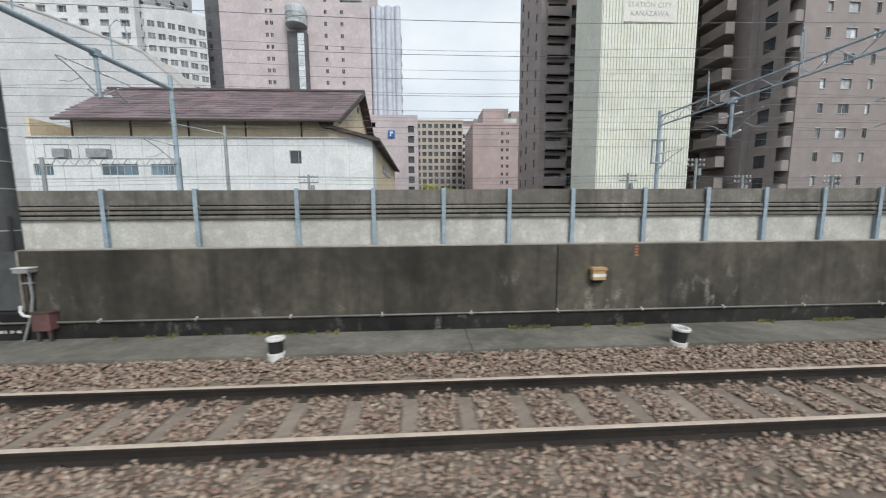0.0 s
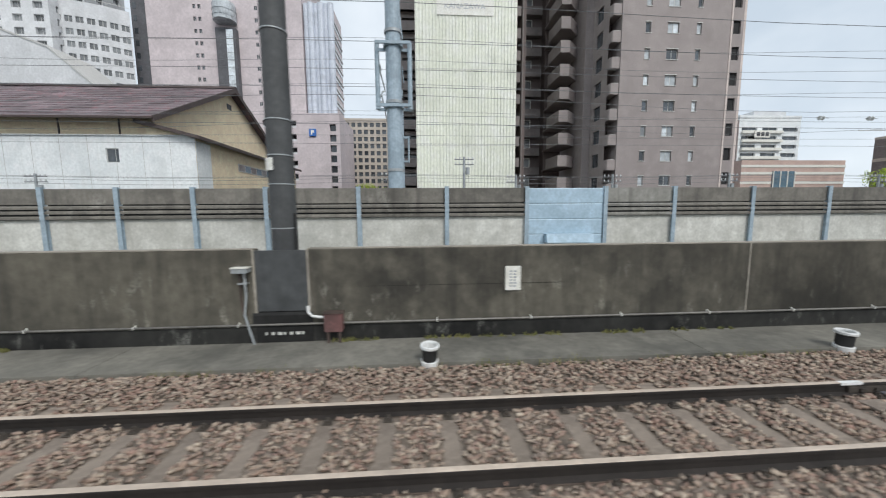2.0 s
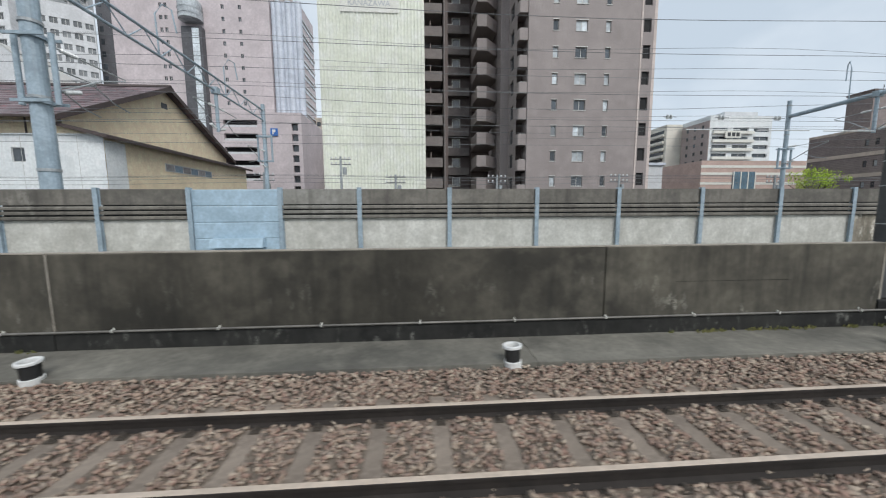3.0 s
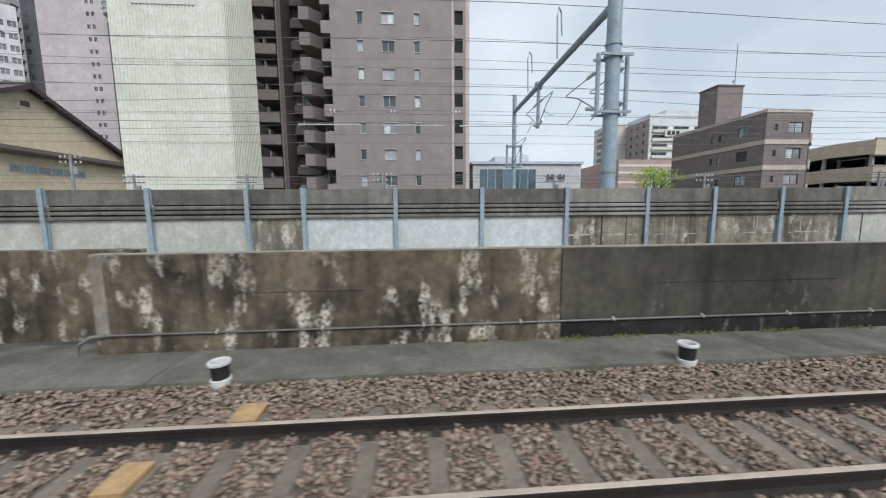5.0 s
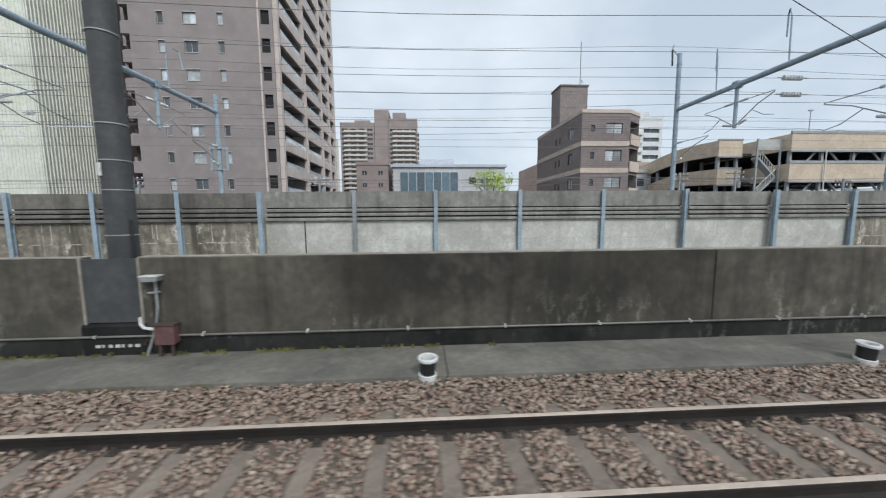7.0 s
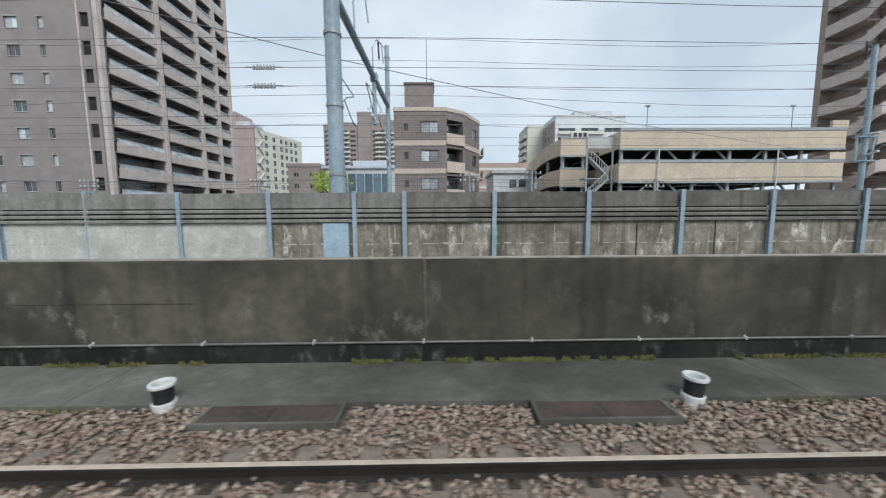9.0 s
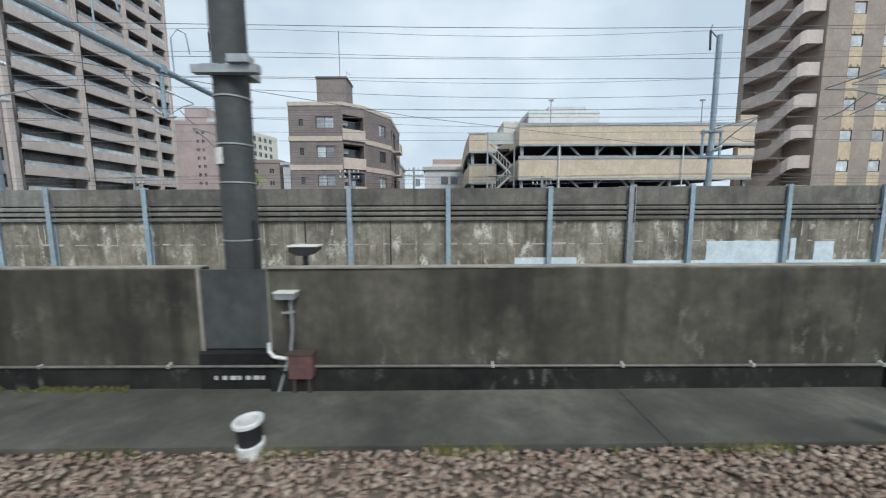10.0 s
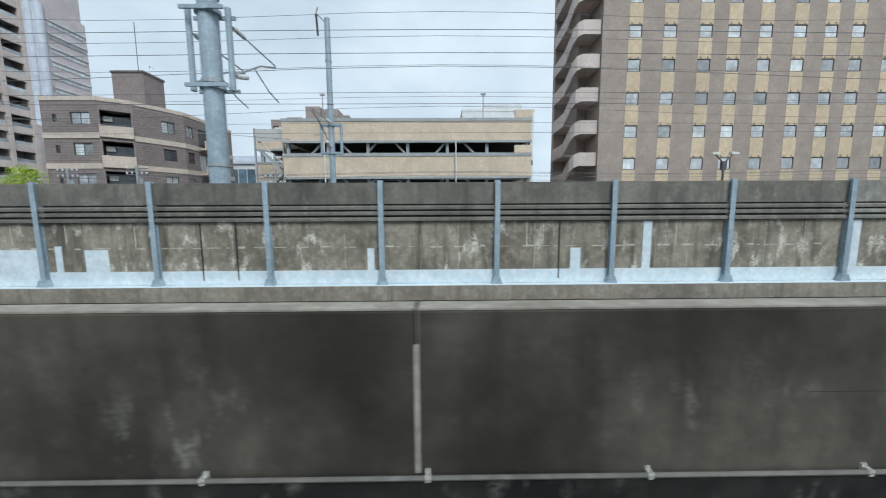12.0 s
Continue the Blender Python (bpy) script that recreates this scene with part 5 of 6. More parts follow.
part("lift_shaft", Solid().box(-50.9, -43.7, 144.6, 147, STREET, 70), DARK_CLAD, pink, "dark glass lift shaft")
s = Solid()
for j in range(26):
    s.box(-47.0, -44.6, 144.35, 144.55, -2 + j * 2.75, 0.6 + j * 2.75)
part("lift_glazing", s, GLASS_PALE, pink, "pale lift glazing")
part("lift_head", Solid().turned([(0.1, 72), (3.9, 72), (3.9, 77.6), (3.6, 78.4), (0.1, 78.4)], -47.3, 144.9, 24).turned([(4.0, 73.4), (4.05, 73.4), (4.05, 73.8), (4.0, 73.8)], -47.3, 144.9, 24)
     .turned([(4.0, 75.4), (4.05, 75.4), (4.05, 75.8), (4.0, 75.8)], -47.3, 144.9, 24), GLASS_PALE, pink, "round pale lift head")
part("emblem", Solid().box(-31.0, -23.0, 146.6, 146.95, 82.4, 84.2).box(-29.0, -25.5, 146.6, 146.95, 84.2, 85.6), GREYINK, pink, "dark grey emblem")
edge = thing("service_tower", "narrow dark grey tower beside the pink hotel", "building")
part("wall", Solid().box(-82.0, -76.6, 147.5, 172, STREET, 96), DARK_CLAD, edge)
for j in range(14):
    part("window", Solid().box(-81.2, -80.0, 147.4, 147.49, 20 + j * 4.4, 22 + j * 4.4), GLASS, edge)


def round_hotel():
    b = thing("curved_hotel", "tall pale grey hotel with a curved window front", "building")
    # a bowed front: flat facets, each with its own windows
    cx, cy, r = -102.6, 172.0, 36.0
    n = 8
    wall_s = Solid()
    for j in range(n):
        a0, a1 = radians(-128 + j * 9.6), radians(-128 + (j + 1) * 9.6)
        p0, p1 = Vector((cx + r * math.cos(a0), cy + r * math.sin(a0), 0)), Vector((cx + r * math.cos(a1), cy + r * math.sin(a1), 0))
        d = (p1 - p0)
        width = d.length
        d.normalize()
        inn = Vector((-d.y, d.x, 0))
        pl = (lambda p0, d, inn: lambda u, q, z: tuple(p0 + d * u + inn * q + Vector((0, 0, z))))(p0, d, inn)
        holes = [(width * q - 1.05, width * q + 1.05, 26 + k * 4.1, 28.0 + k * 4.1) for k in range(11) for q in (0.27, 0.77)]
        facade(wall_s, pl, width, STREET, 74, holes, 0.4)
        part("roof_rail", slab(slab(Solid(), pl, 0, width, 0.1, 0.2, 75.2, 75.35), pl, 0, 0.12, 0.1, 0.2, 74, 75.2), FRAME, b)
        for u, v, c, e in holes:
            w = part("window", slab(Solid(), pl, u, v, 0.3, 0.42, c, e), GLASS_MID, b)
            part("mullion", slab(Solid(), pl, (u + v) / 2 - 0.08, (u + v) / 2 + 0.08, 0.2, 0.29, c, e), FRAME, w)
    part("wall", wall_s, GREY_TOWER, b)


round_hotel()
g = grid_block("angled_wing", "pale grey tower wing with deep stacked balconies", -150, -97.0, 133, 165, 118, GREY_TOWER, 8, 19, 28, 4.1, 3.0, 2.2, GLASS_MID, FRAME, sides=("e",), recess=0.8)
low = thing("podium", "broad blank pale grey podium building", "building")
part("wall", Solid().prism([(-150, STREET), (-72.7, STREET), (-72.7, 39.5), (-85, 50.6), (-112, 60.7), (-150, 72)], 118, 132, "y"), GREY_TOWER, low)
part("coping", Solid().prism([(-150, 72), (-112, 60.7), (-85, 50.6), (-72.7, 39.5), (-72.7, 40.1), (-85, 51.2), (-112, 61.3), (-150, 72.6)], 117.8, 132, "y"), FRAME, low)

pk = thing("parking_annex", "pale low building with dark parking decks and a blue parking sign", "building")
pl = front(-26.5, 120.7)
holes = [(0.6, 11.0, 12 + j * 4.2, 14.2 + j * 4.2) for j in range(5)] + [(21.6, 23.6, 8 + j * 3.3, 10.2 + j * 3.3) for j in range(7)]
s = facade(Solid(), pl, 24.8, STREET, 33.4, holes, 1.2)
s.poly((-1.7, 120.7, STREET), (-1.7, 145, STREET), (-1.7, 145, 33.4), (-1.7, 120.7, 33.4)).poly((-26.5, 120.7, 33.4), (-1.7, 120.7, 33.4), (-1.7, 145, 33.4), (-26.5, 145, 33.4))
part("wall", s, PINK_STONE, pk)
part("deck", Solid().box(-26.4, -14.0, 122.5, 123, STREET, 33.0), ROOM, pk)
for a, b, c, d in holes[5:]:
    part("window", slab(Solid(), pl, a, b, 0.9, 1.1, c, d), GLASS, pk)
for a, b, c, d in holes[:5]:
    part("rail", slab(Solid(), pl, a, b, 0.2, 0.3, c, c + 0.7), GREY_TOWER, pk)
psign = part("parking_sign", Solid().box(-11.4, -9.2, 120.3, 120.6, 26.1, 28.4), BLUE_SIGN, pk, "blue square parking sign")
part("mark", Solid().box(-10.8, -10.4, 120.2, 120.28, 26.5, 28.0).box(-10.4, -9.8, 120.2, 120.28, 27.2, 28.0), SIGN, psign)

grid_block("office_block", "beige office block with a dense grid of dark square windows", -8.7, 18.0, 162, 185, 41.5, OFFICE, 10, 14, -1.0, 3.05, 1.75, 1.9, GLASS, FRAME_DARK, recess=0.5)
grid_block("office_wing", "pale office wing with a dense grid of windows", 18.2, 23.6, 168, 190, 40.0, GREY_TOWER, 3, 14, -1.0, 3.05, 1.0, 1.8, GLASS, FRAME_DARK, recess=0.4)
ro = grid_block("rose_hotel", "dusty rose tiled block with a pale end full of windows", 18.6, 39.5, 134, 158.5, 33.5, ROSE, 2, 12, 0.0, 3.0, 0.95, 1.15, GLASS, FRAME, us=[10.6, 12.6], recess=0.3)
ep = turned_place((39.7, 134.0), (47.2, 158.5))
eh = [(u, u + 1.5, 0.3 + r * 3.0, 2.1 + r * 3.0) for u in (4.6, 8.6, 12.6, 15.4, 18.2, 21.0) for r in range(11)]
part("end_wall", facade(Solid(), ep, 25.6, STREET, 33.5, eh, 0.25), CREAM_PALE, ro, "pale end wall")
for a, b, c, d in eh:
    w = part("window", slab(Solid(), ep, a, b, 0.16, 0.22, c, d), GLASS, ro)
    part("mullion", slab(Solid(), ep, (a + b) / 2 - 0.05, (a + b) / 2 + 0.05, 0.10, 0.159, c, d), FRAME, w)
for r in range(11):
    z = 0.2 + r * 3.0
    up = 1 if r % 2 else -1
    ua, ub = (1.0, 3.4) if r % 2 else (3.4, 1.0)
    fl = Solid()
    for q in (-0.9, -0.1):
        fl.poly(ep(ua, q, z), ep(ub, q, z + 3.0), ep(ub, q, z + 3.5), ep(ua, q, z + 0.5))
    fl.poly(ep(ua, -0.9, z), ep(ub, -0.9, z + 3.0), ep(ub, -0.1, z + 3.0), ep(ua, -0.1, z))
    part("stair_flight", fl, SIGN, ro, "white outside stair")
    part("landing", slab(Solid(), ep, 0.4, 1.0, -1.0, 0.0, z - 0.12, z), SIGN, ro)
part("penthouse", Solid().box(23, 31, 138, 150, 33.5, 40.5), ROSE, ro)
part("roof_plant", Solid().box(31, 36, 138, 148, 33.5, 37), GREY_TOWER, ro)


# ---- ivory ribbed building with the sign ----
def ivory():
    b = thing("ribbed_building", "tall windowless ivory building clad in ribbed metal with a white sign", "building")
    x0, x1, y0, y1, top = 23.5, 36.5, 48.9, 56.9, 44.0
    part("wall", Solid().box(x0, x1, y0, y1, STREET, top), RIBBED, b)
    n = 31
    for j in range(n):
        a = x0 + (j + 0.5) * (x1 - x0) / n
        part("rib", Solid().prism([(a - 0.10, y0 - 0.002), (a - 0.06, y0 - 0.10), (a + 0.06, y0 - 0.10), (a + 0.10, y0 - 0.002)], STREET, top, "z"), RIBBED, b)
    for xx, sg in ((x1, 1),):
        for j in range(18):
            a = y0 + (j + 0.5) * (y1 - y0) / 18
            part("rib", Solid().prism([(xx + sg * 0.002, a - 0.10), (xx + sg * 0.10, a - 0.06), (xx + sg * 0.10, a + 0.06), (xx + sg * 0.002, a + 0.10)], STREET, top, "z"), RIBBED, b)
    for z in (10.5, 20.0, 29.5):
        part("seam", Solid().box(x0, x1, y0 - 0.105, y0 - 0.098, z, z + 0.05), FRAME, b)
    sg = thing("building_sign", "white sign panel with grey capital letters on the ribbed building", "sign")
    part("panel", Solid().box(26.3, 33.5, y0 - 0.135, y0 - 0.105, 26.5, 32.0), SIGN, sg)
    part("mark", Solid().box(27.0, 32.8, y0 - 0.142, y0 - 0.137, 29.3, 29.85), PALEINK, sg, "line of lettering that cannot be read")
    for text, z, size in (("STATION CITY", 28.3, 0.9), ("KANAZAWA", 27.25, 0.9)):
        cu = bpy.data.curves.new("lettering", "FONT")
        cu.body, cu.size, cu.align_x, cu.extrude = text, size, "CENTER", 0.01
        tmp = new("lettering_curve", cu)
        bpy.context.view_layer.update()
        me = bpy.data.meshes.new_from_object(tmp.evaluated_get(bpy.context.evaluated_depsgraph_get()))
        bpy.data.objects.remove(tmp)
        me.materials.clear()
        me.materials.append(PALEINK)
        ob = new("lettering", me)
        ob.parent = sg
        ob.matrix_basis = pose(29.8, y0 - 0.148, z, 90, 0, 0)


ivory()


# ---- brown apartment towers ----
def balcony_stack(b, pl, u0, u1, out, z0, step, n, mat, rail=1.1, thick=0.22, glazed=True):
    """Stacked balconies: slab, front and end parapets, with a dim recess and a glazed door behind."""
    for j in range(n):
        z = z0 + j * step
        s = Solid()
        slab(s, pl, u0, u1, -out, 0.05, z - thick, z)
        slab(s, pl, u0, u1, -out, -out + 0.12, z - thick, z + rail)
        slab(s, pl, u0, u0 + 0.12, -out + 0.12, 0, z, z + rail)
        slab(s, pl, u1 - 0.12, u1, -out + 0.12, 0, z, z + rail)
        k = part("balcony", s, mat, b)
        if glazed:
            part("balcony_door", slab(Solid(), pl, u0 + 0.3, u1 - 0.3, -0.04, -0.005, z + 0.02, z + 2.1), GLASS, k)


def tower_behind():
    b = thing("apartment_tower", "tall dark brown tiled apartment tower with stacked balconies", "apartment building")
    x0, x1, y0, y1, top = 20.1, 36.0, 63.0, 76.0, 62.0
    st, n = 3.1, 20
    hw = [(c, c + 0.9, 0.5 + r * st, 1.9 + r * st) for r in range(19) for c in (2.0, 7.0, 10.5)]
    s = facade(Solid(), west(x0, y0), y1 - y0, STREET, top, hw, 0.2)
    hf = [(1.2, 4.2, 0.1 + r * st, 2.3 + r * st) for r in range(19)] + [(5.2, 7.4, 0.1 + r * st, 2.2 + r * st) for r in range(19)]
    facade(s, front(x0, y0), x1 - x0, STREET, top, hf, 0.9)
    s.poly((x0, y0, top), (x1, y0, top), (x1, y1, top), (x0, y1, top)).poly((x1, y0, STREET), (x1, y1, STREET), (x1, y1, top), (x1, y0, top))
    part("wall", s, BROWN_TILE, b)
    for q in hw:
        part("window", slab(Solid(), west(x0, y0), q[0], q[1], 0.15, 0.2, q[2], q[3]), GLASS, b)
    for q in hf:
        part("window", slab(Solid(), front(x0, y0), q[0], q[1], 0.8, 0.88, q[2], q[3]), GLASS, b)
    balcony_stack(b, front(x0, y0), 1.0, 4.6, 0.7, 0.1, st, 19, BROWN_TILE, 1.45, 0.3, False)


tower_behind()


def apartment():
    b = thing("apartment_building", "tall brown tiled apartment building with stacked balconies and stairs", "apartment building")
    x0, x1, y0, y1, top = 49.4, 65.5, 47.0, 74.0, 43.5
    st, zt = 3.17, 6.42
    rows = range(-1, 12)
    cols = ((3.1, 3.8), (6.0, 7.5), (9.85, 10.5))
    holes = [(a, c, zt - 1.25 + r * st, zt + r * st) for a, c in cols for r in rows]
    slots = [(14.75, 15.75, zt - 1.15 + r * st, zt + 0.45 + r * st) for r in rows]
    s = facade(Solid(), front(x0, y0), x1 - x0, STREET, top, holes + slots, 0.22)
    s.poly((x0, y0, top), (x1, y0, top), (x1, y1, top), (x0, y1, top)).poly((x0, y0, STREET), (x0, y1, STREET), (x0, y1, top), (x0, y0, top))
    # the long balcony side: a frame of columns with deep bays
    side = east(x1, y0)
    bays = [(1.6, 9.2), (10.4, 17.6), (18.6, 22.4), (23.2, 26.4)]
    bh = [(a, c, zt - 2.05 + r * st, zt + 0.72 + r * st) for a, c in bays for r in rows]
    facade(s, side, y1 - y0, STREET, top, bh, 1.6)
    part("wall", s, BROWN_TILE, b)
    part("parapet", Solid().box(x0 - 0.1, x1 + 0.2, y0 - 0.12, y0 + 0.4, top, top + 0.9).box(x1 - 0.3, x1 + 0.2, y0 + 0.4, y1, top, top + 0.9), BROWN_TILE, b)
    for k, (a, c, d, e) in enumerate(holes):
        pale = (k * 7) % 5 < 3
        w = window(b, front(x0, y0), a, c, d, e, 0.2, FRAME, GLASS_PALE if pale else GLASS, 1 if c - a > 1 else 0, 0.06)
        part("lintel", slab(Solid(), front(x0, y0), a - 0.05, c + 0.05, -0.05, 0.02, e + 0.01, e + 0.09), FRAME, w)
        part("sill", slab(Solid(), front(x0, y0), a - 0.05, c + 0.05, -0.06, 0.02, d - 0.08, d - 0.01), FRAME, w)
    for a, c, d, e in slots:
        part("opening", slab(Solid(), front(x0, y0), a, c, 0.21, 0.3, d, e), ROOM, b, "dark balcony opening")
        part("panel", slab(Solid(), front(x0, y0), a - 0.35, a - 0.15, -0.05, 0.05, d - 0.85, e + 0.7), BROWN_PALE, b)
    for a, c, d, e in bh:
        part("bay_back", slab(Solid(), side, a, c, 1.55, 1.65, d, e), GLASS_MID, b, "glazed back of a balcony")
        k = part("balcony_front", slab(Solid(), side, a - 0.1, c + 0.1, -0.35, -0.22, d - 0.62, d + 0.62), BROWN_PALE, b)
        part("glass_rail", slab(Solid(), side, a, c, -0.30, -0.27, d + 0.63, d + 1.12), GLASS_PALE, k, "frosted glass balustrade")
        part("handrail", slab(Solid(), side, a - 0.05, c + 0.05, -0.33, -0.24, d + 1.122, d + 1.18), FRAME, k)
        part("slab", slab(Solid(), side, a - 0.1, c + 0.1, -0.22, 0.0, d - 0.62, d - 0.42), BROWN_PALE, b)
    for a in (0.2, 9.35, 17.75, 22.55, 26.4):
        part("column", slab(Solid(), side, a, a + 0.62, -0.5, 0.0, STREET, top), BROWN_PALE, b)
    # side wall of the main block, with a window to each floor, and the open corner balconies
    sp = turned_place((48.3, 52.2), (48.25, 47.95))
    sw = math.dist((48.3, 52.2), (48.25, 47.95))
    sh = [(0.9, 2.7, zt - 1.75 + r * st, zt + 0.05 + r * st) for r in rows]
    part("side_wall", facade(Solid(), sp, sw, STREET, top, sh, 0.25), BROWN_TILE, b)
    for a, c, d, e in sh:
        window(b, sp, a, c, d, e, 0.22, FRAME_DARK, GLASS, 1, 0.07)
    part("pier", Solid().box(47.2, 48.55, 52.22, 58.0, STREET, top), BROWN_TILE, b)
    # darker copy of the facade tile stands for shade behind the corner balconies
    part("corner_wall", Solid().box(48.56, 49.38, 49.4, 55.0, STREET, top), BROWN_TRIM_SHADE, b)
    for r in range(-2, 12):
        z = 4.0 + r * st
        s = ribbon(Solid(), [(49.38, 47.12), (48.35, 47.12), (48.22, 47.3), (48.2, 47.95)], z, z + 1.35, 0.14)
        s.box(48.4, 49.38, 47.28, 49.38, z, z + 0.2)
        k = part("balcony", s, BROWN_TILE, b)
        part("handrail", Solid().tube([(49.3, 47.2, z + 1.4), (48.5, 47.2, z + 1.4)], 0.03, 6), FRAME, k)
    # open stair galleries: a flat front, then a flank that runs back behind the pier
    # the core's tile is darkened as shade behind the galleries
    part("stair_core", Solid().box(44.3, 47.15, 60.0, 62.0, STREET, top), BROWN_TRIM_SHADE, b)
    for r in range(-2, 12):
        z = 5.20 + r * st
        s = ribbon(Solid(), [(48.4, 56.2), (45.35, 53.0), (44.0, 53.0), (43.85, 57.5)], z, z + 1.6, 0.16)
        s.prism([(44.1, 53.2), (45.25, 53.2), (47.1, 55.2), (47.1, 59.98), (44.1, 59.98)], z, z + 0.2, "z")
        part("stair_gallery", s, BROWN_TILE, b)
    # the wing set far back, with balconies and white-framed windows
    # wing and pier are brown tile darkened to carry the recess's shade
    wf = front(35.9, 62.0)
    wh = [(a, c, 6.07 + r * st, 7.66 + r * st) for a, c in ((0.9, 2.9), (5.4, 6.8)) for r in rows]
    part("west_wing", facade(Solid(), wf, 8.4, STREET, top, wh, 0.4), BROWN_TRIM_SHADE, b, "recessed wing with its shade put into the tile colour")
    for a, c, d, e in wh:
        window(b, wf, a, c, d, e, 0.08, SIGN if a > 4 else FRAME_DARK, GLASS_MID if a > 4 else GLASS, 0, 0.14)
    # these balconies wear the darkened tile, shade included in its colour
    for r in range(-2, 12):
        z = 4.74 + r * st
        s = Solid().box(40.35, 44.0, 60.9, 61.05, z, z + 1.25).box(40.35, 44.0, 61.05, 61.98, z, z + 0.2)
        k = part("balcony", s, RECESS_SHADE, b)
        part("air_conditioner", Solid().box(40.6, 41.4, 61.4, 61.75, z + 0.9, z + 1.6), FRAME, k)
        z = 5.60 + r * st
        s = ribbon(Solid(), [(39.4, 61.9), (39.4, 57.0), (35.95, 57.0)], z, z + 1.4, 0.15)
        s.box(35.95, 39.25, 57.15, 61.9, z, z + 0.2)
        part("balcony", s, RECESS_SHADE, b)
        part("screen", Solid().box(37.6, 37.7, 57.4, 60.5, z + 0.21, z + 2.3), FAR_TAUPE, b, "partition between balconies")
    part("pier", Solid().box(39.55, 40.25, 57.2, 61.98, STREET, top), BROWN_TRIM_SHADE, b)
    part("drainpipe", Solid().tube([(39.7, 57.05, STREET), (39.7, 57.05, top)], 0.13, 8), RECESS_SHADE, b)


apartment()


# ---- the three-storey brown building ----
def small_block():
    b = thing("small_apartment_house", "three-storey brown split-tile apartment house with beige bands and balconies", "apartment building")
    x0, x1, y0, y1, top = 101.2, 111.3, 42.6, 58.0, 13.5
    st, f = 3.06, 11.05
    fp = front(x0, y0)
    fh = []
    for r in range(5):
        z = f - r * st
        fh += [(2.9, 4.85, z, z + 1.25), (1.1, 1.55, z + 0.25, z + 1.0)]
    s = facade(Solid(), fp, 5.7, STREET, top, fh, 0.18)
    # the corner turns in two slanting faces: the balcony bay, then plain tile
    c0, c1, c2 = (x0 + 5.7, y0), (109.0, 44.2), (x1, 48.5)
    bp, kp = turned_place(c0, c1), turned_place(c1, c2)
    bw, kw = math.dist(c0, c1), math.dist(c1, c2)
    bays = [(0.12, bw - 0.12, f - 0.95 - r * st, f + 1.5 - r * st) for r in range(5)]
    facade(s, bp, bw, STREET, top, bays, 1.3)
    kh = [(2.6, 3.9, f - r * st, f + 1.3 - r * st) for r in range(5)]
    facade(s, kp, kw, STREET, top, kh, 0.18)
    ep = east(x1, c2[1])
    eh = []
    for r in range(5):
        z = f - r * st
        eh += [(0.4, 1.5, z, z + 1.3), (2.4, 5.0, z - 0.8, z + 1.35), (6.2, 7.2, z, z + 1.2)]
    facade(s, ep, y1 - c2[1], STREET, top, eh, 0.18)
    wp = west(x0, y0)
    wh = []
    for r in range(5):
        z = f - r * st
        wh += [(2.2, 3.7, z, z + 1.25), (6.2, 6.7, z + 0.1, z + 1.0), (7.4, 7.9, z + 0.1, z + 1.0)]
    facade(s, wp, y1 - y0, STREET, top, wh, 0.18)
    s.poly((x0, y0, top), (*c0, top), (*c1, top), (*c2, top), (x1, y1, top), (x0, y1, top)).poly((x0, y1, STREET), (x1, y1, STREET), (x1, y1, top), (x0, y1, top))
    part("wall", s, BRICK_C, b)
    for pl, hs in ((fp, fh), (ep, eh), (wp, wh), (kp, kh)):
        for k, (a, c, d, e) in enumerate(hs):
            window(b, pl, a, c, d, e, 0.16, FRAME_DARK, GLASS_PALE if k % 2 == 0 else GLASS, 1 if c - a > 0.8 else 0, 0.06)
    # split-tile courses
    for pl, w in ((fp, 5.7), (wp, y1 - y0), (ep, y1 - c2[1]), (kp, kw)):
        cs = Solid()
        z = 2.0
        while z < top - 0.4:
            slab(cs, pl, 0.0, w, -0.012, 0.004, z, z + 0.03)
            z += 0.26
        part("tile_relief", cs, BROWN_TRIM_SHADE, b)
    for z in (13.5, 10.25 - 0.0, 7.2, 4.1):
        hgt = 0.4 if z > 13 else 0.55
        z0 = z - (0.1 if z > 13 else 0.55)
        for pl, a, c in ((fp, -0.06, 5.7), (wp, -0.06, y1 - y0), (ep, 0, y1 - c2[1]), (kp, 0, kw), *(((bp, 0, bw),) if z > 13 else ())):
            part("band", slab(Solid(), pl, a, c, -0.07, 0.03, z0, z0 + hgt), BEIGE, b, "beige render band")
    for r in range(4):
        z = 10.95 - r * st - 0.95
        q = slab(Solid(), bp, 0.0, bw, -0.22, -0.08, z - 0.15, z + 1.05)
        slab(q, bp, 0.1, bw - 0.1, -0.08, 1.25, z - 0.15, z)
        k = part("balcony", q, BEIGE, b, "beige balcony")
        part("balcony_door", slab(Solid(), bp, 0.2, bw - 0.2, 1.22, 1.28, z + 0.02, z + 2.2), GLASS, k)
        part("air_conditioner", slab(Solid(), bp, 0.3, 1.0, 0.8, 1.15, z + 1.6, z + 2.1), FRAME, k)
        q = slab(Solid(), ep, 2.3, 5.1, -0.9, -0.78, z - 0.15, z + 1.0)
        slab(q, ep, 2.3, 5.1, -0.78, 0.0, z - 0.15, z)
        part("balcony", q, BEIGE, b, "beige balcony")
    part("penthouse", Solid().box(101.7, 105.5, 50.5, 53.7, 13.5, 19.0), BRICK_C, b)
    part("penthouse_cap", Solid().box(101.6, 105.6, 50.4, 53.8, 19.0, 19.25), BROWN_TRIM_SHADE, b)
    part("aerial", Solid().tube([(104.6, 51.0, 19.2), (104.6, 51.0, 25.0)], 0.045, 6), WIRE, b)
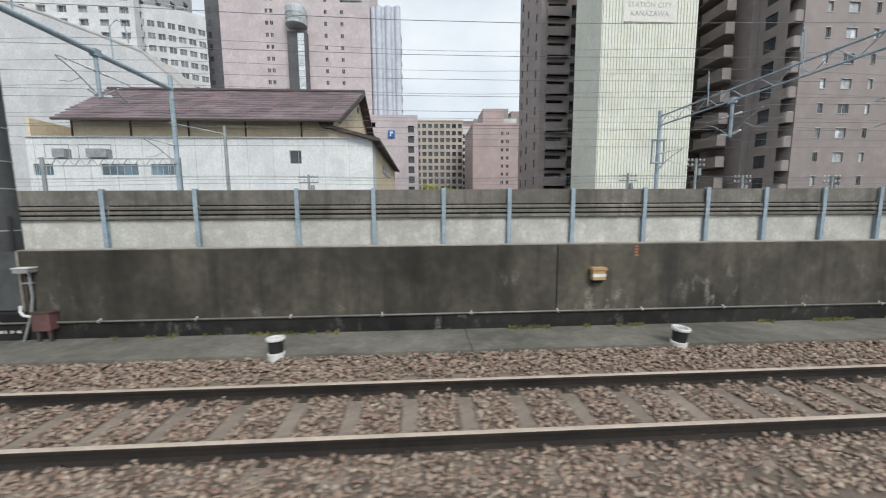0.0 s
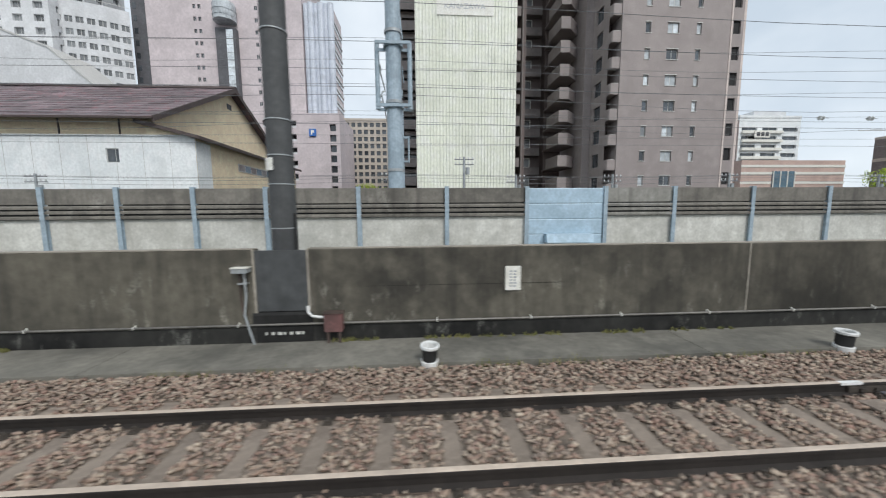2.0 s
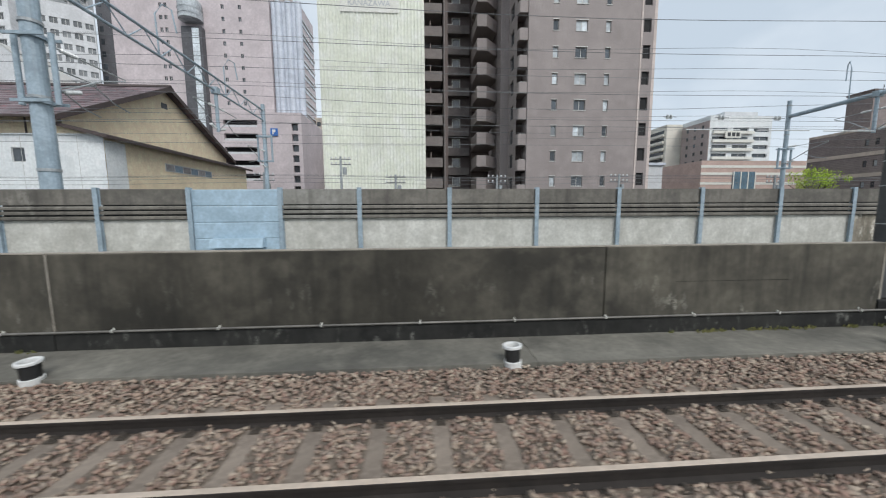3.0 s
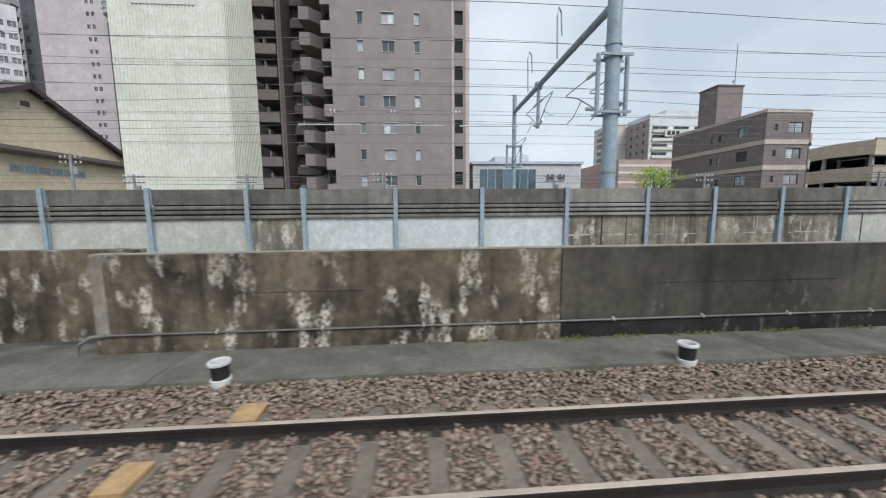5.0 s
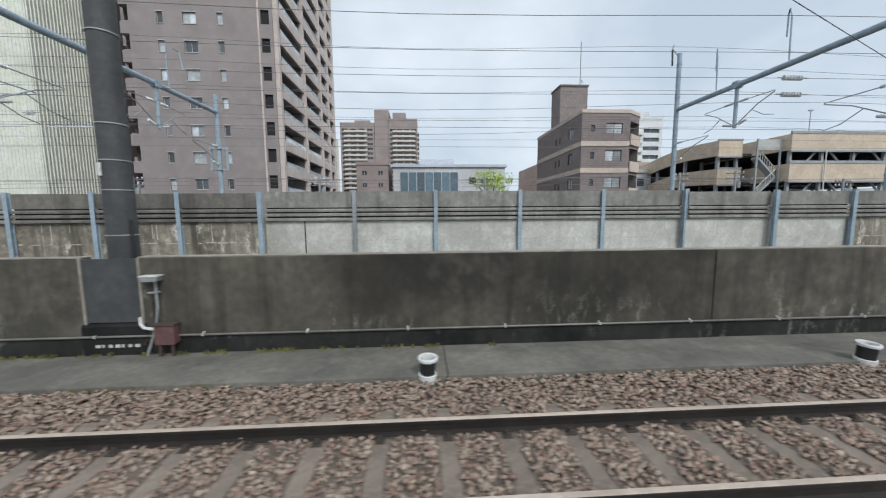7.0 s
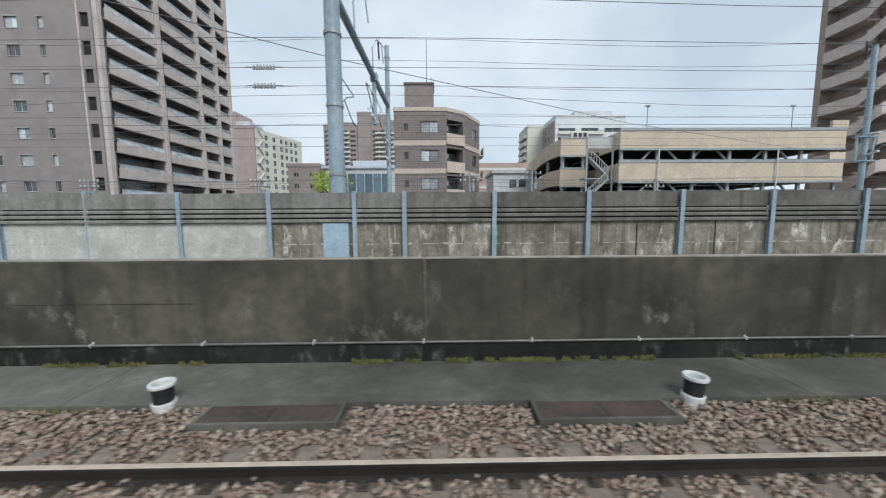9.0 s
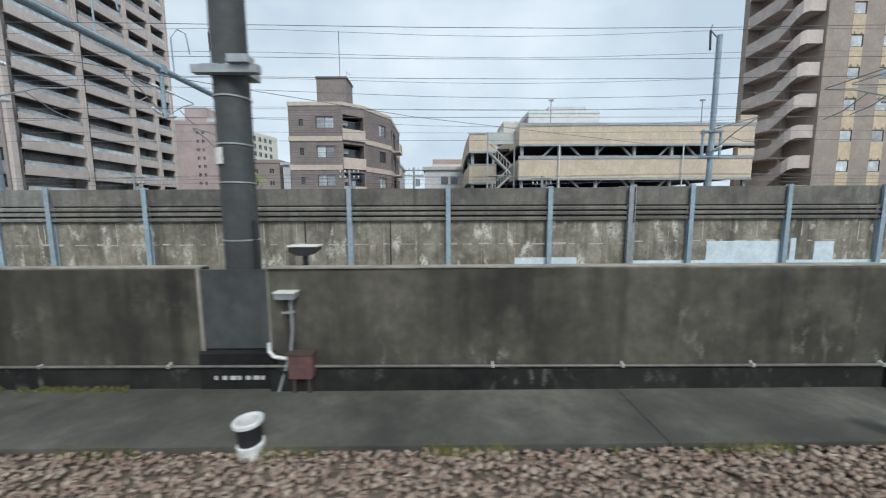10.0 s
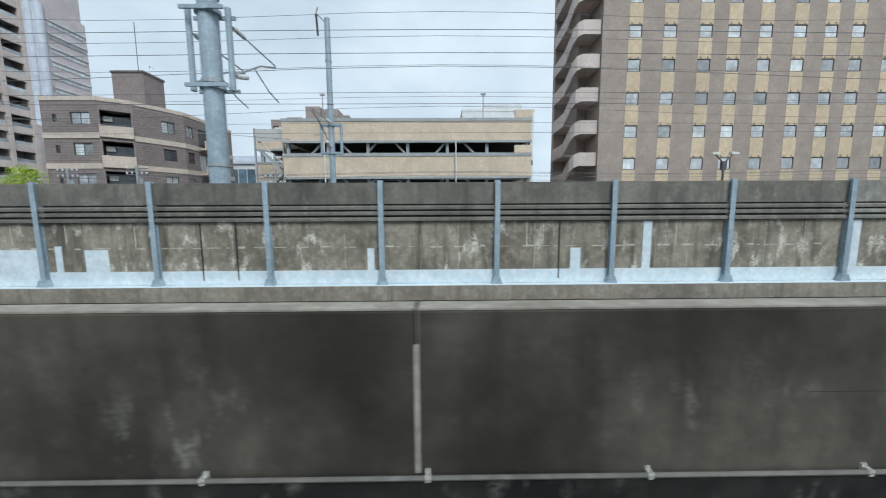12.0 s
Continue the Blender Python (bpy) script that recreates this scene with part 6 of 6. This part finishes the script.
    part("aerial", Solid().tube([(105.2, 52, 19.2), (105.2, 52, 20.4), (105.6, 52.2, 20.1)], 0.04, 6), WIRE, b)


small_block()


# ---- the parking structure ----
def parking():
    b = thing("parking_structure", "two-tone tan multi-storey car park with open dark decks and steel bracing", "car park")
    x0, x1, y0, y1 = 125.8, 150.7, 41.5, 75.0
    for z0, z1 in ((9.15, 11.0), (5.6, 7.6), (2.0, 4.0), (-1.6, 0.4)):
        p = part("parapet_band", Solid().box(x0, x1, y0, y0 + 0.25, z0, z1), TAN, b, "tan parapet band")
        part("parapet_band", Solid().box(x1 - 0.25, x1, y0 + 0.252, y1, z0, z1), TAN, b, "tan parapet band")
        part("parapet_band", Solid().box(x0, x0 + 0.25, y0 + 0.252, y1, z0, z1), TAN, b, "tan parapet band")
        for c, d in ((z0 - 0.22, z0 - 0.003), (z1 + 0.003, z1 + 0.3)):
            part("trim", Solid().box(x0 - 0.04, x1 + 0.04, y0 - 0.06, y0 + 0.2, c, d), PARK_STEEL, p)
        part("deck", Solid().box(x0 + 0.26, x1 - 0.26, y0 + 0.26, y1, z0 + 0.1, z0 + 0.35), DECK_SHADE, b)
    for z1 in (11.3, 7.9):
        part("end_block", Solid().box(x1 - 1.7, x1 + 0.05, y0 - 0.07, y0 + 0.24, z1 + 0.003, z1 + 0.75), TAN, b, "raised tan end of the parapet")
    for xx in np.linspace(x0 + 0.4, x1 - 0.4, 7):
        for yy in (y0 + 0.5, y0 + 9.0, y0 + 18.0, y0 + 27.0):
            part("column", Solid().box(xx - 0.15, xx + 0.15, yy - 0.15, yy + 0.15, STREET, 9.1), PARK_STEEL, b)
    for z in (4.3, 7.7):
        for xx in (x0 + 4.7, x0 + 10.2, x0 + 17.2):
            s = Solid()
            for sg in (-1, 1):
                s.tube([(xx + sg * 2.4, y0 + 0.6, z - 0.2), (xx + sg * 0.9, y0 + 0.6, z + 1.35)], 0.13, 6)
            s.tube([(xx - 0.9, y0 + 0.6, z + 1.35), (xx + 0.9, y0 + 0.6, z + 1.35)], 0.12, 6)
            part("brace", s, PARK_STEEL, b)
        part("guard_rail", Solid().tube([(x0 + 0.5, y0 + 0.9, z + 0.35), (x1 - 0.5, y0 + 0.9, z + 0.35)], 0.06, 6), PARK_STEEL, b)
    # dark sheet added across the back as the shade deep inside
    part("end_screen", Solid().box(x0 + 0.3, x1 - 0.3, y1 - 0.3, y1, STREET, 9.0), DECK_SHADE, b)
    part("downpipe", Solid().tube([(x0 + 4.2, y0 - 0.2, STREET), (x0 + 4.2, y0 - 0.2, 9.0)], 0.07, 8), PVC, b)
    part("downpipe", Solid().tube([(x1 - 7.6, y0 - 0.2, STREET), (x1 - 7.6, y0 - 0.2, 9.0)], 0.07, 8), PVC, b)
    for xx in (129.5, 146.0):
        part("roof_lamp", Solid().tube([(xx, 43, 11), (xx, 43, 14.0)], 0.05, 6).box(xx - 0.25, xx + 0.25, 42.9, 43.1, 13.95, 14.1), PARK_STEEL, b)
    # the stair and the curved ramp at its end
    for j in range(3):
        z = 1.4 + j * 2.3
        sg = 1 if j % 2 else -1
        a, c = 124.1 - sg * 1.2, 124.1 + sg * 1.2
        part("stair_landing", Solid().box(122.6, 125.6, 43.0, 44.0, z, z + 0.12), PARK_STEEL, b)
        fl = part("stair_flight", Solid().prism([(a, z), (c, z + 2.3), (c, z + 2.55), (a, z + 0.25)], 42.6, 43.5, "y"), PARK_STEEL, b, "grey steel outside stair")
        part("handrail", Solid().tube([(a, 42.62, z + 1.1), (c, 42.62, z + 3.4)], 0.05, 6), FRAME, fl)
        for q in range(9):
            t = q / 8
            part("baluster", Solid().box(a + (c - a) * t - 0.03, a + (c - a) * t + 0.03, 42.59, 42.65, z + 0.25 + 2.3 * t, z + 1.1 + 2.3 * t), FRAME, fl)
    for xx in (122.6, 125.5):
        part("stair_post", Solid().box(xx - 0.08, xx + 0.08, 42.4, 42.56, STREET, 10.6), PARK_STEEL, b)
    part("stair_screen", Solid().box(122.7, 125.4, 42.42, 42.5, 9.3, 10.5), FRAME, b, "pale screen at the head of the stair")
    # the ramp: a short end face, then a flank that sinks as it runs away from the line
    flank = [(46.0, 11.1), (51.0, 11.25), (54.0, 11.1), (57.0, 10.7), (60.0, 10.15), (64.0, 9.3), (70.0, 8.0)]
    for drop in (0.0, 3.6, 7.2):
        s = Solid().prism([(y, z - 1.95 - drop) for y, z in flank] + [(y, z - drop) for y, z in reversed(flank)], 120.9, 121.15)
        r = part("ramp", s, TAN, b, "tan ramp parapet")
        part("ramp_end", Solid().box(121.152, 124.1, 46.0, 46.25, 9.15 - drop, 11.1 - drop), TAN, r)
        for c, d in ((11.103, 11.3), (8.95, 9.147)):
            part("trim", Solid().box(120.86, 124.14, 45.94, 46.2, c - drop, d - drop), PARK_STEEL, r)
        q = Solid().prism([(y + 0.3, z - 1.9 - drop) for y, z in flank] + [(y + 0.3, z - 1.6 - drop) for y, z in reversed(flank)], 121.16, 125.7)
        part("ramp_deck", q, DECK_SHADE, r)
    for yy, zz in ((46.4, 9.1), (52.0, 9.2), (58.0, 8.4), (64.0, 7.2)):
        part("ramp_column", Solid().box(121.16, 121.5, yy, yy + 0.34, STREET, zz), PARK_STEEL, b)
        part("ramp_column", Solid().box(123.7, 124.0, yy, yy + 0.34, STREET, zz), PARK_STEEL, b)
    for j, (cx, cz) in enumerate(((131, 7.95), (136, 7.95), (143, 7.95), (133.5, 4.35), (147, 4.35))):
        car = thing("parked_car", "parked car on a deck of the car park", "car", "cars on the decks", at=pose(cx, 44.5, cz - 1.9 + 0.0))
        colour = (SIGN, DARK_CLAD, GALV)[j % 3]
        part("body", Solid().prism([(-0.85, -0.05), (0.85, -0.05), (0.85, 0.45), (0.78, 0.6), (0.6, 1.1), (-0.6, 1.1), (-0.78, 0.6), (-0.85, 0.45)], 0, 3.9, "y"), colour, car)
        for wx in (-0.8, 0.8):
            for wy in (0.7, 3.1):
                part("wheel", Solid().tube([(wx - 0.1, wy, 0.0), (wx + 0.1, wy, 0.0)], 0.3, 10), BLACK, car)


parking()


# ---- the hotel with ochre spandrels ----
def hotel():
    b = thing("business_hotel", "tall taupe hotel with columns of square windows and ochre panels", "hotel")
    x0, x1, y0, y1, top = 157.6, 206.0, 41.9, 50.7, 46.0
    us = [2.6, 6.05, 9.6, 12.45, 15.6, 19.0, 22.1, 24.85, 28.2, 31.4, 34.2, 37.4, 40.6]
    st, z0 = 3.2, 6.2
    rows = range(-1, 12)
    holes = [(u, u + 1.3, z0 + r * st, z0 + r * st + 1.2) for u in us for r in rows]
    s = facade(Solid(), front(x0, y0), x1 - x0, STREET, top, holes, 0.2)
    s.poly((x0, y0, top), (x1, y0, top), (x1, y1, top), (x0, y1, top)).poly((x0, y0, STREET), (x0, y1, STREET), (x0, y1, top), (x0, y0, top)).poly((x1, y0, STREET), (x1, y1, STREET), (x1, y1, top), (x1, y0, top))
    part("wall", s, TAUPE, b)
    pl = front(x0, y0)
    for a, c, d, e in holes:
        w = window(b, pl, a, c, d, e, 0.09, FRAME_DARK, HOTEL_GLASS, 0, 0.06)
        p = part("spandrel", slab(Solid(), pl, a - 0.02, c + 0.02, -0.02, 0.01, e + 0.02, e + st - 1.22), OCHRE, b, "ochre panel between windows")
        for q in (a + 0.2, c - 0.35):
            part("vent_cap", slab(Solid(), pl, q, q + 0.15, -0.11, -0.021, e + 0.12, e + 0.26), TAN, p)
    # the stair wing: level balcony fronts, flights along the flank, and landings half a floor lower
    line = [(157.55, 42.15), (155.8, 42.15), (155.3, 42.3), (155.0, 42.7), (154.85, 44.4), (155.1, 48.8)]
    drop = [0.0, 0.0, -0.2, -0.6, -1.9, -1.9]
    for r in range(-1, 13):
        z = 6.65 + r * 3.2
        part("balcony_front", ribbon(Solid(), line, z, z + 1.35, 0.14, drop), BROWN_PALE, b, "pale taupe stair balcony")
        part("landing", Solid().box(155.4, 157.55, 42.4, 44.6, z, z + 0.2), BROWN_PALE, b)
        part("landing", Solid().box(155.1, 157.55, 44.62, 48.8, z - 1.9, z - 1.7), BROWN_PALE, b)
        part("stair_lamp", Solid().box(156.6, 156.8, 42.8, 43.0, z - 0.08, z - 0.004), SIGN, b)
    part("stair_back", Solid().box(156.8, 157.58, 45.2, 49.7, STREET, top), TAUPE, b)
    part("stair_end", Solid().box(155.3, 156.78, 48.9, 49.7, STREET, top), TAUPE, b)
    part("stair_post", Solid().box(156.4, 156.7, 44.7, 45.0, STREET, top), TAUPE, b)


hotel()

# ---- further buildings ----
sb = thing("striped_building", "low salmon and white striped building", "building")
part("wall", Solid().box(115.5, 147.5, 97.3, 120, STREET, 15.6), STRIPE, sb)
for z in (3.5, 6.2, 8.9, 11.6, 13.6):
    part("stripe", Solid().box(115.4, 147.6, 97.2, 97.29, z, z + 0.7), SIGN, sb)
part("window", Solid().box(125, 132, 97.0, 97.28, 4, 12.5), GLASS_BLUE, sb)
for j in range(4):
    part("mullion", Solid().box(125 + j * 2.2, 125.3 + j * 2.2, 96.9, 96.99, 4, 12.5), SIGN, sb)
wa = grid_block("white_apartments", "white apartment block with balcony bands and a dark side wall", 150, 176, 135.5, 150, 37.5, WHITE_CLAD, 3, 10, 2.5, 3.3, 6.4, 1.5, GLASS, FRAME, recess=0.6)
part("side_wall", Solid().box(149.7, 149.99, 135.6, 150, STREET, 36.5), FAR_TAUPE, wa, "dark grey side wall")
for j in range(3):
    for r in range(10):
        part("window", Solid().box(149.6, 149.69, 138 + j * 4, 139 + j * 4, 4 + r * 3.3, 5.4 + r * 3.3), GLASS, wa)
for r in range(10):
    part("balcony", Solid().box(151.0, 168.0, 134.6, 135.4, 1.6 + r * 3.3, 2.7 + r * 3.3), SIGN, wa)
part("roof_room", Solid().box(158, 172, 138, 148, 37.5, 40.5), GREY_TOWER, wa)
sg = part("sign_board", Solid().box(155.5, 162.0, 134.2, 134.5, 29.6, 32.2), SIGN, wa, "white sign board")
for j in range(3):
    part("mark", Solid().box(156.4 + j * 1.8, 157.7 + j * 1.8, 134.1, 134.19, 30.2, 31.6), INK, sg)
gb = thing("glass_hall", "low blue-grey building with a glazed middle front", "building")
part("wall", Solid().box(75, 106, 100, 118, STREET, 14.6), GREY_TOWER, gb)
part("roof", Solid().box(74.5, 106.5, 99.5, 118, 14.6, 15.3).box(82, 92, 104, 114, 15.3, 17.3), BLUE_CLAD, gb)
for j in range(7):
    part("glazing", Solid().box(77 + j * 2.3, 79.0 + j * 2.3, 99.8, 99.98, 2, 13.2), GLASS_BLUE, gb)
for j in range(2):
    part("window", Solid().box(96 + j * 3.2, 98.0 + j * 3.2, 99.8, 99.98, 10.2, 11.8), GLASS, gb)
for nm, lb, a, b, tp in (("far_brown_tower", "far brown tiled apartment tower with pale balcony bands", 27.3, 50.4, 63.3), ("far_tower", "far greyish apartment tower with pale balcony bands", 60.6, 80.1, 66.0)):
    ft = grid_block(nm, lb, a, b, 252, 274, tp, FAR_TAUPE, 4, 19, 1.0, 3.2, 3.7, 1.5, GLASS, FRAME, sides=("e",), recess=0.6)
    for r in range(19):
        part("balcony", Solid().box(a + 2.6, b - (5.0 if a < 60 else 1.3), 250.7, 251.98, r * 3.2, 1.15 + r * 3.2), CREAM_PALE, ft, "pale balcony band")
        part("balcony", Solid().box(b + 0.01, b + 1.2, 255, 271, r * 3.2, 1.15 + r * 3.2), CREAM_PALE, ft, "pale balcony band")
    if a < 60:
        part("lift_core", Solid().box(50.6, 60.5, 253.0, 270, STREET, 73.0), FAR_TAUPE, ft, "taller lift core")
        part("roof_room", Solid().box(36.5, 47, 256, 268, 63.3, 66.6), FAR_TAUPE, ft)
    else:
        part("roof_room", Solid().box(63, 72, 256, 269, 66.0, 72.0), FAR_TAUPE, ft)
lb = grid_block("low_brown_block", "low grey-brown block beside the glazed hall", 64.9, 73.6, 101, 114, 15.4, FAR_TAUPE, 2, 4, 3.0, 3.2, 1.2, 1.1, GLASS, FRAME, recess=0.2)
ca = grid_block("cream_apartments", "far cream apartment block with a blank front and balconies", 143.6, 158.5, 151, 166, 37.6, CREAM_PALE, 1, 1, 2, 3.2, 2.2, 1.5, GLASS, FRAME, sides=("w",), recess=0.4)
for r in range(12):
    part("balcony", Solid().box(142.6, 143.58, 152, 163, 0.6 + r * 3.0, 1.7 + r * 3.0), CREAM_PALE, ca)
    part("balcony_door", Solid().box(143.5, 143.595, 152.5, 162.5, 1.8 + r * 3.0, 3.3 + r * 3.0), GLASS, ca)
sh = thing("far_house", "small pale house beyond the car park", "house")
part("wall", Solid().box(115.0, 121.5, 60, 68, STREET, 8.6), GREY_TOWER, sh)
part("roof", Solid().box(114.7, 121.8, 59.7, 68.3, 8.6, 9.1), FRAME, sh)
for j in range(2):
    part("window", Solid().box(117.6 + j * 1.5, 118.7 + j * 1.5, 59.9, 59.985, 6.4, 7.6), GLASS, sh)
oh = thing("orange_house", "small orange-brown house beyond the car park", "house")
part("wall", Solid().box(152, 158.5, 72, 80, STREET, 10.5), CREAM, oh)
part("roof", Solid().box(151.6, 158.9, 71.6, 80.4, 10.5, 11.3), FRAME, oh)
part("window", Solid().box(154.2, 156.4, 71.9, 71.985, 8.4, 9.6), GLASS, oh)


# ---- trees ----
def tree(tx, ty, top, spread, seed, label):
    rng = np.random.default_rng(seed)
    t = thing("tree", label, "tree", "street trees")
    s = Solid().tube([(tx, ty, STREET), (tx + 0.1, ty, STREET + 2.5), (tx, ty, top - 3.2)], 0.24, 8, 0.12)
    for j in range(7):
        a = j * 0.9 + rng.uniform(0, 0.4)
        q = spread * rng.uniform(0.35, 0.6)
        s.tube([(tx, ty, top - 5.5 + j * 0.3), (tx + q * 0.5 * math.cos(a), ty + q * 0.5 * math.sin(a), top - 4.0 + j * 0.25), (tx + q * math.cos(a), ty + q * math.sin(a), top - 2.2)], 0.09, 5, 0.03)
    part("trunk", s, BARK, t)
    c = Solid()
    clumps = [(tx + rng.normal(0, spread * 0.28), ty + rng.normal(0, spread * 0.28), top - 0.5 - abs(rng.normal(0, 1.7)), rng.uniform(0.5, 0.95)) for _ in range(38)]
    for cx, cy, cz, r in clumps:
        for _ in range(75):
            d = Vector(rng.normal(0, 1, 3)).normalized() * r * rng.uniform(0.55, 1.05)
            p = Vector((cx, cy, cz)) + d
            u = Vector(rng.normal(0, 1, 3)).normalized() * rng.uniform(0.07, 0.14)
            w = Vector(rng.normal(0, 1, 3)).normalized() * rng.uniform(0.05, 0.10)
            c.poly(p - u, p - w, p + u, p + w)
    me = bpy.data.meshes.new("crown")
    me.from_pydata(c.v, [], c.f)
    me.materials.append(LEAF)
    part("crown", me, None, t)


tree(92.2, 48.8, 7.8, 5.0, 21, "bright green street tree behind the barrier")
tree(2.5, 150.0, 13.5, 7.5, 22, "green tree before the office block")
tree(12.5, 152.0, 12.0, 8.0, 23, "green tree before the office block")
tree(150.0, 88.0, 10.5, 8.0, 24, "bright green tree beside the striped building")
